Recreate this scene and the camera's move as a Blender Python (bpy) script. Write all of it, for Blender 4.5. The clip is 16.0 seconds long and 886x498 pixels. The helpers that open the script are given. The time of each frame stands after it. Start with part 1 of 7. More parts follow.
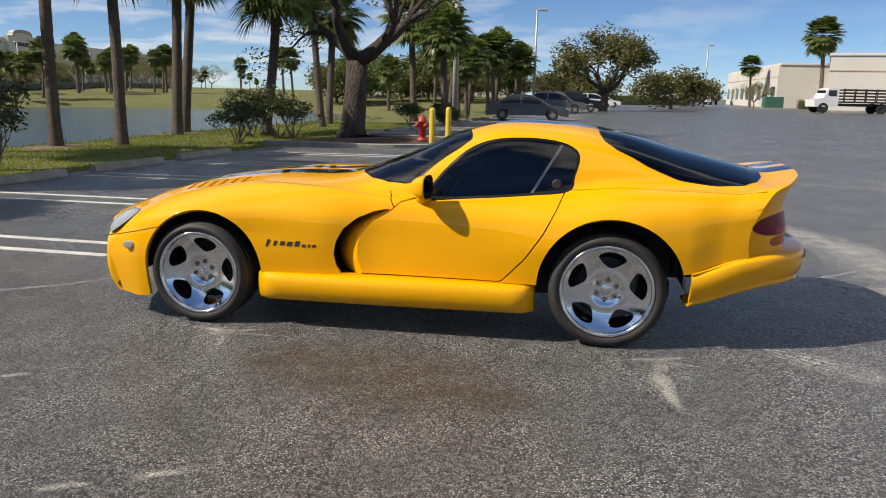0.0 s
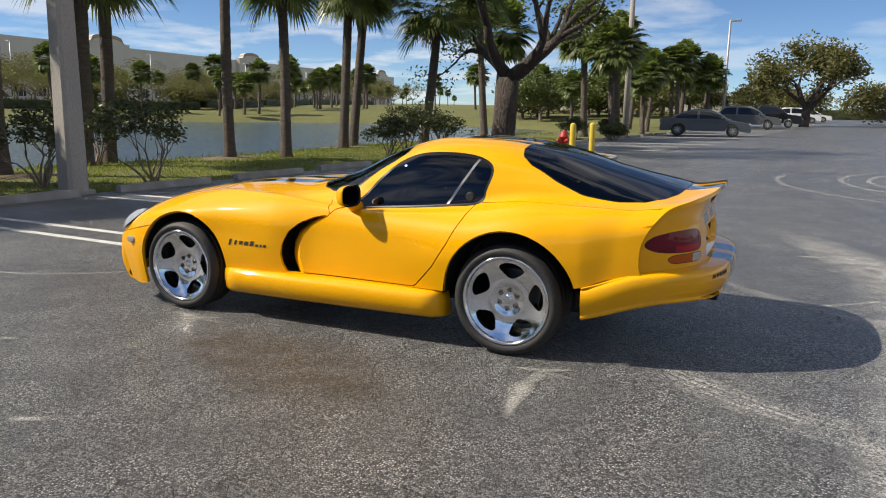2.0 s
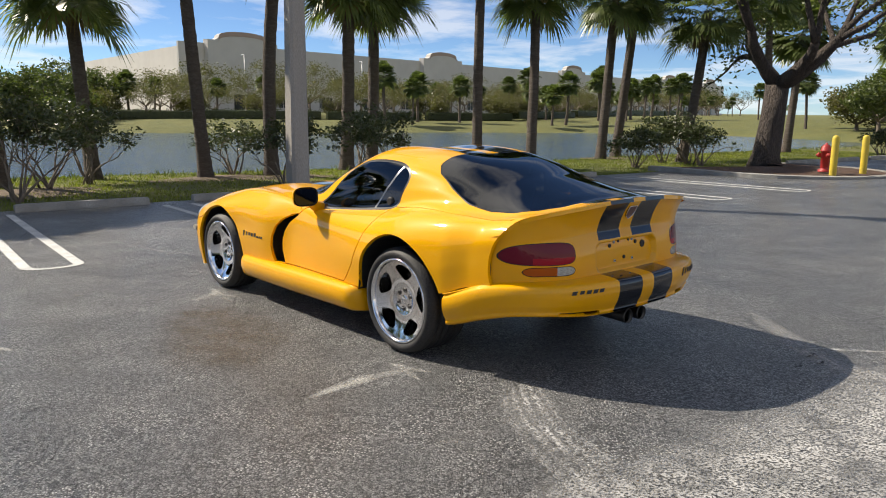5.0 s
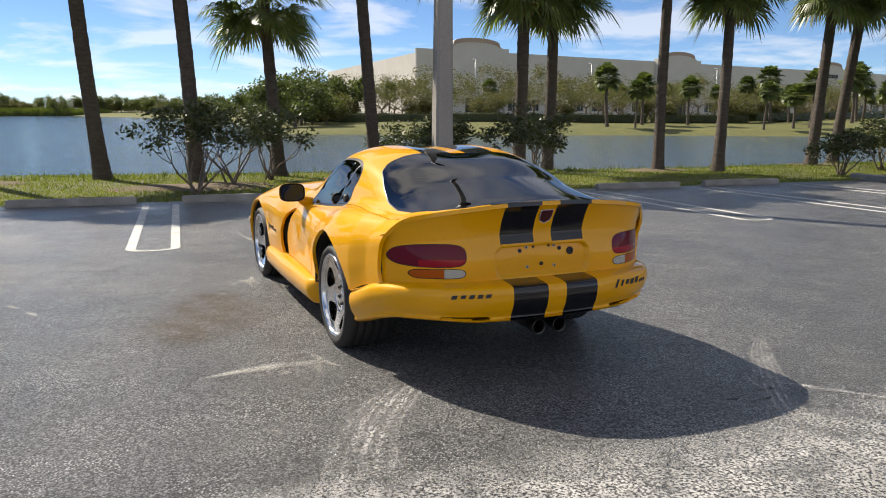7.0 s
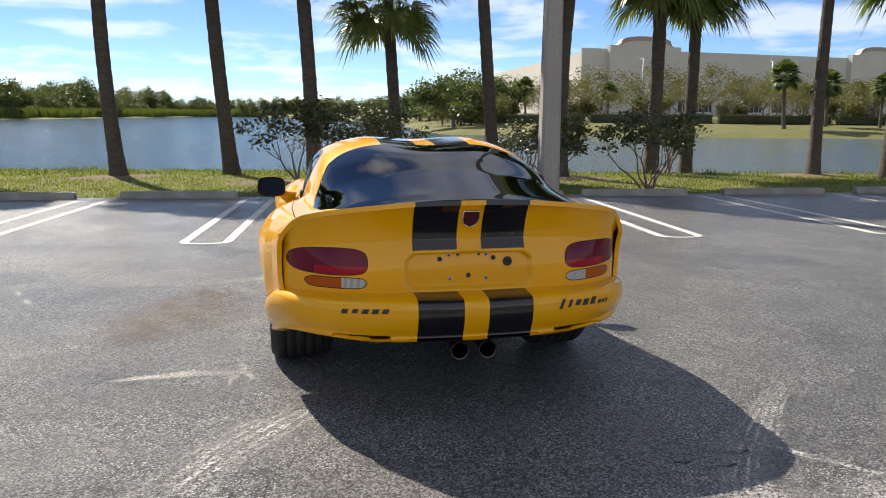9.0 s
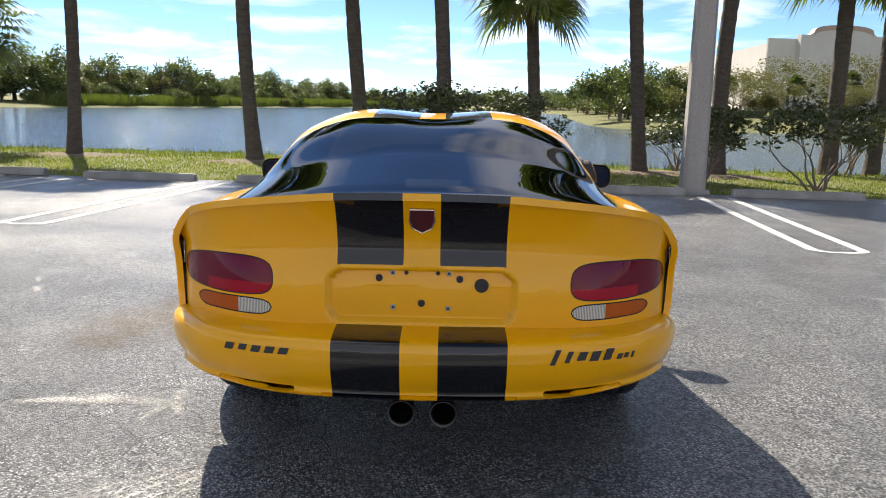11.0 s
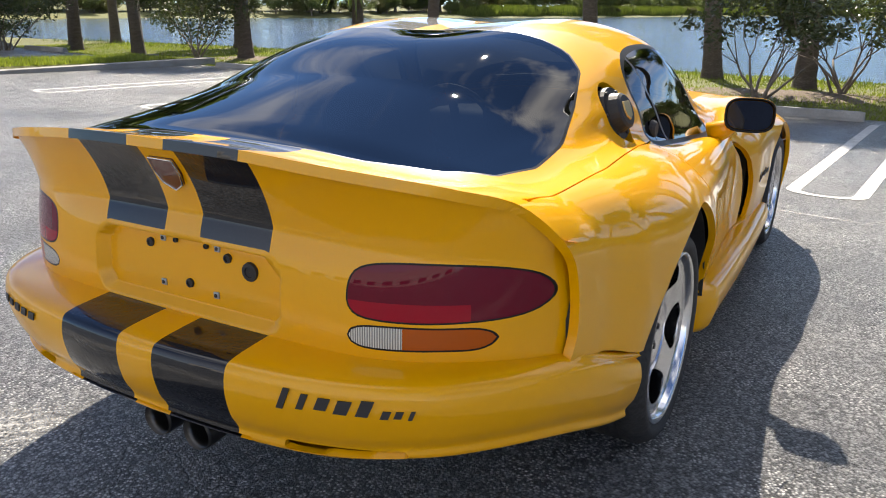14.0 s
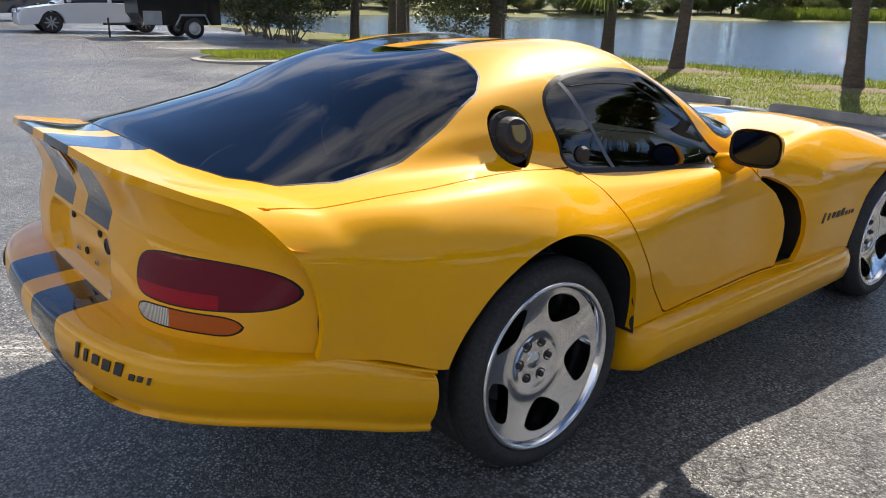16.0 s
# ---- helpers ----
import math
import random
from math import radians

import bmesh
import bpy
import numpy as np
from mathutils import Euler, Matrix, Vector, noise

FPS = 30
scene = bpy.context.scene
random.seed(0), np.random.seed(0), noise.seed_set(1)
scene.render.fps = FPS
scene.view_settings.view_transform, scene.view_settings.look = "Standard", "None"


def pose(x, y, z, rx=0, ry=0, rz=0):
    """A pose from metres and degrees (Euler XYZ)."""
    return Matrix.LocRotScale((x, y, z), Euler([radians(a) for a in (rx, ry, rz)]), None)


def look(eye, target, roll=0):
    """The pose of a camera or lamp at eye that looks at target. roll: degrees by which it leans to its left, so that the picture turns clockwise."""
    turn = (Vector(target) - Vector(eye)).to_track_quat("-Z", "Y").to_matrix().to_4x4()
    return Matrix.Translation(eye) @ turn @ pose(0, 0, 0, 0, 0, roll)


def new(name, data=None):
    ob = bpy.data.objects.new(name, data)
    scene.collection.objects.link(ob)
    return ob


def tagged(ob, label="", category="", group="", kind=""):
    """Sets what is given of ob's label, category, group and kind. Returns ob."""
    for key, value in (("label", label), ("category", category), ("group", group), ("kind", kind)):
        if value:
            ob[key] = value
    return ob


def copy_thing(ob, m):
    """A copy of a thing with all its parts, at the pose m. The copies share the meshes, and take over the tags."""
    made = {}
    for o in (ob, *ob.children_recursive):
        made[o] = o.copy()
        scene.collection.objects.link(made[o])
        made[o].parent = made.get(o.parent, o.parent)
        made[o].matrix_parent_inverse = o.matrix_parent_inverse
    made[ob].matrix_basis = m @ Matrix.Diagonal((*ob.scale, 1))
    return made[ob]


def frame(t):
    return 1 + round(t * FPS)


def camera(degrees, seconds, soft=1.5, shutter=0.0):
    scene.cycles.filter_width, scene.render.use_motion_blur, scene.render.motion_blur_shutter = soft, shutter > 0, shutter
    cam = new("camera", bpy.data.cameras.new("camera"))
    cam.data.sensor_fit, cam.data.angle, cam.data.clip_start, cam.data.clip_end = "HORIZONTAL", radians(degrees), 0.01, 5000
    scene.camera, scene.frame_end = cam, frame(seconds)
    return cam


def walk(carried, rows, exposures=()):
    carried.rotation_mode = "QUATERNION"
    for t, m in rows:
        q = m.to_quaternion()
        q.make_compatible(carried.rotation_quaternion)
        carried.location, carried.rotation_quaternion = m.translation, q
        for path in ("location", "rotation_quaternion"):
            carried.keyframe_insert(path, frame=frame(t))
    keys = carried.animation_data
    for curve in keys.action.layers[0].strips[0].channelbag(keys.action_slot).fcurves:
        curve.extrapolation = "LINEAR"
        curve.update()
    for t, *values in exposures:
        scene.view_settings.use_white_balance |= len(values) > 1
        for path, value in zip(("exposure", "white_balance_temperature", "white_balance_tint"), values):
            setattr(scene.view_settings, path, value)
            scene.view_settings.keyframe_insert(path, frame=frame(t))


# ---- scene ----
cam = camera(60.3, 16.0, 1.0)
PATH = [
    (0, (0.995, -5.081, 1.394), (0.671, -3.149, 0.993), 1.3),
    (0.5, (1.4, -5.13, 1.436), (0.947, -3.224, 1.034), 1.3),
    (1, (1.807, -5.079, 1.444), (1.228, -3.207, 1.047), 1.1),
    (1.5, (2.23, -5.025, 1.445), (1.537, -3.189, 1.059), 1.1),
    (2, (2.631, -4.907, 1.438), (1.824, -3.116, 1.065), 1.0),
    (2.5, (3.015, -4.753, 1.447), (2.095, -3.016, 1.082), 1.1),
    (3, (3.414, -4.596, 1.441), (2.378, -2.924, 1.08), 1.0),
    (3.2, (3.566, -4.519, 1.431), (2.484, -2.875, 1.073), 0.9),
    (5.3, (4.903, -3.472, 1.475), (3.371, -2.237, 1.118), 0.7),
    (5.5, (4.999, -3.313, 1.46), (3.423, -2.134, 1.104), 0.7),
    (6, (5.244, -2.927, 1.468), (3.578, -1.88, 1.114), 0.6),
    (6.5, (5.514, -2.553, 1.484), (3.777, -1.628, 1.129), 0.5),
    (7, (5.709, -2.179, 1.466), (3.917, -1.366, 1.11), 0.4),
    (7.5, (5.838, -1.825, 1.443), (4.004, -1.112, 1.089), 0.5),
    (8, (5.817, -1.501, 1.415), (3.949, -0.881, 1.058), 0.5),
    (8.5, (5.676, -1.136, 1.406), (3.776, -0.624, 1.049), 0.5),
    (9, (5.514, -0.818, 1.385), (3.588, -0.411, 1.03), 0.4),
    (9.2, (5.428, -0.722, 1.364), (3.494, -0.358, 1.009), 0.4),
    (11.3, (4.32, 0.205, 1.264), (2.376, 0.096, 0.806), 0.6),
    (11.5, (4.194, 0.277, 1.31), (2.274, 0.096, 0.778), -0.1),
    (12, (3.91, 0.371, 1.306), (2.024, 0.071, 0.713), 0.4),
    (12.5, (3.688, 0.568, 1.213), (1.827, 0.088, 0.66), 0.2),
    (13, (3.543, 0.789, 1.208), (1.736, 0.157, 0.626), 0.7),
    (13.5, (3.485, 1.078, 1.252), (1.747, 0.284, 0.66), 0.4),
    (14, (3.362, 1.336, 1.268), (1.707, 0.391, 0.661), 0.4),
    (14.5, (3.241, 1.569, 1.292), (1.684, 0.474, 0.677), 0.8),
    (15, (3.116, 1.809, 1.362), (1.67, 0.576, 0.739), 1.0),
    (15.5, (2.903, 2.036, 1.37), (1.572, 0.679, 0.749), 1.0),
    (16, (2.755, 2.24, 1.345), (1.534, 0.781, 0.729), 1.1),
]
walk(cam, [(t, look(eye, target, roll)) for t, eye, target, roll in PATH], exposures=[(0, 0.46, 6950, 10), (3.2, 0.64, 6950, 10), (9.2, 0.94, 7000, 11), (11.5, 1.34, 6900, 11), (13.5, 1.46, 6900, 11), (16, 1.1, 6900, 11)])

# ---- world, sun ----
SUN_EL, SUN_AZ = radians(42.2), math.atan2(-0.43, -0.90)
world = bpy.data.worlds.new("sky")
scene.world = world
world.use_nodes = True
wn, wl = world.node_tree.nodes, world.node_tree.links
wn.clear()
w_out = wn.new("ShaderNodeOutputWorld")
w_bg = wn.new("ShaderNodeBackground")
w_sky = wn.new("ShaderNodeTexSky")
w_sky.sky_type, w_sky.sun_disc = "NISHITA", False
w_sky.sun_elevation, w_sky.sun_rotation = SUN_EL, math.pi / 2 - SUN_AZ
w_sky.air_density, w_sky.dust_density, w_sky.ozone_density = 0.6, 0.0, 4.0
w_co = wn.new("ShaderNodeTexCoord")
w_sep = wn.new("ShaderNodeSeparateXYZ")
wl.new(w_co.outputs["Generated"], w_sep.inputs[0])
# clouds lie on a flat layer: the view direction is divided by its height
w_h = wn.new("ShaderNodeMath"); w_h.operation = "ADD"; w_h.inputs[1].default_value = 0.12
wl.new(w_sep.outputs[2], w_h.inputs[0])
w_hm = wn.new("ShaderNodeMath"); w_hm.operation = "MAXIMUM"; w_hm.inputs[1].default_value = 0.05
wl.new(w_h.outputs[0], w_hm.inputs[0])
w_dx = wn.new("ShaderNodeMath"); w_dx.operation = "DIVIDE"
w_dy = wn.new("ShaderNodeMath"); w_dy.operation = "DIVIDE"
wl.new(w_sep.outputs[0], w_dx.inputs[0]); wl.new(w_hm.outputs[0], w_dx.inputs[1])
wl.new(w_sep.outputs[1], w_dy.inputs[0]); wl.new(w_hm.outputs[0], w_dy.inputs[1])
w_cmb = wn.new("ShaderNodeCombineXYZ")
wl.new(w_dx.outputs[0], w_cmb.inputs[0]); wl.new(w_dy.outputs[0], w_cmb.inputs[1])
w_noise = wn.new("ShaderNodeTexNoise")
w_noise.inputs["Scale"].default_value, w_noise.inputs["Detail"].default_value = 1.25, 10.0
w_noise.inputs["Roughness"].default_value, w_noise.inputs["Distortion"].default_value = 0.56, 0.25
wl.new(w_cmb.outputs[0], w_noise.inputs["Vector"])
w_ramp = wn.new("ShaderNodeValToRGB")
w_ramp.color_ramp.elements[0].position, w_ramp.color_ramp.elements[1].position = 0.47, 0.60
wl.new(w_noise.outputs["Fac"], w_ramp.inputs[0])
w_mix = wn.new("ShaderNodeMix"); w_mix.data_type = "RGBA"
w_mix.inputs["B"].default_value = (9.6, 9.6, 9.6, 1)
# the clouds stand overhead and over the lake side and thin out towards the far side of the sky
w_side = wn.new("ShaderNodeMapRange")
w_side.inputs["From Min"].default_value, w_side.inputs["From Max"].default_value = 0.25, -0.35
w_side.inputs["To Min"].default_value, w_side.inputs["To Max"].default_value = 0.08, 0.42
wl.new(w_sep.outputs[0], w_side.inputs[0])
w_up = wn.new("ShaderNodeMapRange")
w_up.inputs["From Min"].default_value, w_up.inputs["From Max"].default_value = 0.42, 0.62
w_up.inputs["To Max"].default_value = 0.85
wl.new(w_sep.outputs[2], w_up.inputs[0])
w_any = wn.new("ShaderNodeMath"); w_any.operation = "MAXIMUM"
wl.new(w_side.outputs[0], w_any.inputs[0]); wl.new(w_up.outputs[0], w_any.inputs[1])
# added unseen bright cloud bank, low opposite the lake, lights the car's shaded tail
w_fill_bank = wn.new("ShaderNodeMapRange")
w_fill_bank.inputs["From Min"].default_value, w_fill_bank.inputs["From Max"].default_value = 0.52, 0.80
w_fill_bank.inputs["To Max"].default_value = 0.46
wl.new(w_sep.outputs[0], w_fill_bank.inputs[0])
w_fac = wn.new("ShaderNodeMath"); w_fac.operation = "MULTIPLY"
wl.new(w_ramp.outputs[0], w_fac.inputs[0]); wl.new(w_any.outputs[0], w_fac.inputs[1])
w_tint = wn.new("ShaderNodeMix"); w_tint.data_type, w_tint.blend_type = "RGBA", "MULTIPLY"
w_tint.inputs["Factor"].default_value = 1.0
w_tint.inputs["B"].default_value = (0.80, 0.93, 1.07, 1)
wl.new(w_sky.outputs[0], w_tint.inputs["A"])
w_all = wn.new("ShaderNodeMath"); w_all.operation = "MAXIMUM"
wl.new(w_fac.outputs[0], w_all.inputs[0]); wl.new(w_fill_bank.outputs[0], w_all.inputs[1])
wl.new(w_all.outputs[0], w_mix.inputs["Factor"])
wl.new(w_tint.outputs["Result"], w_mix.inputs["A"])
wl.new(w_mix.outputs["Result"], w_bg.inputs[0])
w_bg.inputs[1].default_value = 0.074
wl.new(w_bg.outputs[0], w_out.inputs[0])

sun = new("sun", bpy.data.lights.new("sun", "SUN"))
sun.data.energy, sun.data.angle, sun.data.color = 4.3, radians(0.55), (1.0, 0.94, 0.84)
sun_way = Vector((math.cos(SUN_AZ) * math.cos(SUN_EL), math.sin(SUN_AZ) * math.cos(SUN_EL), math.sin(SUN_EL)))
sun.matrix_world = look(sun_way * 60, (0, 0, 0))

# ---- materials ----
def nodes(name):
    m = bpy.data.materials.new(name)
    m.use_nodes = True
    return m, m.node_tree.nodes, m.node_tree.links, m.node_tree.nodes["Principled BSDF"]


def mixrgb(nt, links, fac, a, b, mode="MIX"):
    n = nt.new("ShaderNodeMix")
    n.data_type, n.blend_type = "RGBA", mode
    for sock, v in (("Factor", fac), ("A", a), ("B", b)):
        if isinstance(v, (int, float)):
            n.inputs[sock].default_value = v
        elif isinstance(v, tuple):
            n.inputs[sock].default_value = (*v, 1)
        else:
            links.new(v, n.inputs[sock])
    return n.outputs["Result"]


def noise_fac(nt, links, co, scale, detail=6, lo=0.35, hi=0.65, rough=0.55, stretch=None):
    if stretch:
        mp = nt.new("ShaderNodeMapping")
        mp.inputs["Scale"].default_value = stretch
        links.new(co, mp.inputs[0])
        co = mp.outputs[0]
    n = nt.new("ShaderNodeTexNoise")
    n.inputs["Scale"].default_value, n.inputs["Detail"].default_value, n.inputs["Roughness"].default_value = scale, detail, rough
    links.new(co, n.inputs["Vector"])
    r = nt.new("ShaderNodeMapRange")
    r.inputs["From Min"].default_value, r.inputs["From Max"].default_value = lo, hi
    links.new(n.outputs["Fac"], r.inputs[0])
    return r.outputs[0]


def bumped(nt, links, bsdf, height, strength, distance):
    b = nt.new("ShaderNodeBump")
    b.inputs["Strength"].default_value, b.inputs["Distance"].default_value = strength, distance
    links.new(height, b.inputs["Height"])
    links.new(b.outputs[0], bsdf.inputs["Normal"])


def surface(name, c1, c2, rough=0.6, scale=3.0, fine=60.0, c3=None, bump=0.3, dist=0.01, metal=0.0, rough2=None, stretch=None, spec=0.5, vary=0.0):
    """Two colours mixed by coarse noise, a third by fine grain, with relief."""
    m, nt, li, b = nodes(name)
    co = nt.new("ShaderNodeTexCoord").outputs["Object"]
    f1 = noise_fac(nt, li, co, scale, stretch=stretch)
    f2 = noise_fac(nt, li, co, fine, detail=3, stretch=stretch)
    col = mixrgb(nt, li, f1, c1, c2)
    if c3:
        lo = nt.new("ShaderNodeMath"); lo.operation = "MULTIPLY"; lo.inputs[1].default_value = 0.6
        li.new(f2, lo.inputs[0])
        col = mixrgb(nt, li, lo.outputs[0], col, c3)
    if vary:
        info = nt.new("ShaderNodeObjectInfo")
        geo = nt.new("ShaderNodeNewGeometry")
        add = nt.new("ShaderNodeMath"); add.operation = "ADD"
        li.new(info.outputs["Random"], add.inputs[0]); li.new(geo.outputs["Random Per Island"], add.inputs[1])
        fr = nt.new("ShaderNodeMath"); fr.operation = "FRACT"
        li.new(add.outputs[0], fr.inputs[0])
        mr = nt.new("ShaderNodeMapRange")
        mr.inputs["To Min"].default_value, mr.inputs["To Max"].default_value = 1 - vary, 1 + vary
        li.new(fr.outputs[0], mr.inputs[0])
        hsv = nt.new("ShaderNodeHueSaturation")
        li.new(mr.outputs[0], hsv.inputs["Value"]); li.new(col, hsv.inputs["Color"])
        col = hsv.outputs[0]
    li.new(col, b.inputs["Base Color"])
    b.inputs["Metallic"].default_value = metal
    b.inputs["Specular IOR Level"].default_value = spec
    rr = nt.new("ShaderNodeMapRange")
    rr.inputs["To Min"].default_value, rr.inputs["To Max"].default_value = rough, rough2 if rough2 is not None else min(1.0, rough + 0.12)
    li.new(f1, rr.inputs[0]); li.new(rr.outputs[0], b.inputs["Roughness"])
    if bump:
        bumped(nt, li, b, f2, bump, dist)
    return m


def leafy(name, c1, c2, rough=0.5, trans=0.25):
    """Leaves: colour varies from leaf to leaf, some light passes through."""
    m, nt, li, b = nodes(name)
    geo = nt.new("ShaderNodeNewGeometry")
    co = nt.new("ShaderNodeTexCoord").outputs["Object"]
    f = noise_fac(nt, li, co, 1.7)
    col = mixrgb(nt, li, geo.outputs["Random Per Island"], c1, c2)
    col = mixrgb(nt, li, f, col, tuple(0.75 * a for a in c1))
    li.new(col, b.inputs["Base Color"])
    b.inputs["Roughness"].default_value = rough
    b.inputs["Specular IOR Level"].default_value = 0.35
    tr = nt.new("ShaderNodeBsdfTranslucent")
    li.new(mixrgb(nt, li, 1.0, col, (1.3, 1.5, 0.6), "MULTIPLY"), tr.inputs[0])
    mx = nt.new("ShaderNodeMixShader")
    mx.inputs[0].default_value = trans
    li.new(b.outputs[0], mx.inputs[1]); li.new(tr.outputs[0], mx.inputs[2])
    li.new(mx.outputs[0], nt["Material Output"].inputs[0])
    return m


def paint(name, colour, rough=0.25, coat=1.0, metal=0.0, spec=0.2):
    m, nt, li, b = nodes(name)
    co = nt.new("ShaderNodeTexCoord").outputs["Object"]
    f = noise_fac(nt, li, co, 1.3)
    li.new(mixrgb(nt, li, f, colour, tuple(c * 0.95 for c in colour)), b.inputs["Base Color"])
    b.inputs["Roughness"].default_value, b.inputs["Metallic"].default_value = rough, metal
    b.inputs["Coat Weight"].default_value, b.inputs["Coat Roughness"].default_value = coat, 0.025
    b.inputs["Coat IOR"].default_value = 1.5
    b.inputs["Specular IOR Level"].default_value = spec
    f3 = noise_fac(nt, li, co, 90.0, detail=2)
    bumped(nt, li, b, f3, 0.02, 0.001)
    return m


def glass(name, colour=(0.02, 0.022, 0.025), alpha_mix=0.5, rough=0.01):
    """Tinted car glass: a mirror-smooth face over a dark see-through film."""
    m, nt, li, b = nodes(name)
    nt.remove(b)
    tr = nt.new("ShaderNodeBsdfTransparent")
    tr.inputs[0].default_value = (*colour, 1)
    gl = nt.new("ShaderNodeBsdfGlossy")
    gl.inputs["Roughness"].default_value = rough
    fr = nt.new("ShaderNodeFresnel"); fr.inputs[0].default_value = 1.75
    mx = nt.new("ShaderNodeMixShader")
    li.new(fr.outputs[0], mx.inputs[0]); li.new(tr.outputs[0], mx.inputs[1]); li.new(gl.outputs[0], mx.inputs[2])
    li.new(mx.outputs[0], nt["Material Output"].inputs[0])
    return m


def asphalt_material():
    m, nt, li, b = nodes("asphalt")
    co = nt.new("ShaderNodeTexCoord").outputs["Object"]
    # stone chips in bitumen
    vo = nt.new("ShaderNodeTexVoronoi"); vo.inputs["Scale"].default_value = 92.0
    li.new(co, vo.inputs["Vector"])
    chip = nt.new("ShaderNodeMapRange")
    chip.inputs["From Min"].default_value, chip.inputs["From Max"].default_value = 0.44, 0.28
    li.new(vo.outputs["Distance"], chip.inputs[0])
    chip_tone = nt.new("ShaderNodeSeparateColor"); li.new(vo.outputs["Color"], chip_tone.inputs[0])
    worn = noise_fac(nt, li, co, 0.55, 7, 0.4, 0.66)
    worn2 = noise_fac(nt, li, co, 2.6, 8, 0.42, 0.7)
    fine = noise_fac(nt, li, co, 160.0, 3)
    base = mixrgb(nt, li, worn, (0.098, 0.100, 0.102), (0.225, 0.227, 0.225))
    base = mixrgb(nt, li, noise_fac(nt, li, co, 0.16, 4, 0.42, 0.62), base, (0.135, 0.135, 0.133))
    # clumps of stone and bitumen a few centimetres wide
    clump = noise_fac(nt, li, co, 36.0, 6, 0.45, 0.57, 0.65)
    base = mixrgb(nt, li, clump, mixrgb(nt, li, 0.6, base, (0.02, 0.02, 0.021)), mixrgb(nt, li, 0.16, base, (0.62, 0.61, 0.59)))
    # chips show where the bitumen has worn away
    w = nt.new("ShaderNodeMath"); w.operation = "MULTIPLY"
    li.new(chip.outputs[0], w.inputs[0])
    wmix = nt.new("ShaderNodeMapRange"); wmix.inputs["To Min"].default_value, wmix.inputs["To Max"].default_value = 0.30, 1.25
    li.new(worn2, wmix.inputs[0])
    w2 = nt.new("ShaderNodeMath"); w2.operation = "MULTIPLY"
    li.new(wmix.outputs[0], w2.inputs[0]); li.new(chip_tone.outputs[0], w2.inputs[1])
    li.new(w2.outputs[0], w.inputs[1])
    pit = nt.new("ShaderNodeMapRange")
    pit.inputs["From Min"].default_value, pit.inputs["From Max"].default_value = 0.50, 0.78
    li.new(vo.outputs["Distance"], pit.inputs[0])
    base = mixrgb(nt, li, pit.outputs[0], base, (0.018, 0.018, 0.018))
    col = mixrgb(nt, li, w.outputs[0], base, (0.88, 0.87, 0.84))
    # pale dusty patches, brown damp stain
    dust = noise_fac(nt, li, co, 0.8, 9, 0.58, 0.76, 0.65)
    dm = nt.new("ShaderNodeMath"); dm.operation = "MULTIPLY"; dm.inputs[1].default_value = 0.5
    li.new(dust, dm.inputs[0])
    col = mixrgb(nt, li, dm.outputs[0], col, (0.24, 0.23, 0.21))
    # cracks
    cr = nt.new("ShaderNodeTexVoronoi"); cr.feature = "DISTANCE_TO_EDGE"; cr.inputs["Scale"].default_value = 3.2
    wob = nt.new("ShaderNodeTexNoise"); wob.inputs["Scale"].default_value = 6.0; wob.inputs["Detail"].default_value = 4
    li.new(co, wob.inputs["Vector"])
    li.new(mixrgb(nt, li, 0.12, co, wob.outputs["Color"]), cr.inputs["Vector"])
    crk = nt.new("ShaderNodeMapRange"); crk.inputs["From Max"].default_value = 0.012
    li.new(cr.outputs["Distance"], crk.inputs[0])
    area = noise_fac(nt, li, co, 0.35, 3, 0.42, 0.54)
    inv = nt.new("ShaderNodeMath"); inv.operation = "MULTIPLY_ADD"; inv.inputs[1].default_value, inv.inputs[2].default_value = -1.0, 1.0
    li.new(crk.outputs[0], inv.inputs[0])
    ck = nt.new("ShaderNodeMath"); ck.operation = "MULTIPLY"
    li.new(inv.outputs[0], ck.inputs[0]); li.new(area, ck.inputs[1])
    col = mixrgb(nt, li, ck.outputs[0], col, (0.02, 0.02, 0.02))
    li.new(col, b.inputs["Base Color"])
    hs = nt.new("ShaderNodeMath"); hs.operation = "MULTIPLY_ADD"; hs.inputs[1].default_value = 0.5
    li.new(fine, hs.inputs[0]); li.new(chip.outputs[0], hs.inputs[2])
    hs2 = nt.new("ShaderNodeMath"); hs2.operation = "MULTIPLY_ADD"; hs2.inputs[1].default_value = 0.6
    li.new(crk.outputs[0], hs2.inputs[0]); li.new(hs.outputs[0], hs2.inputs[2])
    bumped(nt, li, b, hs2.outputs[0], 0.9, 0.010)
    rg = nt.new("ShaderNodeMapRange"); b.inputs["Specular IOR Level"].default_value = 0.7
    rg.inputs["To Min"].default_value, rg.inputs["To Max"].default_value = 0.29, 0.44
    li.new(worn, rg.inputs[0]); li.new(rg.outputs[0], b.inputs["Roughness"])
    return m


def water_material():
    m, nt, li, b = nodes("lake_water")
    co = nt.new("ShaderNodeTexCoord").outputs["Object"]
    li.new(mixrgb(nt, li, noise_fac(nt, li, co, 0.05), (0.045, 0.075, 0.10), (0.06, 0.09, 0.12)), b.inputs["Base Color"])
    b.inputs["Roughness"].default_value = 0.08
    b.inputs["IOR"].default_value = 1.33
    f = noise_fac(nt, li, co, 1.5, 5, 0.2, 0.8, 0.6, (1.0, 0.6, 1.0))
    bumped(nt, li, b, f, 0.8, 0.12)
    return m


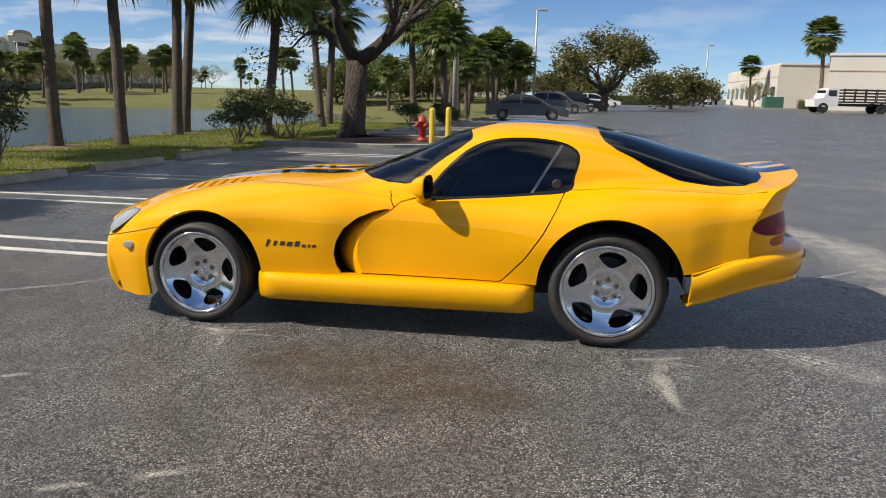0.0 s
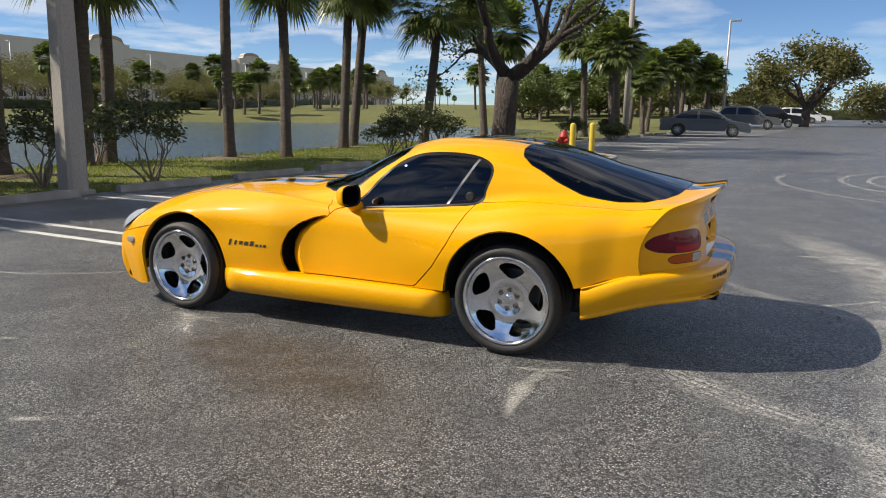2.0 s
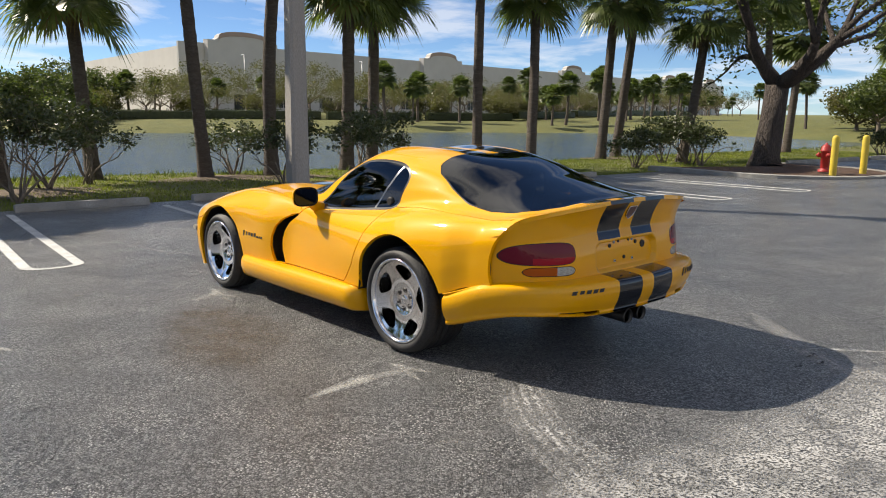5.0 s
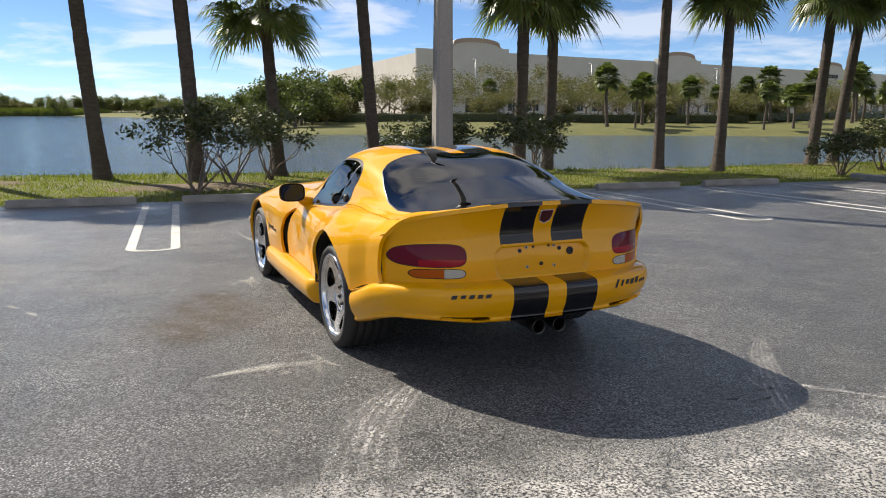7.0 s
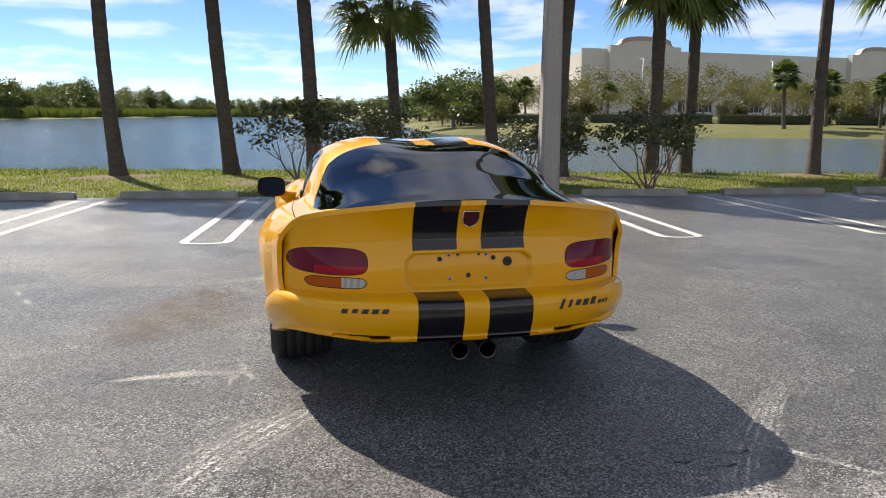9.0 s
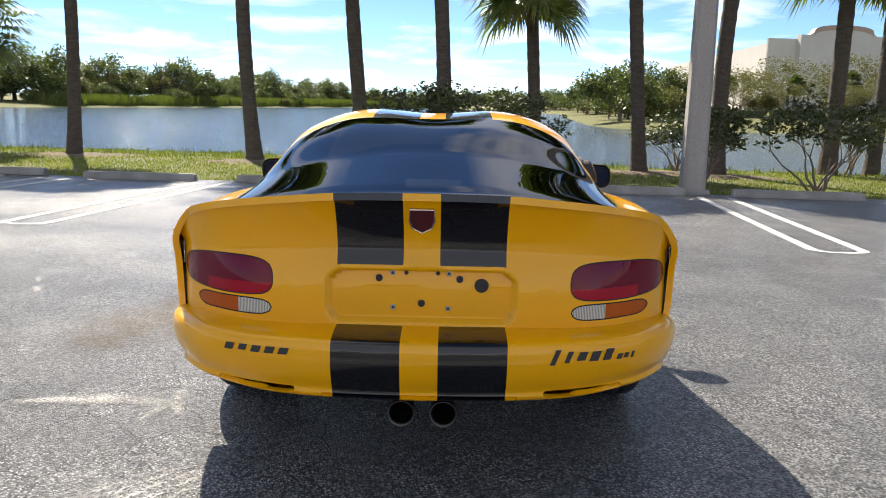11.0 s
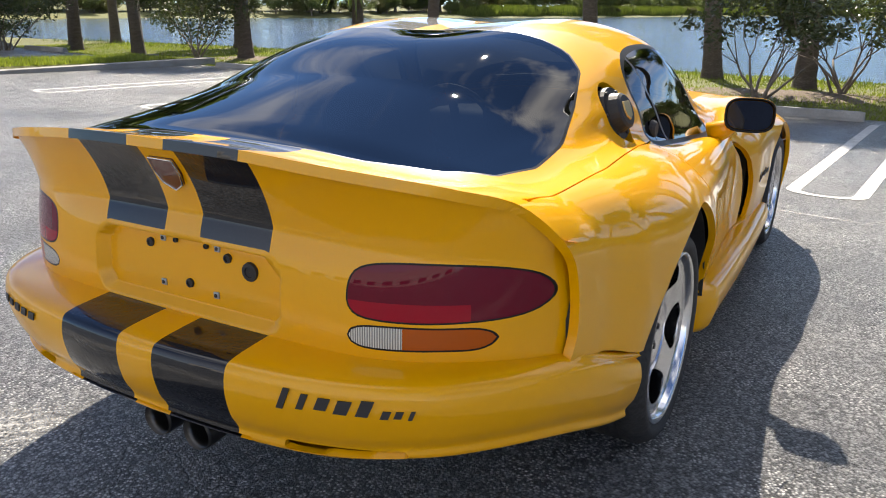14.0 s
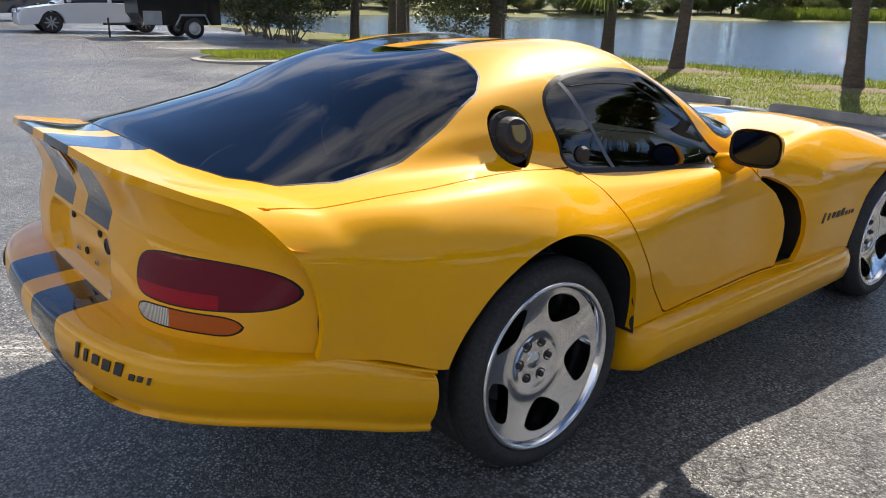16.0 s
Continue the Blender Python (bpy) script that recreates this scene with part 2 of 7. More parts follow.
def stain_material(name, colour, speckle, scale=95.0):
    """A stain that thins out towards its edges and lies on the chips."""
    m, nt, li, b = nodes(name)
    co = nt.new("ShaderNodeTexCoord").outputs["Object"]
    at = nt.new("ShaderNodeAttribute"); at.attribute_name = "fade"
    li.new(mixrgb(nt, li, noise_fac(nt, li, co, 6.0), colour, tuple(c * 0.8 for c in colour)), b.inputs["Base Color"])
    b.inputs["Roughness"].default_value = 0.8
    f = noise_fac(nt, li, co, scale, 2, 0.5 - speckle, 0.5 + speckle)
    g = noise_fac(nt, li, co, 5.0, 6, 0.25, 0.6)
    k = nt.new("ShaderNodeMath"); k.operation = "MULTIPLY"
    li.new(f, k.inputs[0]); li.new(g, k.inputs[1])
    k2 = nt.new("ShaderNodeMath"); k2.operation = "MULTIPLY"
    li.new(k.outputs[0], k2.inputs[0]); li.new(at.outputs["Fac"], k2.inputs[1])
    tr = nt.new("ShaderNodeBsdfTransparent")
    mx = nt.new("ShaderNodeMixShader")
    li.new(k2.outputs[0], mx.inputs[0]); li.new(tr.outputs[0], mx.inputs[1]); li.new(b.outputs[0], mx.inputs[2])
    li.new(mx.outputs[0], nt["Material Output"].inputs[0])
    return m


def ribbed_lens(name, light, dark, pitch):
    """A clear lens with fine upright ribs."""
    m, nt, li, b = nodes(name)
    co = nt.new("ShaderNodeTexCoord").outputs["Object"]
    wv = nt.new("ShaderNodeTexWave")
    wv.bands_direction = "Y"
    wv.inputs["Scale"].default_value, wv.inputs["Distortion"].default_value = pitch, 0.0
    li.new(co, wv.inputs["Vector"])
    li.new(mixrgb(nt, li, wv.outputs["Fac"], dark, light), b.inputs["Base Color"])
    b.inputs["Roughness"].default_value = 0.25
    b.inputs["Coat Weight"].default_value = 0.5
    bumped(nt, li, b, wv.outputs["Fac"], 0.3, 0.002)
    return m


CHALK = stain_material("chalky_scrape", (0.55, 0.54, 0.50), 0.2)
PALE_TRACK = stain_material("pale_tyre_track", (0.56, 0.55, 0.53), 0.09, 75.0)
BROWN_STAIN = stain_material("brown_stain", (0.10, 0.072, 0.045), 0.5)
DARK_STAIN = stain_material("dark_rubber_mark", (0.02, 0.02, 0.02), 0.2)
ASPHALT = asphalt_material()
WATER = water_material()
GRASS_SOIL = surface("lawn_soil", (0.10, 0.125, 0.026), (0.175, 0.175, 0.045), 0.85, 0.5, 25, (0.14, 0.12, 0.055), 0.7, 0.04)
BLADE = leafy("grass_blade", (0.17, 0.20, 0.035), (0.33, 0.34, 0.08), 0.55, 0.35)
DIRT = surface("bare_dirt", (0.16, 0.115, 0.075), (0.24, 0.18, 0.125), 0.9, 2.0, 40, (0.10, 0.075, 0.05), 0.6, 0.03)
MULCH = surface("bark_mulch", (0.085, 0.045, 0.03), (0.15, 0.085, 0.055), 0.9, 6.0, 45, (0.20, 0.13, 0.09), 0.9, 0.05)
CONCRETE = surface("worn_concrete", (0.40, 0.39, 0.36), (0.26, 0.25, 0.23), 0.85, 2.5, 70, (0.16, 0.155, 0.14), 0.5, 0.006)
POLE_CONCRETE = surface("pole_concrete", (0.42, 0.39, 0.35), (0.33, 0.30, 0.27), 0.8, 1.2, 90, (0.24, 0.22, 0.19), 0.3, 0.004, stretch=(1, 1, 0.25))
LINE_PAINT = surface("road_paint", (0.72, 0.72, 0.70), (0.50, 0.50, 0.48), 0.7, 7.0, 120, (0.28, 0.28, 0.27), 0.3, 0.002)
PALM_BARK = surface("palm_bark", (0.145, 0.115, 0.09), (0.23, 0.19, 0.155), 0.9, 5.0, 22, (0.07, 0.055, 0.045), 0.9, 0.04, stretch=(1, 1, 3.2))
OAK_BARK = surface("oak_bark", (0.075, 0.06, 0.05), (0.125, 0.10, 0.082), 0.9, 4.0, 26, (0.045, 0.035, 0.03), 1.0, 0.06, stretch=(1, 1, 0.3))
TWIG = surface("twig_bark", (0.15, 0.12, 0.09), (0.22, 0.18, 0.14), 0.9, 4.0, 40, None, 0.4, 0.01)
PALM_LEAF = leafy("palm_leaf", (0.12, 0.155, 0.055), (0.21, 0.235, 0.085), 0.36, 0.35)
PALM_DRY = leafy("dry_palm_leaf", (0.24, 0.17, 0.09), (0.32, 0.24, 0.13), 0.7, 0.15)
TREE_LEAF = leafy("broad_leaf", (0.095, 0.12, 0.04), (0.16, 0.18, 0.06), 0.45, 0.3)
OLIVE_LEAF = leafy("olive_leaf", (0.13, 0.125, 0.05), (0.19, 0.17, 0.075), 0.5, 0.3)
SHRUB_LEAF = leafy("shrub_leaf", (0.055, 0.07, 0.028), (0.10, 0.11, 0.042), 0.4, 0.2)
REED = leafy("reed_leaf", (0.10, 0.13, 0.03), (0.19, 0.20, 0.06), 0.6, 0.3)
FAR_WALL = surface("painted_stucco", (0.58, 0.55, 0.50), (0.53, 0.50, 0.455), 0.85, 0.25, 8, None, 0.15, 0.01)
FAR_TRIM = surface("tan_stucco", (0.40, 0.30, 0.24), (0.36, 0.27, 0.215), 0.85, 0.3, 8, None, 0.15, 0.01)
DARK_GLASS = surface("dark_window", (0.015, 0.02, 0.025), (0.03, 0.035, 0.04), 0.08, 0.3, 5, None, 0.0)
TEAL_GLASS = surface("teal_window", (0.03, 0.085, 0.08), (0.045, 0.11, 0.10), 0.1, 0.3, 5, None, 0.0)
SIGN_BLACK = surface("sign_black", (0.02, 0.02, 0.022), (0.03, 0.03, 0.032), 0.5, 1.0, 20, None, 0.0)
METAL_GREY = surface("galvanised_steel", (0.45, 0.46, 0.46), (0.36, 0.37, 0.37), 0.45, 3.0, 60, None, 0.1, 0.002, metal=0.6)
HYDRANT_RED = surface("hydrant_red", (0.50, 0.035, 0.03), (0.38, 0.03, 0.028), 0.4, 4.0, 60, (0.28, 0.03, 0.03), 0.2, 0.002)
BOLLARD_YELLOW = surface("bollard_yellow", (0.75, 0.55, 0.03), (0.62, 0.45, 0.04), 0.5, 5.0, 60, (0.4, 0.3, 0.06), 0.2, 0.002)

# ---- helpers for building ----
rng = random.Random(7)


def mesh_of(name, bm, material, smooth=False):
    me = bpy.data.meshes.new(name)
    bm.normal_update()
    bm.to_mesh(me)
    bm.free()
    for mt in (material if isinstance(material, (list, tuple)) else [material]):
        me.materials.append(mt)
    if smooth:
        me.polygons.foreach_set("use_smooth", [True] * len(me.polygons))
    return me


def part(name, bm, material, parent=None, label="", smooth=False, at=None):
    """Links a bmesh as one mesh object under a thing or a part."""
    ob = new(name, mesh_of(name, bm, material, smooth))
    if parent:
        ob.parent = parent
    if at is not None:
        ob.matrix_basis = at
    if label:
        ob["label"] = label
    return ob


def thing(name, label, category, at=None, group="", kind=""):
    ob = new(name)
    ob.empty_display_size = 0.2
    if at is not None:
        ob.matrix_basis = at
    return tagged(ob, label, category, group, kind)


def box(bm, cx, cy, cz, sx, sy, sz, bevel=0.0, m=None):
    r = bmesh.ops.create_cube(bm, size=1.0)
    bmesh.ops.scale(bm, vec=(sx, sy, sz), verts=r["verts"])
    bmesh.ops.translate(bm, vec=(cx, cy, cz), verts=r["verts"])
    vs = r["verts"]
    if bevel:
        es = list({e for v in vs for e in v.link_edges})
        rb = bmesh.ops.bevel(bm, geom=es, offset=bevel, segments=2, affect="EDGES", profile=0.5)
        vs = list({v for f in rb["faces"] for v in f.verts} | {v for v in vs if v.is_valid})
    if m is not None:
        bmesh.ops.transform(bm, matrix=m, verts=vs)
    return vs


def tube(bm, pts, radii, seg=8, cap=True):
    """A round limb through the points, with a radius at each."""
    rings = []
    n = len(pts)
    side = None
    for i, p in enumerate(pts):
        p = Vector(p)
        d = (Vector(pts[min(i + 1, n - 1)]) - Vector(pts[max(i - 1, 0)])).normalized()
        if side is None:
            side = d.orthogonal().normalized()
        side = (side - d * side.dot(d)).normalized()
        up = d.cross(side)
        rings.append([bm.verts.new(p + (side * math.cos(a) + up * math.sin(a)) * radii[i]) for a in (2 * math.pi * k / seg for k in range(seg))])
    for a, b in zip(rings, rings[1:]):
        for k in range(seg):
            bm.faces.new((a[k], a[(k + 1) % seg], b[(k + 1) % seg], b[k]))
    if cap:
        bm.faces.new(rings[0][::-1])
        bm.faces.new(rings[-1])


def lathe(bm, prof, seg=24, axis="z"):
    """Turns a profile of (radius, height) pairs."""
    rings = []
    for r, h in prof:
        ring = []
        for k in range(seg):
            a = 2 * math.pi * k / seg
            p = (r * math.cos(a), r * math.sin(a), h)
            if axis == "y":
                p = (r * math.cos(a), h, r * math.sin(a))
            elif axis == "x":
                p = (h, r * math.cos(a), r * math.sin(a))
            ring.append(bm.verts.new(p))
        rings.append(ring)
    for a, b in zip(rings, rings[1:]):
        for k in range(seg):
            bm.faces.new((a[k], a[(k + 1) % seg], b[(k + 1) % seg], b[k]))
    return rings


def prism(bm, outline, z0, z1):
    """An upright prism over a plan outline."""
    lo = [bm.verts.new((x, y, z0)) for x, y in outline]
    hi = [bm.verts.new((x, y, z1)) for x, y in outline]
    n = len(lo)
    for i in range(n):
        bm.faces.new((lo[i], lo[(i + 1) % n], hi[(i + 1) % n], hi[i]))
    bm.faces.new(hi)
    bm.faces.new(lo[::-1])


# the asphalt falls by about a degree towards the lake, and the car stands on it
FALL = math.tan(radians(0.9))
SLOPE = Matrix.Translation((0, 0, -0.012)) @ Matrix.Rotation(radians(-0.9), 4, "Y")
# the lot lies turned against the car: local x leads away from the lake, local y runs along the row of stalls
LOT_TURN = 5.3
LOT = pose(-8.2, 0, 0, 0, 0, -LOT_TURN)


def lot_z(x, y):
    """Height of the asphalt: a plane near the car that rises a little at the row's near end."""
    return -0.012 + FALL * np.minimum(x, 40.0) + 0.014 * np.maximum(0.0, -y - 6.0)


def on_lot(a, b, dz=0.0, turn=0.0):
    """A pose on the asphalt, given along and across the stalls."""
    p = LOT @ Vector((a, b, 0))
    return pose(p.x, p.y, float(lot_z(p.x, p.y)) + dz, 0, 0, turn - LOT_TURN)


def on_ground(x, y, dz=0.0, turn=0.0):
    return pose(x, y, float(ground_height(np.array([x]), np.array([y]))[0]) + dz, 0, 0, turn)


# ---- ground, lake, lot ----
LAKE = [(-21, -75), (-20.2, -22), (-18.6, -6), (-17.0, 2), (-15.3, 10), (-14.7, 16), (-14.7, 22), (-14.2, 30), (-14.0, 42), (-15, 62), (-24, 70), (-36, 74), (-50, 66), (-57, 52), (-61, 33), (-68, 15), (-79, 14.5), (-125, 19), (-171, 24), (-215, 10), (-262, -10), (-250, -28), (-175, -52), (-122, -72), (-90, -97), (-50, -113), (-24, -108)]
WATER_Z = -0.85


def lake_distance(px, py):
    """Signed distance to the shore, negative over the water."""
    n = len(LAKE)
    best = np.full(px.shape, 1e9)
    inside = np.zeros(px.shape, bool)
    for i in range(n):
        (x0, y0), (x1, y1) = LAKE[i], LAKE[(i + 1) % n]
        dx, dy = x1 - x0, y1 - y0
        t = np.clip(((px - x0) * dx + (py - y0) * dy) / (dx * dx + dy * dy), 0, 1)
        best = np.minimum(best, np.hypot(px - x0 - t * dx, py - y0 - t * dy))
        cross = ((y0 > py) != (y1 > py)) & (px < (x1 - x0) * (py - y0) / (y1 - y0 + 1e-9) + x0)
        inside ^= cross
    return np.where(inside, -best, best)


def ground_height(px, py):
    """A flat lawn on the near side, a bank that climbs to the warehouse on the far side."""
    d = lake_distance(px, py)
    near = np.interp(d, [-12, -2.5, 0.0, 1.6, 5, 40], [-2.6, -1.4, -0.85, -0.24, -0.19, -0.10])
    far = np.interp(d, [-12, -2.5, 0.0, 3.0, 13, 26, 60], [-2.6, -1.4, -0.85, -0.4, 0.12, 0.5, 0.9])
    w = np.maximum(np.clip((-px - 28) / 8, 0, 1), np.clip((py - 52) / 16, 0, 1))
    w = np.maximum(w, np.clip((-py - 70) / 20, 0, 1))
    h = near * (1 - w) + far * w
    a = (px + 8.2) * math.cos(radians(LOT_TURN)) - py * math.sin(radians(LOT_TURN))
    floor = lot_z(px, py)
    edge = np.clip((-a - 0.15) / 1.2, 0, 1)
    h = np.where(a > -1.35, floor + 0.01 + (h - floor - 0.01) * edge, h)
    return np.where(a > -0.15, floor - 0.2, h)


def ground_axis(lo, hi, near_lo, near_hi, step):
    core = list(np.arange(near_lo, near_hi + 0.01, step))
    out, s, v = [], step, near_lo
    while v > lo:
        s *= 1.16
        v -= s
        out.append(v)
    out2, s, v = [], step, core[-1]
    while v < hi:
        s *= 1.16
        v += s
        out2.append(v)
    return np.array(out[::-1] + core + out2)


gx, gy = ground_axis(-2600, 2600, -75, -4, 0.8), ground_axis(-2600, 2600, -40, 95, 1.6)
GX, GY = np.meshgrid(gx, gy, indexing="ij")
GZ = ground_height(GX, GY)
gme = bpy.data.meshes.new("ground")
ni, nj = GX.shape
idx = np.arange(ni * nj).reshape(ni, nj)
gme.from_pydata(np.stack([GX, GY, GZ], -1).reshape(-1, 3).tolist(), [], np.stack([idx[:-1, :-1], idx[1:, :-1], idx[1:, 1:], idx[:-1, 1:]], -1).reshape(-1, 4).tolist())
gme.materials.append(GRASS_SOIL)
gme.polygons.foreach_set("use_smooth", [True] * len(gme.polygons))
tagged(new("ground", gme), "green lawn and banks round the lake", "ground", kind="structure")

bm = bmesh.new()
prism(bm, [(-290, -230), (0, -230), (0, 110), (-290, 110)], WATER_Z - 0.002, WATER_Z)
tagged(part("water", bm, WATER), "rippled blue-grey lake beside the car park", "lake", kind="structure")

bm = bmesh.new()
rows = []
for a in (-0.22, 0.5, 2, 5, 10, 20, 30, 40, 50, 80, 120):
    row = []
    for b in (-62, -45, -30, -20, -12, -6.5, -6, -5.5, 0, 10, 30, 80, 150, 230):
        p = LOT @ Vector((a, b, 0))
        row.append(bm.verts.new((p.x, p.y, float(lot_z(p.x, p.y)))))
    rows.append(row)
for r0, r1 in zip(rows, rows[1:]):
    for k in range(len(r0) - 1):
        bm.faces.new((r0[k], r1[k], r1[k + 1], r0[k + 1]))
rim = [r[0] for r in rows] + rows[-1][1:] + [r[-1] for r in rows[-2::-1]] + rows[0][-2:0:-1]
low = [bm.verts.new(v.co - Vector((0, 0, 0.15))) for v in rim]
for k in range(len(rim)):
    bm.faces.new((rim[k], low[k], low[(k + 1) % len(rim)], rim[(k + 1) % len(rim)]))
bm.faces.new(low)
asphalt = part("road", bm, ASPHALT)
tagged(asphalt, "worn dark asphalt of a car park", "car park", kind="structure")

# painted stall marks: double lines joined by a rounded end
STALL = 2.743


def taken(b):
    """Where an island stands in the row."""
    return -16.4 < b < -11.6 or 13.8 < b < 21.0


bm = bmesh.new()
for k in range(-12, 34):
    b0 = -1.20 + STALL * k
    if taken(b0):
        continue
    for s in (-1, 1):
        for i in range(5):
            box(bm, 0.35 + 0.96 * (i + 0.5), b0 + s * 0.235, 0.003, 0.962, 0.105, 0.003)
    for i in range(8):
        a0, a1 = math.pi * (i / 8 - 0.5), math.pi * ((i + 1) / 8 - 0.5)
        v = [bm.verts.new((5.14 + 0.14 * math.cos(a) * r / 0.235, b0 + math.sin(a) * r, 0.0045)) for a, r in ((a0, 0.183), (a0, 0.288), (a1, 0.288), (a1, 0.183))]
        bm.faces.new(v)
for v in bm.verts:
    p = LOT @ v.co
    v.co = Vector((p.x, p.y, p.z + float(lot_z(p.x, p.y))))
tagged(part("trim_stall_marks", bm, LINE_PAINT), "worn white double parking lines on the asphalt", "road marking", kind="structure")


def wheel_stop():
    t = thing("wheel_stop", "grey cast concrete wheel stop on the asphalt", "wheel stop", group="wheel stops along the kerb")
    bm = bmesh.new()
    prof = [(-0.09, 0.0), (-0.085, 0.04), (-0.055, 0.12), (0.055, 0.12), (0.085, 0.04), (0.09, 0.0)]
    ends = []
    for y in (-1.0, -0.96, -0.3, 0.3, 0.96, 1.0):
        k = 0.9 if abs(y) == 1.0 else 1.0
        ends.append([bm.verts.new((x * k, y, z * k + 0.002)) for x, z in prof])
    for a, b in zip(ends, ends[1:]):
        for i in range(len(prof) - 1):
            bm.faces.new((a[i], b[i], b[i + 1], a[i + 1]))
    bm.faces.new(ends[0])
    bm.faces.new(ends[-1][::-1])
    part("block", bm, CONCRETE, t)
    return t


stop0 = wheel_stop()
for k in range(-9, 30):
    b0 = -2.6 + STALL * k
    if taken(b0):
        continue
    m = on_lot(rng.uniform(-0.06, 0.06), b0, 0, rng.uniform(-1.2, 1.2))
    if k == -9:
        stop0.matrix_basis = m
    else:
        copy_thing(stop0, m)


# ---- marks on the asphalt ----
def ribbon(name, pts, widths, material, label, z=0.0035, ribs=0):
    """A soft-edged stain along a line."""
    bm = bmesh.new()
    lay = bm.verts.layers.float.new("fade")
    n = 26
    path = [spline_point(pts, i / n) for i in range(n + 1)]
    rows = []
    m = 12 if ribs else 6
    for i, p in enumerate(path):
        d = (path[min(i + 1, n)] - path[max(i - 1, 0)]).normalized()
        side = Vector((-d.y, d.x))
        f = i / n
        w = np.interp(f, np.linspace(0, 1, len(widths)), widths)
        row = []
        for k in range(m + 1):
            u = k / m * 2 - 1
            q = p + side * (u * w / 2 * (1 + 0.25 * noise.noise(Vector((p.x * 3, p.y * 3, u)))))
            v = bm.verts.new((q.x, q.y, z))
            v[lay] = (1 - abs(u) ** 2) * min(1, min(f, 1 - f) * 6) * (1 if not ribs else (0.25 if k % 2 else 1.0))
            row.append(v)
        rows.append(row)
    for a, b in zip(rows, rows[1:]):
        for k in range(m):
            bm.faces.new((a[k], a[k + 1], b[k + 1], b[k]))
    return tagged(part(name, bm, material, at=SLOPE), label, "stain", kind="stuff")


def spline_point(pts, t):
    x = t * (len(pts) - 1)
    i = min(int(x), len(pts) - 2)
    u = x - i
    a, b, c, d = (Vector(pts[min(max(i + k, 0), len(pts) - 1)]) for k in (-1, 0, 1, 2))
    return 0.5 * (2 * b + (c - a) * u + (2 * a - 5 * b + 4 * c - d) * u * u + (3 * b - a - 3 * c + d) * u**3)


for dx, dy, ln in ((-0.16, 0.05, 0.05), (0.14, 0.06, 0.05), (0.05, -0.17, 0.06), (-0.10, -0.10, 0.04), (0.22, -0.02, 0.03)):
    ribbon("scrape", [(-0.98, -1.02), (-0.98 + dx * 0.6, -1.02 + dy * 0.7), (-0.98 + dx * 1.5, -1.02 + dy * 1.5)], (ln * 2.4, ln * 1.5, 0.015), CHALK, "chalky white scrape on the asphalt")
ribbon("scrape", [(1.52, -0.97), (1.50, -1.2), (1.49, -1.42), (1.55, -1.80)], (0.03, 0.11, 0.13, 0.02), CHALK, "chalky white scrape on the asphalt")
for dx, dy in ((0.14, 0.08), (-0.16, 0.0), (0.20, -0.06)):
    ribbon("scrape", [(1.50, -1.06), (1.50 + dx * 0.6, -1.06 + dy * 0.6), (1.50 + dx * 1.1, -1.06 + dy * 1.0)], (0.08, 0.05, 0.012), CHALK, "chalky white scrape on the asphalt", 0.004)
ribbon("tyre_track", [(2.02, -0.66), (2.35, -0.96), (2.8, -1.22), (3.3, -1.42), (4.2, -1.75)], (0.26, 0.34, 0.38, 0.4, 0.4), PALE_TRACK, "pale tyre track on the asphalt", ribs=1)
ribbon("tyre_track", [(2.7, 0.95), (3.15, 1.32), (3.9, 1.9), (5.2, 2.7)], (0.05, 0.06, 0.06, 0.05), PALE_TRACK, "thin pale line on the asphalt")
ribbon("tyre_track", [(2.2, 1.7), (2.6, 1.3), (3.4, 0.7), (4.6, 0.3)], (0.1, 0.2, 0.26, 0.26), PALE_TRACK, "pale tyre track on the asphalt", ribs=1)
ribbon("tyre_track", [(3.0, -3.6), (3.4, -1.5), (3.7, 0.5), (3.5, 2.5), (2.6, 5.0)], (0.5, 0.9, 1.1, 0.9, 0.4), PALE_TRACK, "broad pale worn strip on the asphalt", 0.003)
ribbon("tyre_track", [(-4.6, -0.6), (-3.2, -0.5), (-2.3, 0.3), (-2.0, 2.0)], (0.05, 0.06, 0.06, 0.05), PALE_TRACK, "thin pale line on the asphalt")
for k, r in ((0, 2.9), (1, 3.4), (2, 4.6)):
    ribbon("tyre_track", [(7.0 + r * math.cos(a), 12.5 + r * 1.1 * math.sin(a)) for a in (0.4 + 0.55 * i + k for i in range(9))], (0.1, 0.14, 0.1), PALE_TRACK, "circular pale tyre track on the asphalt")
ribbon("brown_stain", [(-0.75, -1.35), (-0.2, -1.45), (0.3, -1.6), (0.9, -1.9)], (0.3, 0.8, 1.0, 0.4), BROWN_STAIN, "brown damp stain on the asphalt", 0.003)
for x, y, w in ((-0.75, -2.85, 0.07), (-0.45, -2.7, 0.08), (-1.7, -1.9, 0.06), (2.42, -1.55, 0.04), (4.4, -2.6, 0.12), (2.9, 3.2, 0.12), (-0.6, 3.1, 0.1)):
    ribbon("scrape", [(x - w * 1.2, y - 0.03), (x, y + 0.02), (x + w * 1.4, y + 0.06)], (w * 0.4, w, w * 0.3), CHALK, "small chalky scuff on the asphalt")
for x, y in ((2.96, 0.68), (3.02, 0.84), (2.92, 0.95)):
    ribbon("gouge", [(x, y - 0.06), (x + 0.02, y), (x, y + 0.07)], (0.01, 0.035, 0.01), DARK_STAIN, "short dark gouge in the asphalt", 0.004)

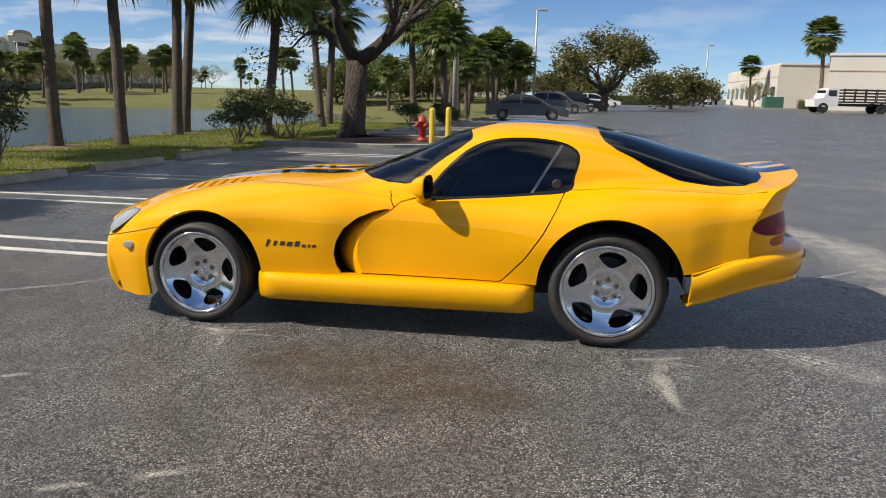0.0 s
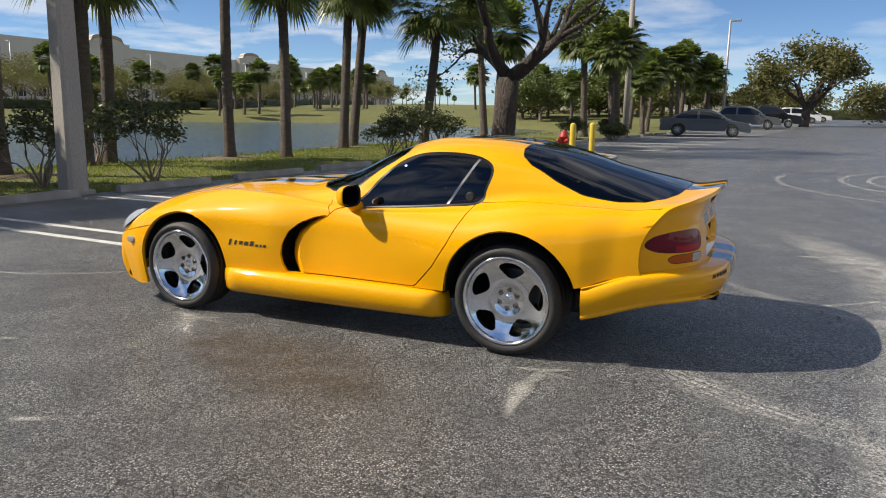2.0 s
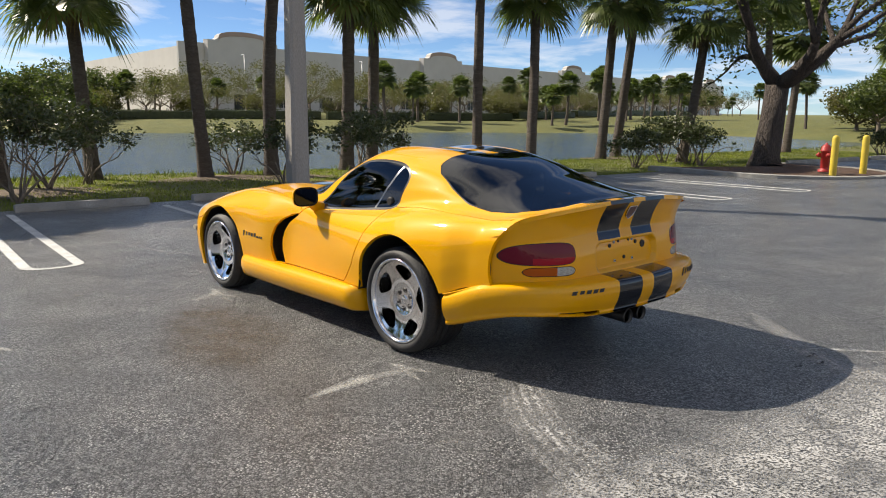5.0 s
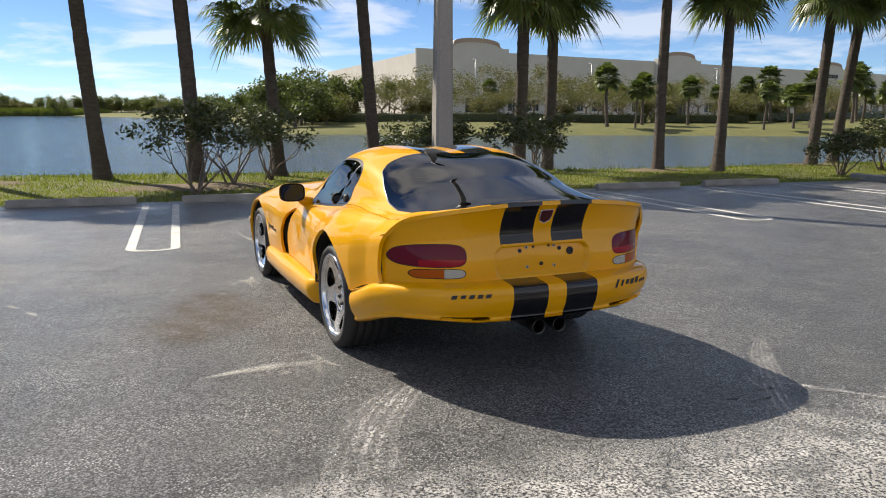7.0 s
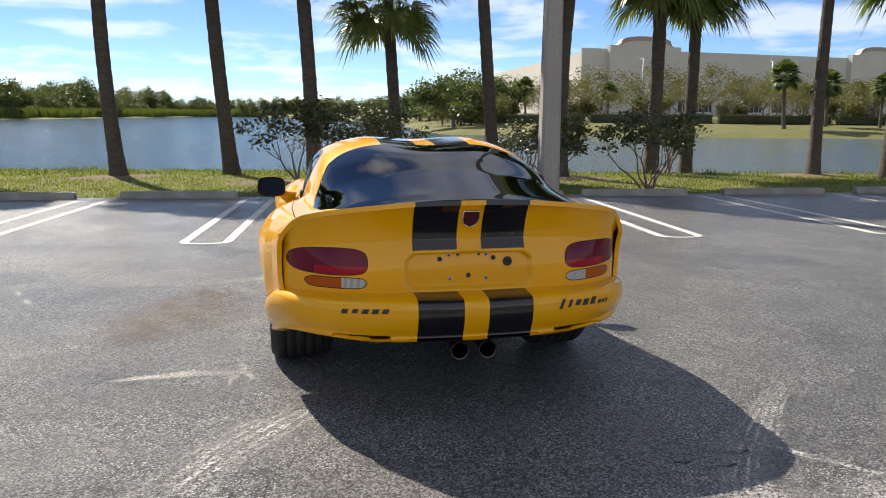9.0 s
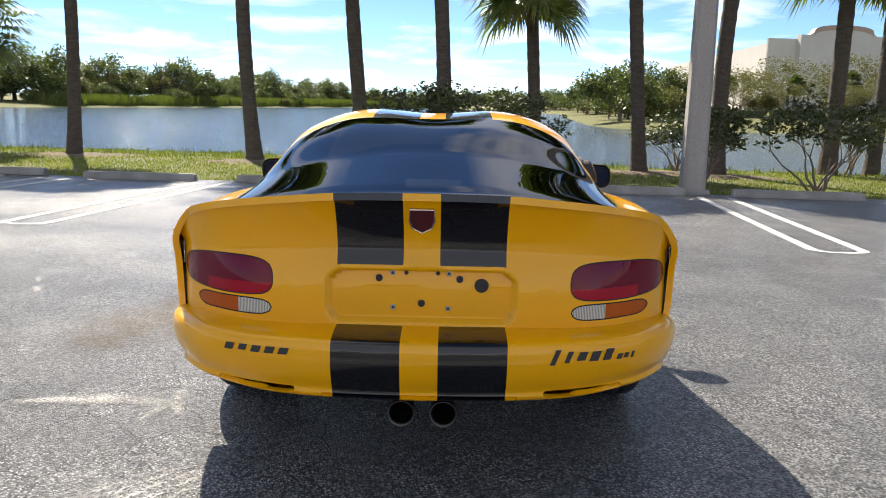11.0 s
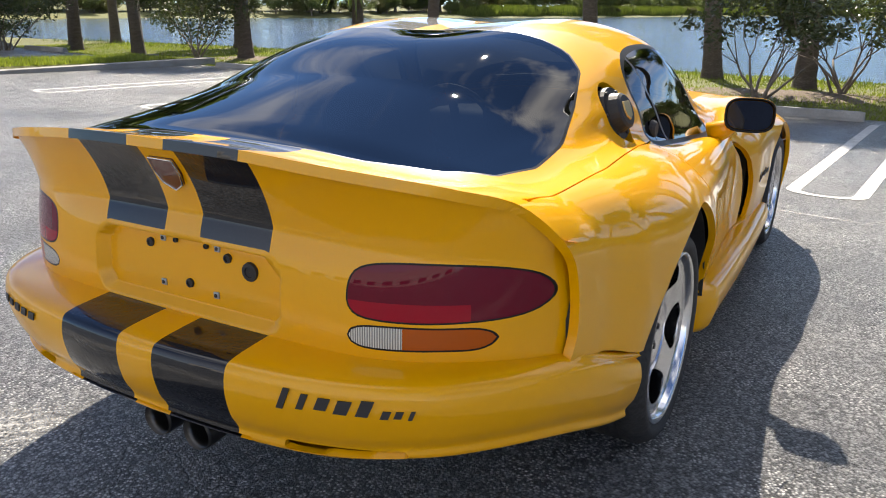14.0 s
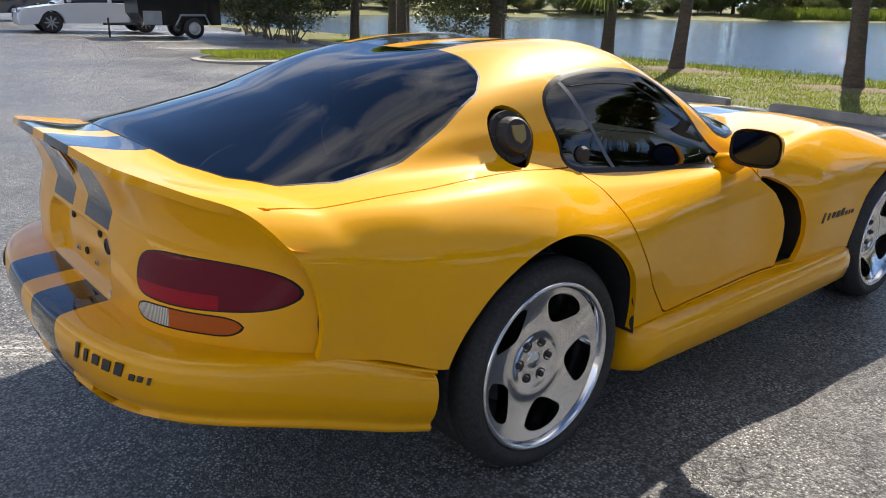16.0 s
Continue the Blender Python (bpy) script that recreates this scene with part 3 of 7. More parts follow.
# ---- islands at the ends of the row ----
def island(name, b0, b1, reach, fill, label):
    """A kerbed island that runs out from the lawn between two stalls and ends round."""
    r = (b1 - b0) / 2
    arc = [(reach - r + r * math.cos(a), (b0 + b1) / 2 + r * math.sin(a)) for a in (math.pi * (i / 14 - 0.5) for i in range(15))]
    outer = [(-0.6, b0)] + arc + [(-0.6, b1)]
    t = thing(name, label, "island", on_lot(0, (b0 + b1) / 2) @ Matrix.Translation((0, -(b0 + b1) / 2, 0)), kind="structure")
    bm = bmesh.new()
    n = len(outer)
    cy = (b0 + b1) / 2
    inner = [(x - (0.16 if x > reach - r else 0) * (x - reach + r) / r, y + (0.16 if y < cy else -0.16) * min(1, abs(y - cy) / r)) for x, y in outer]
    for i in range(n - 1):
        o0, o1, i0, i1 = outer[i], outer[i + 1], inner[i], inner[i + 1]
        q = [bm.verts.new((*p, z)) for p, z in ((o0, -0.02), (o1, -0.02), (o1, 0.125), (o0, 0.125), (i0, 0.14), (i1, 0.14), (i0, 0.05), (i1, 0.05))]
        bm.faces.new((q[0], q[1], q[2], q[3])); bm.faces.new((q[3], q[2], q[5], q[4])); bm.faces.new((q[4], q[5], q[7], q[6]))
    bmesh.ops.remove_doubles(bm, verts=bm.verts, dist=0.0005)
    part("kerb_edge", bm, CONCRETE, t)
    bm = bmesh.new()
    ring = [bm.verts.new((x, y, 0.1)) for x, y in inner]
    mid = bm.verts.new((reach * 0.45, cy, 0.2))
    for i in range(n - 1):
        bm.faces.new((ring[i], ring[i + 1], mid))
    part("bed", bm, fill, t, smooth=True)
    return t


island("island_oak", 14.9, 20.2, 4.6, MULCH, "kerbed island of bark mulch round an oak")
island("island_lawn", -14.9, -12.6, 5.6, GRASS_SOIL, "kerbed lawn island at the end of the parking row")

# ---- lawn ----
def blades(name, n, area, hmin, hmax, material, label, seed, width=0.012, zf=None):
    """Grass blades over a plan area of the lot's frame."""
    r = np.random.RandomState(seed)
    a = r.uniform(area[0], area[1], n)
    b = r.uniform(area[2], area[3], n)
    c, s = math.cos(radians(-LOT_TURN)), math.sin(radians(-LOT_TURN))
    x, y = -8.2 + a * c - b * s, a * s + b * c
    z = zf(x, y) if zf else ground_height(x, y)
    keep = (z > -0.7) & (z < 0.5)
    clump = np.sin(x * 1.7 + np.sin(y * 0.9) * 2) * np.sin(y * 1.3 + 1.0) + r.normal(0, 0.5, n)
    keep &= clump > -0.75
    x, y, z = x[keep], y[keep], z[keep]
    m = len(x)
    h = r.uniform(hmin, hmax, m)
    th = r.uniform(0, 2 * np.pi, m)
    lean = r.uniform(0.1, 0.7, m) * h
    ph = r.uniform(0, 2 * np.pi, m)
    w = width * r.uniform(0.7, 1.6, m)
    p0 = np.stack([x - np.cos(th) * w, y - np.sin(th) * w, z - 0.01], -1)
    p1 = np.stack([x + np.cos(th) * w, y + np.sin(th) * w, z - 0.01], -1)
    p2 = np.stack([x + np.cos(ph) * lean, y + np.sin(ph) * lean, z + h], -1)
    v = np.stack([p0, p1, p2], 1).reshape(-1, 3)
    me = bpy.data.meshes.new(name)
    me.from_pydata(v.tolist(), [], np.arange(3 * m).reshape(-1, 3).tolist())
    me.materials.append(material)
    return tagged(new(name, me), label, "grass", kind="stuff")


blades("lawn_grass", 170000, (-9.6, -0.2, -26, 34), 0.02, 0.055, BLADE, "short green lawn grass between kerb and lake", 3)
blades("bank_grass", 9000, (-10.6, -5.6, -30, 40), 0.06, 0.2, REED, "tall yellow-green grass at the water's edge", 4, 0.014)
blades("island_grass", 9000, (0.2, 5.2, -14.6, -12.9), 0.04, 0.1, BLADE, "short grass on the kerbed island", 5, zf=lambda x, y: lot_z(x, y) + 0.12)

# bare soil under the palms
bm = bmesh.new()
for (x, y, r) in ((-11.6, -0.3, 1.9), (-12.6, 4.6, 1.5), (-14.6, -9.2, 1.6), (-13.7, -4.6, 1.2), (-12.3, 13.0, 1.1), (-11.9, 6.1, 1.2), (-13.4, -14.3, 1.4), (-12.6, 20.0, 1.3)):
    z0 = float(ground_height(np.array([x]), np.array([y]))[0])
    ring = []
    for k in range(18):
        a = 2 * math.pi * k / 18
        q = r * (0.8 + 0.35 * noise.noise(Vector((x + math.cos(a), y + math.sin(a), 0.3))))
        ring.append(bm.verts.new((x + 0.75 * q * math.cos(a), y + 1.2 * q * math.sin(a), z0 + 0.008)))
    c = bm.verts.new((x, y, z0 + 0.05))
    for k in range(18):
        bm.faces.new((ring[k], ring[(k + 1) % 18], c))
tagged(part("bare_soil", bm, DIRT, smooth=True), "bare sandy soil patches under the palms", "soil", kind="stuff")

# ---- palms ----
def fan_leaf(bm, base, out, up, size, fold, r, n=25, wide=0.024):
    """A fan leaf: a stalk and narrow leaflets that spread from its end and droop at their tips."""
    out, up = out.normalized(), up.normalized()
    side = out.cross(up).normalized()
    up = side.cross(out).normalized()
    hub = base + out * size * 0.75 - Vector((0, 0, size * 0.10))
    w = 0.012
    v = [bm.verts.new(base + side * w), bm.verts.new(base - side * w), bm.verts.new(hub - side * w * 0.7), bm.verts.new(hub + side * w * 0.7)]
    bm.faces.new(v)
    for i in range(n):
        a = (i / (n - 1) - 0.5) * radians(265) + r.uniform(-0.05, 0.05)
        d = (out * math.cos(a) + side * math.sin(a) + up * (fold * abs(math.sin(a)) - 0.05)).normalized()
        ln = size * r.uniform(0.62, 0.86) * (0.72 + 0.28 * math.cos(a * 0.6))
        p0 = hub
        p1 = hub + d * ln * 0.55
        p2 = hub + d * ln * 0.85 - Vector((0, 0, ln * 0.22)) + side * r.uniform(-0.03, 0.03)
        cr = d.cross(up).normalized() * (wide * size)
        a0, a1, b0, b1, c0 = bm.verts.new(p0 + cr * 0.25), bm.verts.new(p0 - cr * 0.25), bm.verts.new(p1 + cr), bm.verts.new(p1 - cr), bm.verts.new(p2)
        bm.faces.new((a0, a1, b1, b0))
        bm.faces.new((b0, b1, c0))


def sabal(height, lean, bend, crown=1.0, seed=1, leaves=54, radius=0.15, n=25, wide=0.024):
    """A cabbage palm: ringed trunk that swells at its foot, round crown of fan leaves, a few dead ones below."""
    r = random.Random(seed)
    t = thing("palm", "tall cabbage palm with ringed grey trunk on the lawn", "palm tree", group="palms along the lake")
    bm = bmesh.new()
    pts, rad = [], []
    n = max(10, int(height / 0.16))
    for i in range(n + 1):
        f = i / n
        z = height * f - 0.1
        pts.append((lean[0] * f + bend[0] * math.sin(f * math.pi), lean[1] * f + bend[1] * math.sin(f * math.pi), z))
        rad.append(radius * (1.0 + 0.45 * math.exp(-f * height / 0.45) - 0.12 * f) * (1.0 + (0.035 if i % 2 else -0.02) + r.uniform(-0.02, 0.02)))
    tube(bm, pts, rad, 12)
    part("trunk", bm, PALM_BARK, t, smooth=True)
    top = Vector(pts[-1])
    bm = bmesh.new()
    for i in range(leaves):
        az = i * 2.39996 + r.uniform(-0.25, 0.25)
        el = radians(80 - 138 * (i / leaves) + r.uniform(-10, 10))
        out = Vector((math.cos(az) * math.cos(el), math.sin(az) * math.cos(el), math.sin(el)))
        fan_leaf(bm, top + out * 0.1 + Vector((0, 0, 0.1)), out, Vector((0, 0, 1)) + out * 0.01 + Vector((0.03, 0, 0)), crown * r.uniform(0.95, 1.25), r.uniform(0.1, 0.4), r, n, wide)
    part("crown", bm, PALM_LEAF, t)
    bm = bmesh.new()
    for i in range(5):
        az = r.uniform(0, 6.28)
        out = Vector((math.cos(az) * 0.5, math.sin(az) * 0.5, -0.85))
        fan_leaf(bm, top + Vector((0, 0, -0.15)), out, Vector((math.cos(az), math.sin(az), 0.3)), crown * r.uniform(0.6, 0.85), 0.1, r)
    part("dead_fronds", bm, PALM_DRY, t)
    return t


# foot, height, lean of the top, bend
PALMS = [
    ((-13.8, -4.6), 6.60, (0.0, -0.15), (0.0, -0.12)), ((-14.5, -2.05), 6.60, (0.1, -0.42), (0.0, -0.05)),
    ((-12.95, -0.05), 5.95, (-0.1, -0.3), (-0.1, 0.05)), ((-14.1, 2.15), 4.70, (-0.1, -0.28), (0.0, 0.0)),
    ((-12.85, 4.35), 6.80, (0.3, -0.62), (0.0, 0.0)), ((-12.6, 6.0), 6.20, (0.62, 0.05), (-0.15, -0.1)),
    ((-13.5, 8.9), 5.60, (0.45, -0.2), (0.05, 0.0)), ((-14.2, 10.3), 5.75, (0.25, -0.1), (0.0, 0.05)),
    ((-12.35, 13.0), 7.00, (0.12, -0.05), (-0.05, 0.0)), ((-11.3, 14.3), 5.80, (-0.35, 0.4), (0.05, 0.0)),
    ((-12.5, 19.5), 6.15, (0.1, 0.35), (0.0, 0.0)), ((-13.3, 21.5), 6.45, (0.35, 0.5), (0.0, 0.0)),
    ((-9.6, 20.2), 5.15, (0.4, 0.45), (0.05, 0.05)), ((-10.0, 27.5), 6.70, (-0.5, 0.0), (0.0, 0.0)),
    ((-14.6, -9.35), 6.40, (-0.05, 0.1), (0.0, 0.1)), ((-16.1, -12.8), 3.40, (0.05, 0.1), (0.0, 0.0)),
    ((-13.1, -14.5), 4.10, (0.1, 0.0), (0.0, 0.0)), ((-12.8, -18.6), 4.30, (0.0, 0.1), (0.1, 0.0)),
    ((-13.7, -19.7), 6.30, (0.1, 0.2), (0.0, 0.0)), ((-15.0, -24.8), 6.10, (0.1, 0.2), (0.0, 0.1)),
    ((-17.8, -19.3), 3.60, (0.0, 0.2), (0.0, 0.0)), ((-17.6, -25.8), 6.30, (0.1, 0.2), (0.0, 0.0)),
    ((-13.0, -21.8), 4.50, (-0.1, 0.1), (0.0, 0.0)),
]
for i, (foot, h, lean, bend) in enumerate(PALMS):
    p = sabal(h, lean, bend, 1.20 + 0.08 * math.sin(i * 2.1), 20 + i, 64, 0.165 + 0.015 * math.sin(i * 1.3), wide=0.026)
    p.matrix_basis = on_ground(*foot)

# palms further off share three shapes
FAR_PALMS = [sabal(4.6, (0.2, 0.1), (0, 0.1), 0.95, 91, 64, n=13, wide=0.06), sabal(5.4, (-0.2, 0.3), (0.1, 0), 1.0, 92, 64, n=13, wide=0.06), sabal(3.8, (0.1, -0.1), (0, 0), 0.92, 93, 64, n=13, wide=0.06)]
spots = []
for i in range(26):
    spots.append((rng.uniform(-34, -7.5) if i % 3 else rng.uniform(-12, -5), rng.uniform(26, 68)))
for i in range(28):
    f = i / 28
    spots.append((-80 - 12 * f + rng.uniform(-9, 4), 22 + 190 * f + rng.uniform(-3, 3)))
for i in range(14):
    spots.append((rng.uniform(-68, -56), 50 + i * 3.6 + rng.uniform(-1, 1)))
for i in range(5):
    y = 44 + 5.2 * i
    spots.append((rng.uniform(-12.5, -10.2) + 0.11 * y, y + rng.uniform(-1, 1)))
for i in range(16):
    spots.append((rng.uniform(-80, -14), rng.uniform(76, 116)))
for i, (x, y) in enumerate(spots):
    if float(lake_distance(np.array([x]), np.array([y]))[0]) < 2.0:
        continue
    z = float(ground_height(np.array([x]), np.array([y]))[0])
    s = rng.uniform(0.62, 0.95) if x < -70 and i < 54 else rng.uniform(0.85, 1.25)
    m = pose(x, y, z, 0, 0, rng.uniform(0, 360)) @ Matrix.Diagonal((s, s, s, 1))
    src = FAR_PALMS[i % 3]
    if src.get("placed") is None:
        src["placed"] = 1
        src.matrix_basis = m
    else:
        copy_thing(src, m)


# ---- broad-leaved trees and shrubs ----
def leaf_cloud(bm, centre, radius, n, size, r, flat=0.8):
    for _ in range(n):
        d = Vector((r.gauss(0, 1), r.gauss(0, 1), r.gauss(0, 1))).normalized() * radius * (r.random() ** 0.45)
        d.z *= flat
        p = centre + d
        u = Vector((r.gauss(0, 1), r.gauss(0, 1), r.gauss(0, 0.6))).normalized()
        w = u.orthogonal().normalized()
        w.rotate(Matrix.Rotation(r.uniform(0, 6.28), 3, u))
        s = size * r.uniform(0.6, 1.3)
        a, b, c, e = p - u * s, p + w * s * 0.45, p + u * s, p - w * s * 0.45
        bm.faces.new([bm.verts.new(q) for q in (a, b, c, e)])


def grow(bm, base, way, length, radius, depth, tips, r, spread=0.7, seg=6):
    """A limb that wanders, tapers and forks."""
    pts, rad, p, d = [base], [radius], Vector(base), way.normalized()
    n = 4
    for i in range(n):
        d = (d + Vector((r.gauss(0, 0.16), r.gauss(0, 0.16), r.gauss(0.03, 0.12)))).normalized()
        p = p + d * length / n
        pts.append(p.copy())
        rad.append(radius * (1 - 0.42 * (i + 1) / n))
    tube(bm, pts, rad, seg)
    if depth == 0:
        tips.append(p)
        return
    if depth <= 2:
        tips.append(p)
    for k in range(r.choice((2, 2, 3))):
        q = Vector((r.gauss(0, 1), r.gauss(0, 1), r.gauss(0.15, 0.5))).normalized()
        grow(bm, p, (d + q * spread).normalized(), length * r.uniform(0.62, 0.85), rad[-1] * 0.78, depth - 1, tips, r, spread, max(4, seg - 1))


def tree(name, label, height, trunk_r, depth, leaf, leaves, cloud, size, seed, bark=TWIG, limbs=4, fork=0.3, group="", flat=0.7, rise=0.75, bias=(0, 0)):
    r = random.Random(seed)
    t = thing(name, label, "tree" if height > 2.6 else "shrub", group=group)
    bm = bmesh.new()
    tips = []
    f = height * fork
    pts = [(0, 0, -0.15), (0.02, 0, f * 0.12), (0.05 * f, 0.02, f * 0.55), (0.06 * f, 0.05 * f, f)]
    tube(bm, pts, [trunk_r * 1.5, trunk_r * 1.08, trunk_r * 0.95, trunk_r * 0.9], 12)
    for k in range(limbs):
        a = 2 * math.pi * k / limbs + r.uniform(-0.4, 0.4)
        grow(bm, Vector(pts[-1]), Vector((math.cos(a) + bias[0], math.sin(a) + bias[1], rise * r.uniform(0.7, 1.3))), height * 0.27, trunk_r * 0.6, depth, tips, r)
    part("trunk", bm, bark, t, smooth=True)
    bm = bmesh.new()
    for p in tips:
        leaf_cloud(bm, p, cloud * r.uniform(0.7, 1.2), max(3, int(leaves / len(tips))), size, r, flat)
    part("crown", bm, leaf, t)
    return t


def shrub(seed, height=1.7, spread=0.9, leaves=1500, leaf=None, low=0.45):
    """A sea-grape like shrub: bare thin stems that fan out, leaves at the top."""
    r = random.Random(seed)
    t = thing("shrub", "dark green shrub with bare thin stems on the lawn", "shrub", group="shrubs along the lake")
    bm, tips = bmesh.new(), []
    for k in range(7):
        a = r.uniform(0, 6.28)
        grow(bm, Vector((r.uniform(-0.1, 0.1), r.uniform(-0.1, 0.1), -0.05)), Vector((math.cos(a) * 0.55, math.sin(a) * 0.55, 1.0)), height * 0.42, 0.028, 2, tips, r, 0.55, 5)
    part("stem", bm, TWIG, t, smooth=True)
    bm = bmesh.new()
    for p in tips:
        if p.z > height * low:
            leaf_cloud(bm, p, spread * (0.28 if low > 0.2 else 0.42), max(3, leaves // len(tips)), 0.052, r, 0.6)
    part("leaves", bm, leaf or SHRUB_LEAF, t)
    return t


for i, (x, y, h) in enumerate(((-9.85, -0.4, 1.9), (-12.1, 0.6, 2.0), (-12.8, 1.6, 1.75), (-13.4, 5.4, 1.5), (-9.7, 19.2, 1.7), (-9.75, 4.7, 1.55), (-8.85, 6.5, 1.75), (-13.7, 9.5, 1.6), (-8.8, 19.4, 1.7), (-8.1, 18.8, 1.4), (-6.5, 30.0, 1.1), (-5.6, 33.0, 1.1), (-12.1, -15.3, 2.2), (-9.4, -19.8, 2.3), (-9.6, -21.6, 2.4), (-9.8, -22.9, 2.4), (-10.1, -24.4, 2.4), (-11.5, -23.6, 2.4), (-8.9, 16.4, 1.2), (-5.0, 31.2, 1.0))):
    shrub(300 + i, h, 0.95 + 0.1 * math.sin(i), 2200 if h < 2.1 else 4400, low=0.45 if h < 2.1 else 0.1).matrix_basis = on_ground(x, y, 0, i * 70)

# the oak on its island
oak = tree("oak", "old live oak with dark furrowed trunk and wide limbs", 7.8, 0.37, 3, TREE_LEAF, 8000, 0.9, 0.075, 5, OAK_BARK, 5, 0.285, rise=0.62, bias=(0.4, 0.3))
oak.matrix_basis = pose(-6.2, 19.3, -0.02) @ Matrix.Diagonal((1.02, 1.02, 1.05, 1))
ficus = tree("ficus", "round olive-green tree beside the parked cars", 6.9, 0.35, 3, OLIVE_LEAF, 9000, 1.15, 0.16, 11, OAK_BARK, 6, 0.22, rise=0.9)
ficus.matrix_basis = pose(3.4, 68, 0.0) @ Matrix.Diagonal((1.1, 1.1, 1.1, 1))

# woods behind the lake: each clump a tree of its own, three shapes
WOODS = [tree("wood_tree", "dark green tree in the wood behind the lake", 7.5, 0.22, 2, TREE_LEAF, 5200, 1.45, 0.2, 31, limbs=5, fork=0.16, group="trees behind the lake", flat=0.8),
         tree("wood_tree", "dark green tree in the wood behind the lake", 6.0, 0.2, 2, OLIVE_LEAF, 4800, 1.4, 0.19, 32, limbs=5, fork=0.12, group="trees behind the lake", flat=0.8),
         tree("wood_tree", "half-bare grey-brown tree in front of the warehouse", 8.0, 0.16, 3, OLIVE_LEAF, 2600, 1.0, 0.13, 33, limbs=5, fork=0.2, group="trees behind the lake")]
wood = []


# the line along the top of the far bank
BANK_TOP = [(-84, 20), (-79, 34), (-75, 48), (-70.5, 60), (-66, 72), (-72, 92), (-80, 116), (-88, 142), (-96, 168)]


def shore(f):
    """Points a few metres behind the lake's far bank."""
    k = (0, 0.15, 0.45, 0.65, 0.8, 1.0)
    x = np.interp(f, k, (-272, -258, -180, -126, -92, -45)) + rng.uniform(-4, 4)
    y = np.interp(f, k, (5, -34, -62, -84, -110, -124)) - rng.uniform(0, 9)
    return float(x), float(y)


for i in range(90):
    f = i / 90
    wood.append((*shore(f), i % 2, rng.uniform(0.95, 1.7) * (0.8 if f < 0.3 else 1.0)))
for i in range(46):
    f = i / 46
    wood.append((-258 + 90 * f + rng.uniform(-3, 3), 10 + 24 * f + rng.uniform(-2, 5), (1, 0, 2)[i % 3], rng.uniform(0.6, 0.9)))
for i in range(40):
    f = i / 40
    wood.append((-70 + 62 * f + rng.uniform(-3, 3), -122 - 6 * math.sin(f * 3.1) - rng.uniform(0, 12), i % 2, rng.uniform(0.9, 1.5)))
for i in range(56):
    f = i / 56
    wood.append((-90 - 16 * f + rng.uniform(-8, 8), 30 + 178 * f, 2, rng.uniform(1.1, 1.7)))
for i in range(26):
    wood.append((rng.uniform(-40, 18) if i % 2 else rng.uniform(-30, -8), rng.uniform(78, 130), i % 2, rng.uniform(0.9, 1.3)))
for i in range(5):
    wood.append((rng.uniform(-32, -10), rng.uniform(52, 74), 2, rng.uniform(0.6, 0.8)))
for i in range(30):
    f = i / 30
    wood.append((-80 - 88 * f + rng.uniform(-3, 3), 19 + 9 * f + rng.uniform(-1, 8), (0, 1, 0, 2)[i % 4], rng.uniform(0.75, 1.1)))
for i in range(30):
    y = 21 + 2.9 * i + rng.uniform(-1, 1)
    wood.append((float(np.interp(y, [q[1] for q in BANK_TOP], [q[0] for q in BANK_TOP])) - rng.uniform(1.5, 6), y, (2, 2, 1)[i % 3], rng.uniform(0.85, 1.3) * (0.7 if i % 3 == 2 else 1.0)))
# low growth along the water's edge before the wood
for i in range(110):
    x, y = shore(0.12 + 0.88 * i / 110)
    wood.append((x + rng.uniform(0, 3), y + rng.uniform(3, 8), i % 2, rng.uniform(0.42, 0.68)))
for i in range(36):
    wood.append((-62 + 1.5 * i + rng.uniform(-1, 1), -116 - rng.uniform(0, 5), i % 2, rng.uniform(0.45, 0.7)))
for i in range(16):
    wood.append((-272 + rng.uniform(-6, 4), 2 + i * 1.1, i % 2, rng.uniform(0.7, 1.0)))
for x, y, k, s in wood:
    if float(lake_distance(np.array([x]), np.array([y]))[0]) < 1.0:
        continue
    m = pose(x, y, float(ground_height(np.array([x]), np.array([y]))[0]) - 0.1, 0, 0, rng.uniform(0, 360)) @ Matrix.Diagonal((s, s, s, 1))
    src = WOODS[k]
    if src.get("placed") is None:
        src["placed"] = 1
        src.matrix_basis = m
    else:
        copy_thing(src, m)

# reeds on the far shore
r2 = np.random.RandomState(8)
n = 16000
ff = r2.uniform(0, 0.62, n)
fx = np.interp(ff, (0, 0.15, 0.45, 0.65), (-264, -252, -176, -123)) - r2.uniform(0, 6, n)
fy = np.interp(ff, (0, 0.15, 0.45, 0.65), (4, -29, -54, -74)) - r2.uniform(0, 5, n)
hh = r2.uniform(0.9, 2.6, n)
v = np.stack([np.stack([fx, fy - 0.18, np.full(n, -0.8)], -1), np.stack([fx, fy + 0.18, np.full(n, -0.8)], -1), np.stack([fx + 0.1, fy + r2.normal(0, 0.3, n), hh - 0.6], -1)], 1).reshape(-1, 3)
me = bpy.data.meshes.new("reeds")
me.from_pydata(v.tolist(), [], np.arange(3 * n).reshape(-1, 3).tolist())
me.materials.append(REED)
tagged(new("reeds", me), "yellow-green reed bed on the far shore", "reeds", kind="stuff")

# ---- buildings ----
def wall_run(t, p0, p1, height, material, name="wall", z0=-0.3, thick=0.4):
    p0, p1 = Vector((*p0, 0)), Vector((*p1, 0))
    d = p1 - p0
    bm = bmesh.new()
    box(bm, d.length / 2, thick / 2, (height + z0) / 2, d.length, thick, height - z0)
    return part(name, bm, material, t, at=Matrix.Translation(p0) @ Matrix.Rotation(math.atan2(d.y, d.x), 4, "Z"))


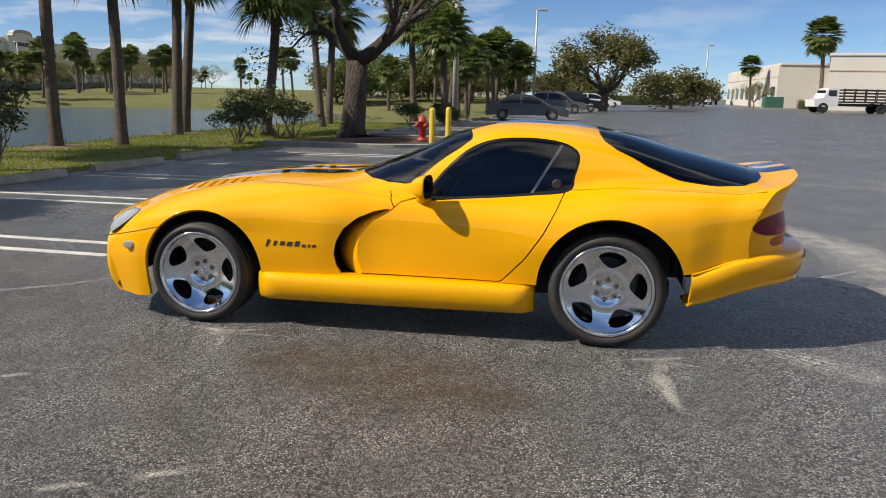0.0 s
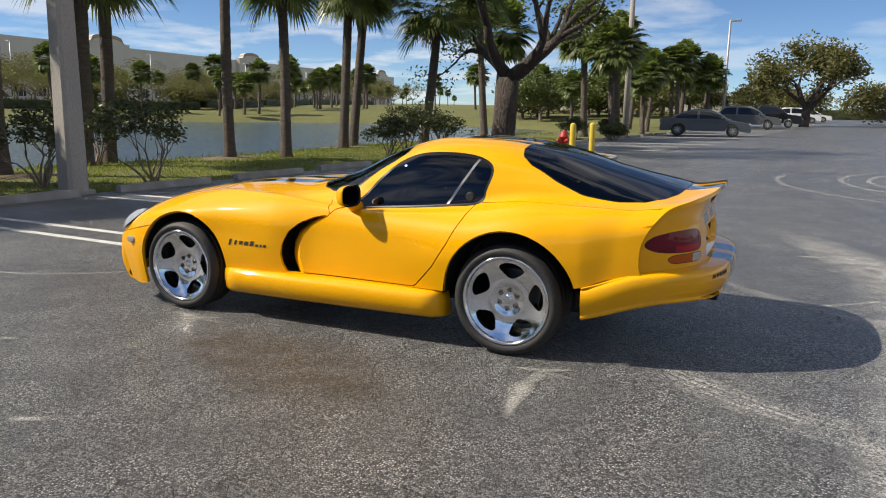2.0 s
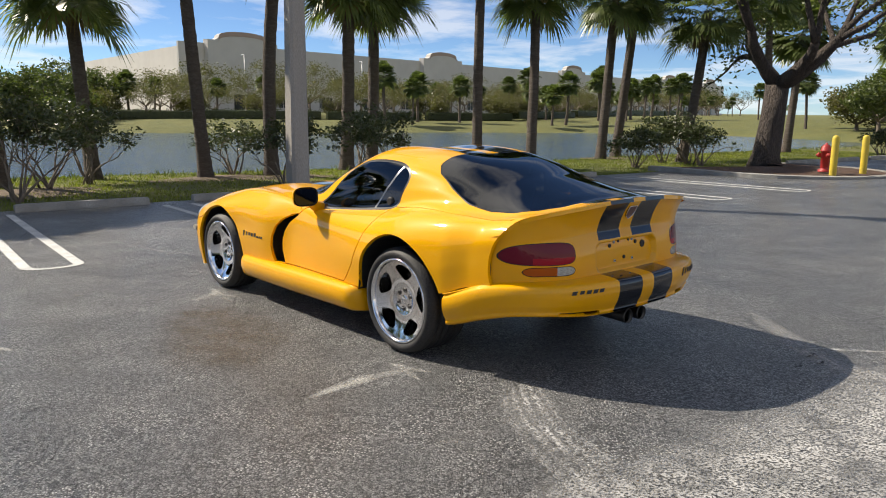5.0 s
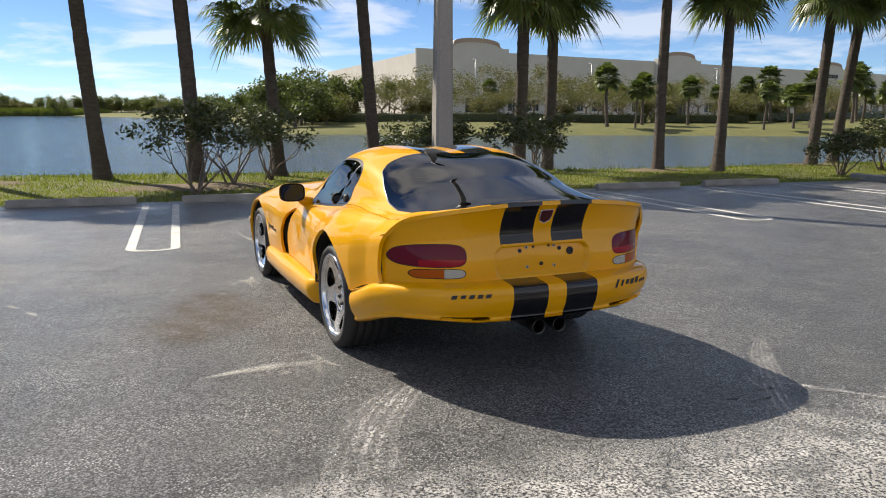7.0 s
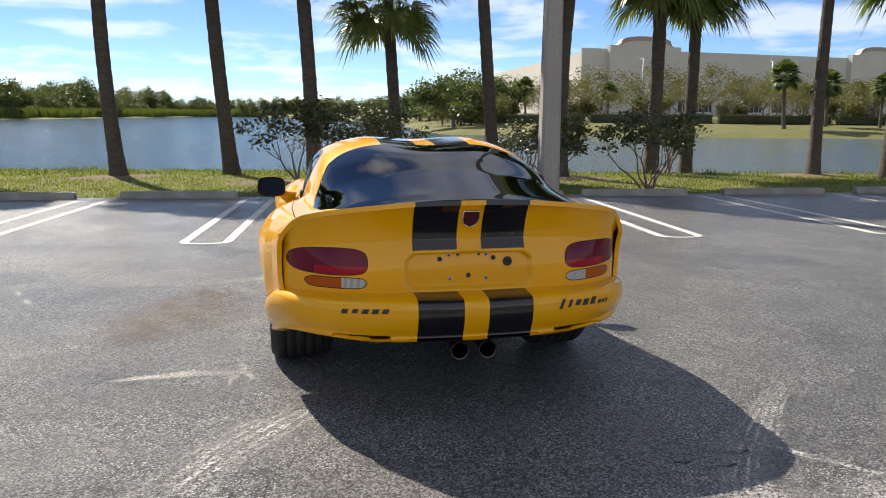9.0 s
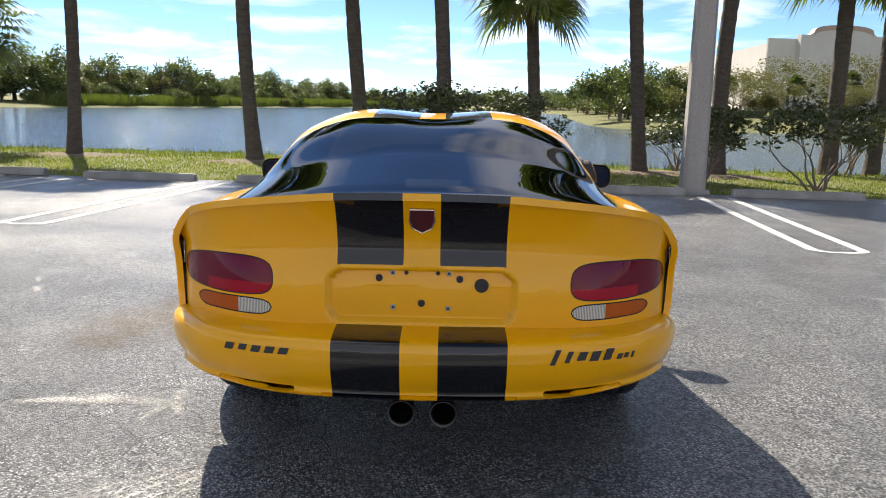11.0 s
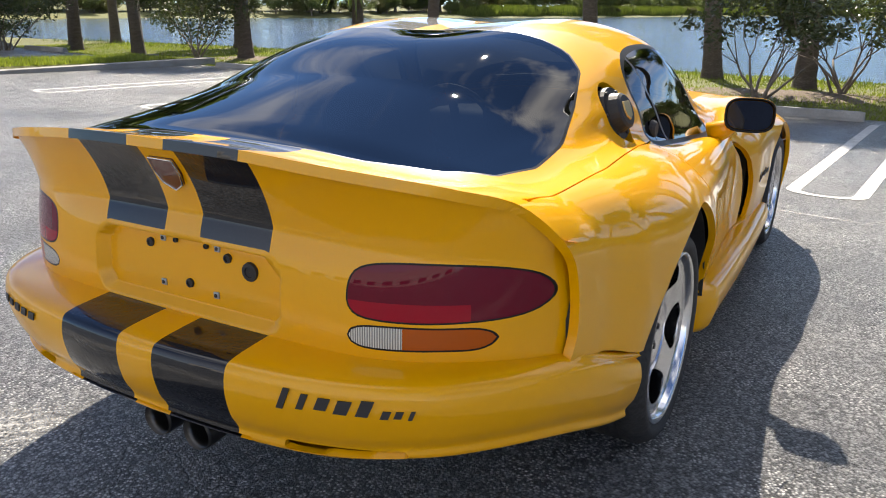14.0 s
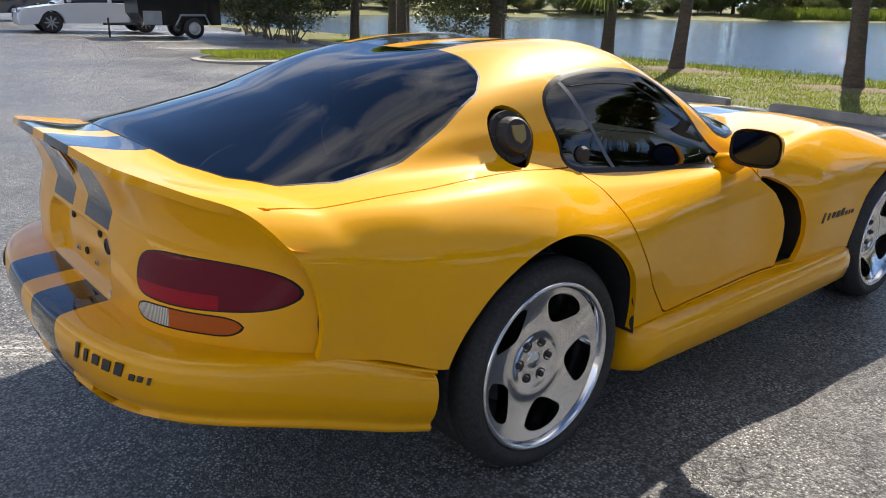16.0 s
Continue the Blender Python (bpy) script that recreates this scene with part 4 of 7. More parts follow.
def warehouse():
    t = thing("warehouse", "long white stucco warehouse with rounded parapets behind the lake", "warehouse")
    A, B, C = Vector((-126, 52)), Vector((-160, 300)), Vector((-205, 58))
    D = B + (C - A)
    H = 11.8
    d = (B - A).normalized()
    L = (B - A).length
    ang = math.atan2(d.y, d.x)
    face = pose(A.x, A.y, 0.9, 0, 0, math.degrees(ang))
    # front wall with window openings as piers and a band above
    bm = bmesh.new()
    box(bm, L / 2, 0.25, (H + 2.9) / 2, L, 0.5, H - 2.9)
    box(bm, L / 2, 0.25, 0.25, L, 0.5, 0.9)
    pitch, n = 6.0, int(L / 6.0)
    for i in range(n + 1):
        box(bm, i * pitch, 0.25, 1.8, 2.4, 0.5, 2.2)
    part("wall", bm, FAR_WALL, t, at=face)
    for i in range(n):
        w = part("window", (lambda b: (box(b, 0, 0, 0, 3.6, 0.06, 2.2), b)[1])(bmesh.new()), TEAL_GLASS if i < 3 else DARK_GLASS, t, at=face @ pose(i * pitch + 3.0, 0.3, 1.8))
        bm = bmesh.new()
        for k in range(3):
            box(bm, -1.2 + 1.2 * k, -0.05, 0, 0.08, 0.08, 2.2)
        part("mullion", bm, FAR_WALL, w)
    bm = bmesh.new()
    s = C - A
    box(bm, s.length / 2, -0.25, H / 2 - 0.4, s.length, 0.5, H - 0.8)
    part("wall", bm, FAR_WALL, t, at=pose(A.x, A.y, 0.9, 0, 0, math.degrees(math.atan2(s.y, s.x))))
    bm = bmesh.new()
    prism(bm, [tuple(q) for q in (A + d * 0.6 + s.normalized() * 0.6, C, D, B - d * 0.6 + s.normalized() * 0.6)][::-1], H - 0.5, H - 0.2)
    part("roof", bm, CONCRETE, t)
    # tower bays with rounded tops
    for f, w in ((0.05, 15), (0.274, 14), (0.512, 13), (0.78, 13), (0.93, 13)):
        bm = bmesh.new()
        pts = [(-w / 2, 0), (-w / 2, H + 0.6), (-w / 2 + 1.5, H + 0.6)]
        for i in range(13):
            a = math.pi * (1 - i / 12)
            pts.append(((w / 2 - 2.2) * math.cos(a), H + 1.0 + 1.2 * math.sin(a) ** 0.7))
        pts += [(w / 2 - 1.5, H + 0.6), (w / 2, H + 0.6), (w / 2, 0)]
        front = [bm.verts.new((x, -1.2, z + 0.0)) for x, z in pts]
        back = [bm.verts.new((x, 0.2, z)) for x, z in pts]
        bm.faces.new(front)
        for i in range(len(pts) - 1):
            bm.faces.new((front[i + 1], front[i], back[i], back[i + 1]))
        bay = part("tower_bay", bm, FAR_WALL, t, at=face @ pose(f * L, 0, 0))
        bm = bmesh.new()
        arc = [((w / 2 - 2.2) * math.cos(math.pi * (1 - i / 12)), H + 1.0 + 1.2 * math.sin(math.pi * (1 - i / 12)) ** 0.7) for i in range(13)]
        lo = [bm.verts.new((x, -1.26, z - 0.7)) for x, z in arc]
        hi = [bm.verts.new((x, -1.26, z + 0.1)) for x, z in arc]
        for i in range(12):
            bm.faces.new((lo[i], lo[i + 1], hi[i + 1], hi[i]))
        part("cornice", bm, FAR_TRIM, bay)
        bm = bmesh.new()
        box(bm, 0, -1.25, 1.5, 5.0, 0.1, 3.0)
        part("entrance", bm, DARK_GLASS, bay)
        if f == 0.512:
            for k, wd in enumerate((1.1, 0.9, 0.9, 0.9, 0.9, 0.9)):
                bm = bmesh.new()
                box(bm, 0, 0, 0, 0.75, 0.1, 0.95)
                part("letter_bar", bm, SIGN_BLACK, bay, at=pose(-3.4 + 1.1 * k, -1.3, H - 1.4))
    return t


warehouse()


def plain_hall(label, p0, p1, depth, height, windows=0, band=True):
    t = thing("hall", label, "building")
    p0, p1 = Vector(p0), Vector(p1)
    d = p1 - p0
    at = pose(p0.x, p0.y, float(lot_z(p0.x, p0.y)) if p0.x > 0 else 0.9, 0, 0, math.degrees(math.atan2(d.y, d.x)))
    L = d.length
    bm = bmesh.new()
    prism(bm, [(0, 0), (L, 0), (L, depth), (0, depth)], -0.2, height)
    part("wall", bm, FAR_WALL, t, at=at)
    bm = bmesh.new()
    box(bm, L / 2, depth / 2, height + 0.08, L + 0.3, depth + 0.3, 0.3, 0.05)
    part("roof", bm, FAR_WALL, t, at=at)
    if band:
        bm = bmesh.new()
        box(bm, L / 2, -0.03, height * 0.72, L, 0.06, 0.12)
        part("groove_band", bm, FAR_TRIM, t, at=at)
    for i in range(windows):
        bm = bmesh.new()
        box(bm, 0, 0, 0, L / windows * 0.55, 0.1, 1.8)
        w = part("window", bm, DARK_GLASS, t, at=at @ pose((i + 0.5) * L / windows, -0.04, 1.9))
        bm = bmesh.new()
        box(bm, 0, -0.06, -0.98, L / windows * 0.6, 0.16, 0.12)
        part("sill", bm, FAR_TRIM, w)
    return t


plain_hall("low cream stucco hall beside the drive", (28.5, 88), (62, 78), 30, 6.0, 0)
plain_hall("long cream office hall with a row of windows", (27, 104), (29, 150), -26, 5.6, 9)
plain_hall("white hall behind the palms", (-42, 128), (-8, 134), 22, 4.4, 0)
plain_hall("pale warehouse across the car park", (75, 60), (75, -60), 25, 7.5, 10)

# ---- the yellow coupe: nose towards -x, wheelbase 2.444 m ----
YELLOW = paint("yellow_paint", (0.84, 0.395, 0.001), 0.42, 0.8, spec=0.06)
STRIPE = paint("black_stripe_paint", (0.004, 0.004, 0.006), 0.35, 1.0, spec=0.08)
CAR_GLASS = glass("tinted_glass", (0.05, 0.055, 0.06))
CLEAR_GLASS = glass("windscreen_glass", (0.72, 0.78, 0.76))
RUBBER = surface("tyre_rubber", (0.012, 0.012, 0.012), (0.018, 0.0175, 0.017), 0.6, 4.0, 90, (0.045, 0.043, 0.04), 0.4, 0.002)
CHROME = surface("polished_alloy", (0.80, 0.80, 0.81), (0.72, 0.72, 0.73), 0.09, 6.0, 40, None, 0.02, 0.001, metal=1.0, rough2=0.16)
ALLOY = surface("cast_silver_alloy", (0.78, 0.78, 0.79), (0.74, 0.74, 0.75), 0.06, 7.0, 60, (0.75, 0.75, 0.75), 0.05, 0.001, metal=1.0, rough2=0.11)
SEAL = surface("black_window_seal", (0.004, 0.004, 0.004), (0.006, 0.006, 0.006), 0.35, 4.0, 60, None, 0.05, 0.001, spec=0.25)
WINDOW_CHROME = surface("satin_window_bar", (0.22, 0.22, 0.22), (0.18, 0.18, 0.18), 0.3, 4.0, 60, None, 0.02, 0.001, metal=1.0)
DASH_GREY = surface("grey_dashboard", (0.09, 0.09, 0.092), (0.12, 0.12, 0.12), 0.6, 5.0, 90, None, 0.2, 0.001)
DARK_PLASTIC = surface("dark_plastic", (0.014, 0.014, 0.015), (0.022, 0.022, 0.023), 0.55, 6.0, 120, None, 0.2, 0.001)
DARK_METAL = surface("brake_iron", (0.09, 0.085, 0.08), (0.05, 0.045, 0.045), 0.5, 6.0, 60, None, 0.2, 0.001, metal=0.8)
SEAT_LEATHER = surface("grey_leather", (0.05, 0.05, 0.05), (0.065, 0.063, 0.06), 0.5, 8.0, 120, None, 0.2, 0.001)
LAMP_RED = paint("red_lens", (0.135, 0.001, 0.014), 0.2, 0.5, spec=0.06)
LAMP_BRIGHT = paint("brake_lens_red", (0.32, 0.003, 0.016), 0.2, 0.5, spec=0.06)
LAMP_AMBER = paint("amber_lens", (0.42, 0.085, 0.003), 0.3, 0.4, spec=0.06)
LAMP_CLEAR = paint("clear_ribbed_lens", (0.36, 0.33, 0.27), 0.15, 1.0)
LAMP_RIBBED = ribbed_lens("ribbed_reversing_lens", (0.62, 0.62, 0.56), (0.16, 0.16, 0.14), 62.0)
HEADLAMP = paint("headlamp_lens", (0.35, 0.38, 0.42), 0.05, 1.0)
BADGE_RED = paint("badge_red", (0.07, 0.01, 0.012), 0.3, 1.0)
EXHAUST = surface("blackened_steel", (0.10, 0.095, 0.09), (0.05, 0.05, 0.05), 0.3, 8.0, 80, None, 0.1, 0.001, metal=0.9)

car = thing("car", "bright yellow two-door sports coupe with black stripes parked on asphalt", "car", SLOPE)


def spline(xs, ys):
    """A smooth curve through the keys that doesn't overshoot."""
    xs, ys = np.array(xs, float), np.array(ys, float)
    h, d = np.diff(xs), np.diff(ys) / np.diff(xs)
    m = np.zeros(len(xs))
    m[1:-1] = np.where(d[:-1] * d[1:] > 0, (h[:-1] + h[1:]) * d[:-1] * d[1:] / np.where(d[:-1] * d[1:] > 0, h[:-1] * d[:-1] + h[1:] * d[1:], 1), 0)
    soft = (ys[2:] - ys[:-2]) / (xs[2:] - xs[:-2])
    m[1:-1] = 0.5 * m[1:-1] + 0.5 * soft
    m[0], m[-1] = d[0], d[-1]

    def f(x):
        x = np.asarray(x, float)
        i = np.clip(np.searchsorted(xs, x) - 1, 0, len(xs) - 2)
        t = (x - xs[i]) / h[i]
        return (2 * t**3 - 3 * t**2 + 1) * ys[i] + (t**3 - 2 * t**2 + t) * h[i] * m[i] + (3 * t**2 - 2 * t**3) * ys[i + 1] + (t**3 - t**2) * h[i] * m[i + 1]
    return f


# lines along the body: half width and height at stations from nose to tail
STATION = (-1.9, -1.6, -1.22, -0.85, -0.45, -0.1, 0.3, 0.6, 0.95, 1.3, 1.65, 1.95, 2.2)
LINES = [
    # nose end, tail end, half widths, heights
    (-1.80, 1.970, (.75, .84, .86, .86, .862, .832, .850, .87, .90, .93, .912, .868, .845), (.15, .15, .30, .335, .34, .34, .34, .345, .35, .40, .45, .51, .525)),
    (-1.84, 1.955, (.76, .87, .90, .872, .872, .828, .852, .88, .92, .955, .920, .873, .853), (.30, .32, .45, .45, .45, .45, .45, .45, .46, .50, .53, .58, .60)),
    (-1.87, 1.965, (.76, .88, .905, .87, .876, .822, .852, .885, .938, .966, .924, .874, .853), (.40, .48, .58, .57, .57, .57, .57, .57, .58, .60, .62, .67, .70)),
    (-1.89, 2.010, (.74, .84, .87, .858, .862, .818, .845, .872, .910, .945, .910, .862, .843), (.47, .63, .71, .715, .70, .69, .69, .69, .71, .74, .755, .775, .795)),
    (-1.92, 2.085, (.66, .70, .70, .72, .765, .778, .795, .81, .825, .85, .835, .795, .772), (.52, .70, .805, .845, .83, .79, .775, .78, .805, .855, .86, .86, .886)),
    (-2.02, 2.172, (.46, .52, .55, .60, .68, .715, .725, .725, .72, .705, 0.70, .70, .688), (.565, .74, .82, .855, .85, .815, .80, .825, .865, .91, .90, .89, .922)),
    (-2.06, 2.237, (.34, .42, .45, .48, .56, .67, .675, .675, .67, .65, .62, .60, .56), (.58, .755, .833, .866, .868, .855, .915, .965, .995, .995, .952, .917, .945)),
    (-2.09, 2.277, (.24, .30, .33, .35, .42, .55, .60, .59, .58, .555, .50, .47, .44), (.59, .765, .843, .876, .882, .905, 1.04, 1.135, 1.13, 1.085, 1.003, .934, .960)),
    (-2.11, 2.300, (.12, .15, .17, .18, .25, .30, .34, .34, .34, .32, .28, .25, .24), (.595, .77, .848, .88, .888, .98, 1.145, 1.222, 1.213, 1.155, 1.05, .952, .976)),
    (-2.12, 2.305, (0, 0, 0, 0, 0, 0, 0, 0, 0, 0, 0, 0, 0), (.60, .775, .852, .884, .893, 1.0, 1.165, 1.212, 1.205, 1.165, 1.07, .957, .979)),
]
# the glass runs straight down to a last station, from which the ducktail kicks up
KICK = {6: (.922, .914), 7: (.945, .928), 8: (.973, .950), 9: (.982, .956)}
STATION_2 = STATION[:-1] + (2.05, STATION[-1])
LINE_Y = [spline(STATION_2, l[2][:-1] + (0.6 * l[2][-2] + 0.4 * l[2][-1], l[2][-1])) for l in LINES]
LINE_Z = [spline(STATION_2, l[3][:-2] + KICK.get(i, (l[3][-2], 0.6 * l[3][-2] + 0.4 * l[3][-1])) + l[3][-1:]) for i, l in enumerate(LINES)]


def line_x(i, s):
    """Stations spread towards each line's own nose and tail ends."""
    a, b = LINES[i][0], LINES[i][1]
    s = np.asarray(s, float)
    x = np.where(s > 1.65, 1.65 + (s - 1.65) * (b - 1.65) / 0.55, s)
    return np.where(s < -1.6, -1.6 + (s + 1.6) * (a + 1.6) / -0.3, x)


def section_points(s, nv):
    """Half sections from the sill to the middle, smooth through the ten lines."""
    px = np.array([line_x(i, s) for i in range(10)])
    py = np.array([f(s) for f in LINE_Y])
    pz = np.array([f(s) for f in LINE_Z])
    P = np.stack([px, py, pz], -1)                       # line, station, xyz
    ext = np.concatenate([2 * P[:1] - P[1:2], P, P[-2:-1] * np.array([1, -1, 1])], 0)
    out = []
    for v in np.linspace(0, 9, nv):
        i = min(int(v), 8)
        t = v - i
        a, b, c, d = ext[i], ext[i + 1], ext[i + 2], ext[i + 3]
        out.append(0.5 * (2 * b + (c - a) * t + (2 * a - 5 * b + 4 * c - d) * t**2 + (3 * b - a - 3 * c + d) * t**3))
    return np.array(out)                                  # nv, station, xyz


def body_grid(ns=190, nv=64):
    s = np.linspace(STATION[0], STATION[-1], ns)
    P = section_points(s, nv)
    bm = bmesh.new()
    rows = []
    for j in range(ns):
        left = [bm.verts.new((P[k, j, 0], -P[k, j, 1], P[k, j, 2])) for k in range(nv)]
        right = [bm.verts.new(tuple(P[k, j])) for k in range(nv - 2, -1, -1)]
        rows.append(left + right)
    for a, b in zip(rows, rows[1:]):
        for k in range(len(a) - 1):
            bm.faces.new((a[k], b[k], b[k + 1], a[k + 1]))
    return bm


def carve(bm, f, inside=None, region=None, only=None):
    """Cuts the mesh along f = 0; faces where f < 0 get the region's number."""
    layer = bm.faces.layers.int.get("region") or bm.faces.layers.int.new("region")
    val = {}
    for v in bm.verts:
        q = f(v.co)
        val[v] = 0.0 if abs(q) < 1e-5 else q
    for e in list(bm.edges):
        a, b = e.verts
        if val[a] * val[b] < 0:
            _, nv = bmesh.utils.edge_split(e, a, val[a] / (val[a] - val[b]))
            val[nv] = 0.0
    for fc in list(bm.faces):
        vs = list(fc.verts)
        if not (any(val[v] < 0 for v in vs) and any(val[v] > 0 for v in vs)):
            continue
        zs = [v for v in vs if val[v] == 0.0]
        if len(zs) == 2:
            try:
                bmesh.utils.face_split(fc, zs[0], zs[1])
            except ValueError:
                pass
    if region is not None:
        for fc in bm.faces:
            if only is not None and fc[layer] not in only:
                continue
            if sum(val[v] for v in fc.verts) < 0:
                fc[layer] = region
    return layer


def carve_strip(bm, f, half, region, only=(0,)):
    """Cuts a narrow band along f = 0."""
    carve(bm, lambda co: f(co) - half)
    layer = carve(bm, lambda co: f(co) + half)
    for fc in bm.faces:
        if fc[layer] in only and abs(f(fc.calc_center_median())) < half:
            fc[layer] = region


def poly_distance(p, poly):
    """Signed distance to a closed outline, negative inside."""
    x, y = p
    best, inside = 1e9, False
    n = len(poly)
    for i in range(n):
        (x0, y0), (x1, y1) = poly[i], poly[(i + 1) % n]
        dx, dy = x1 - x0, y1 - y0
        t = min(1, max(0, ((x - x0) * dx + (y - y0) * dy) / (dx * dx + dy * dy)))
        best = min(best, (x - x0 - t * dx) ** 2 + (y - y0 - t * dy) ** 2)
        if (y0 > y) != (y1 > y) and x < (x1 - x0) * (y - y0) / (y1 - y0) + x0:
            inside = not inside
    return -math.sqrt(best) if inside else math.sqrt(best)


def smooth_outline(pts, n=6):
    """Rounds a closed outline through its points."""
    out, m = [], len(pts)
    for i in range(m):
        a, b, c, d = (np.array(pts[(i + k - 1) % m]) for k in range(4))
        for t in np.linspace(0, 1, n, endpoint=False):
            out.append(tuple(0.5 * (2 * b + (c - a) * t + (2 * a - 5 * b + 4 * c - d) * t**2 + (3 * b - a - 3 * c + d) * t**3)))
    return out


def side_shape(outline, grow=0.0, zmin=-9, zmax=9):
    lo = [min(p[k] for p in outline) - 0.1 for k in (0, 1)]
    hi = [max(p[k] for p in outline) + 0.1 for k in (0, 1)]

    def f(co):
        if abs(co.y) < 0.42 or not (lo[0] < co.x < hi[0] and lo[1] < co.z < hi[1]):
            return 0.1
        return poly_distance((co.x, co.z), outline) - grow
    return f


def plan_shape(outline, grow=0.0):
    lo = [min(p[k] for p in outline) - 0.1 for k in (0, 1)]
    hi = [max(p[k] for p in outline) + 0.1 for k in (0, 1)]

    def f(co):
        if co.z < 0.76 or not (lo[0] < co.x < hi[0] and lo[1] < co.y < hi[1]):
            return 0.1
        return poly_distance((co.x, co.y), outline) - grow
    return f


def mirrored(half):
    return half + [(x, -y) for x, y in half[::-1] if y > 1e-6]


SIDE_WINDOW = smooth_outline([(.145, .803), (.20, .86), (.30, .975), (.42, 1.075), (.56, 1.125), (.75, 1.135), (.92, 1.118), (1.015, 1.08), (1.035, 1.03), (1.01, .94), (.985, .872), (.78, .845), (.45, .818)])
DOOR = [(-.19, .352), (-.222, .45), (-.222, .53), (-.195, .60), (-.13, .67), (-.02, .733), (.03, .78), (.10, .797), (.45, .812), (.78, .838), (.975, .866), (.93, .77), (.86, .635), (.76, .49), (.68, .405), (.628, .352)]
VENT = [(-.19, .352), (-.222, .45), (-.222, .53), (-.195, .60), (-.13, .67), (-.02, .733), (-.035, .742), (-.12, .725), (-.22, .685), (-.30, .62), (-.345, .54), (-.358, .465), (-.345, .40), (-.318, .352)]
REAR_GLASS = mirrored([(1.155, 0), (1.158, .2), (1.165, .40), (1.19, .50), (1.26, .567), (1.42, .615), (1.60, .655), (1.80, .672), (1.95, .645), (2.03, .56), (2.085, .40), (2.105, .2), (2.11, 0)])
WINDSCREEN = mirrored([(-.345, 0), (-.335, .18), (-.29, .36), (-.20, .52), (-.07, .625), (.04, .662), (.10, .655), (.22, .605), (.34, .548), (.40, .50), (.385, .40), (.345, .2), (.335, 0)])


def arch(cx, r):
    def f(co):
        if abs(co.y) < 0.45 or abs(co.x - cx) > 0.6 or co.z > 0.85:
            return 0.1
        dz = max(co.z - 0.335, 0.0)
        return math.hypot(co.x - cx, dz) - r
    return f


body = body_grid()
carve(body, arch(-1.185, 0.372), region=9)
carve(body, arch(1.237, 0.405), region=9)
carve(body, side_shape(VENT), region=9)
carve(body, side_shape(SIDE_WINDOW, 0.014), region=6)
carve(body, side_shape(SIDE_WINDOW), region=1)
carve_strip(body, lambda co: ((co.x - 0.785) - (co.z - 0.845) * 0.60) if (abs(co.y) > 0.42 and 0.7 < co.x < 1.1 and 0.8 < co.z < 1.2) else 0.1, 0.009, 7, (1,))
carve(body, plan_shape(REAR_GLASS, 0.006), region=6)
carve(body, plan_shape(REAR_GLASS), region=2)
carve(body, plan_shape(WINDSCREEN, 0.012), region=6)
carve(body, plan_shape(WINDSCREEN), region=3)
carve(body, side_shape(DOOR, 0.0035), region=9, only=(0,))
carve(body, side_shape(DOOR, -0.0035), region=4, only=(9,))
FUEL = lambda co: math.hypot(co.x - 1.204, co.z - 0.972) - 0.083 if co.y > 0.4 and 1.0 < co.x < 1.4 else 0.1
carve(body, FUEL, region=9, only=(0,))
# shut lines: nose, bonnet behind the wheels, hatch
carve_strip(body, lambda co: co.z - (0.575 + (co.x + 1.55) * 0.22) if (co.x < -1.45 and abs(co.y) > 0.3) else 0.1, 0.003, 9)
carve_strip(body, lambda co: co.x + (co.z - 0.738) * 0.55 if (-0.12 < co.x < 0.12 and 0.735 < co.z < 0.83 and abs(co.y) > 0.55) else 0.1, 0.003, 9)
carve_strip(body, lambda co: abs(co.y) - float(np.interp(co.x, (1.0, 1.3, 1.6, 2.1), (0.722, 0.757, 0.775, 0.76))) if (1.0 < co.x < 2.05 and co.z > 0.80) else 0.1, 0.0022, 9)
# bonnet louvres
for k in range(6):
    cx = -1.43 + 0.075 * k
    carve_strip(body, lambda co, cx=cx: co.x - cx - (abs(co.y) - 0.47) * 0.12 if (abs(co.x - cx) < 0.1 and abs(abs(co.y) - 0.47) < 0.09 and co.z > 0.6) else 0.1, 0.013, 9)
carve(body, lambda co: abs(abs(co.y) - 0.158) - 0.102, region=5, only=(0,))
reg = body.faces.layers.int["region"]
body.normal_update()


def split_off(bm, wanted, depth=0.0, keep_normals=True):
    """Copies the faces of some regions out; free edges get a flange turned inwards."""
    out = bmesh.new()
    lay = bm.faces.layers.int["region"]
    made, nrm = {}, {}
    for fc in bm.faces:
        if fc[lay] in wanted:
            vs = []
            for v in fc.verts:
                if v not in made:
                    made[v] = out.verts.new(v.co)
                    nrm[made[v]] = v.normal.copy()
                vs.append(made[v])
            nf = out.faces.new(vs)
            nf.smooth = True
            nf.material_index = 1 if fc[lay] == 5 else 0
    if depth:
        edge = [e for e in out.edges if len(e.link_faces) == 1]
        low = {}
        for e in edge:
            for v in e.verts:
                if v not in low:
                    low[v] = out.verts.new(v.co - nrm[v] * depth)
        for e in edge:
            fc = e.link_faces[0]
            a, b = e.verts
            loop = next(l for l in fc.loops if l.edge == e)
            if loop.vert == a:
                a, b = b, a
            # own corners, so that the bend stays crisp
            va, vb = out.verts.new(a.co), out.verts.new(b.co)
            nf = out.faces.new((va, vb, low[b], low[a]))
            nf.material_index = fc.material_index
    return out


def shell(name, wanted, materials, parent, depth, label=""):
    bm = split_off(body, wanted, depth)
    return part(name, bm, materials, parent, label)


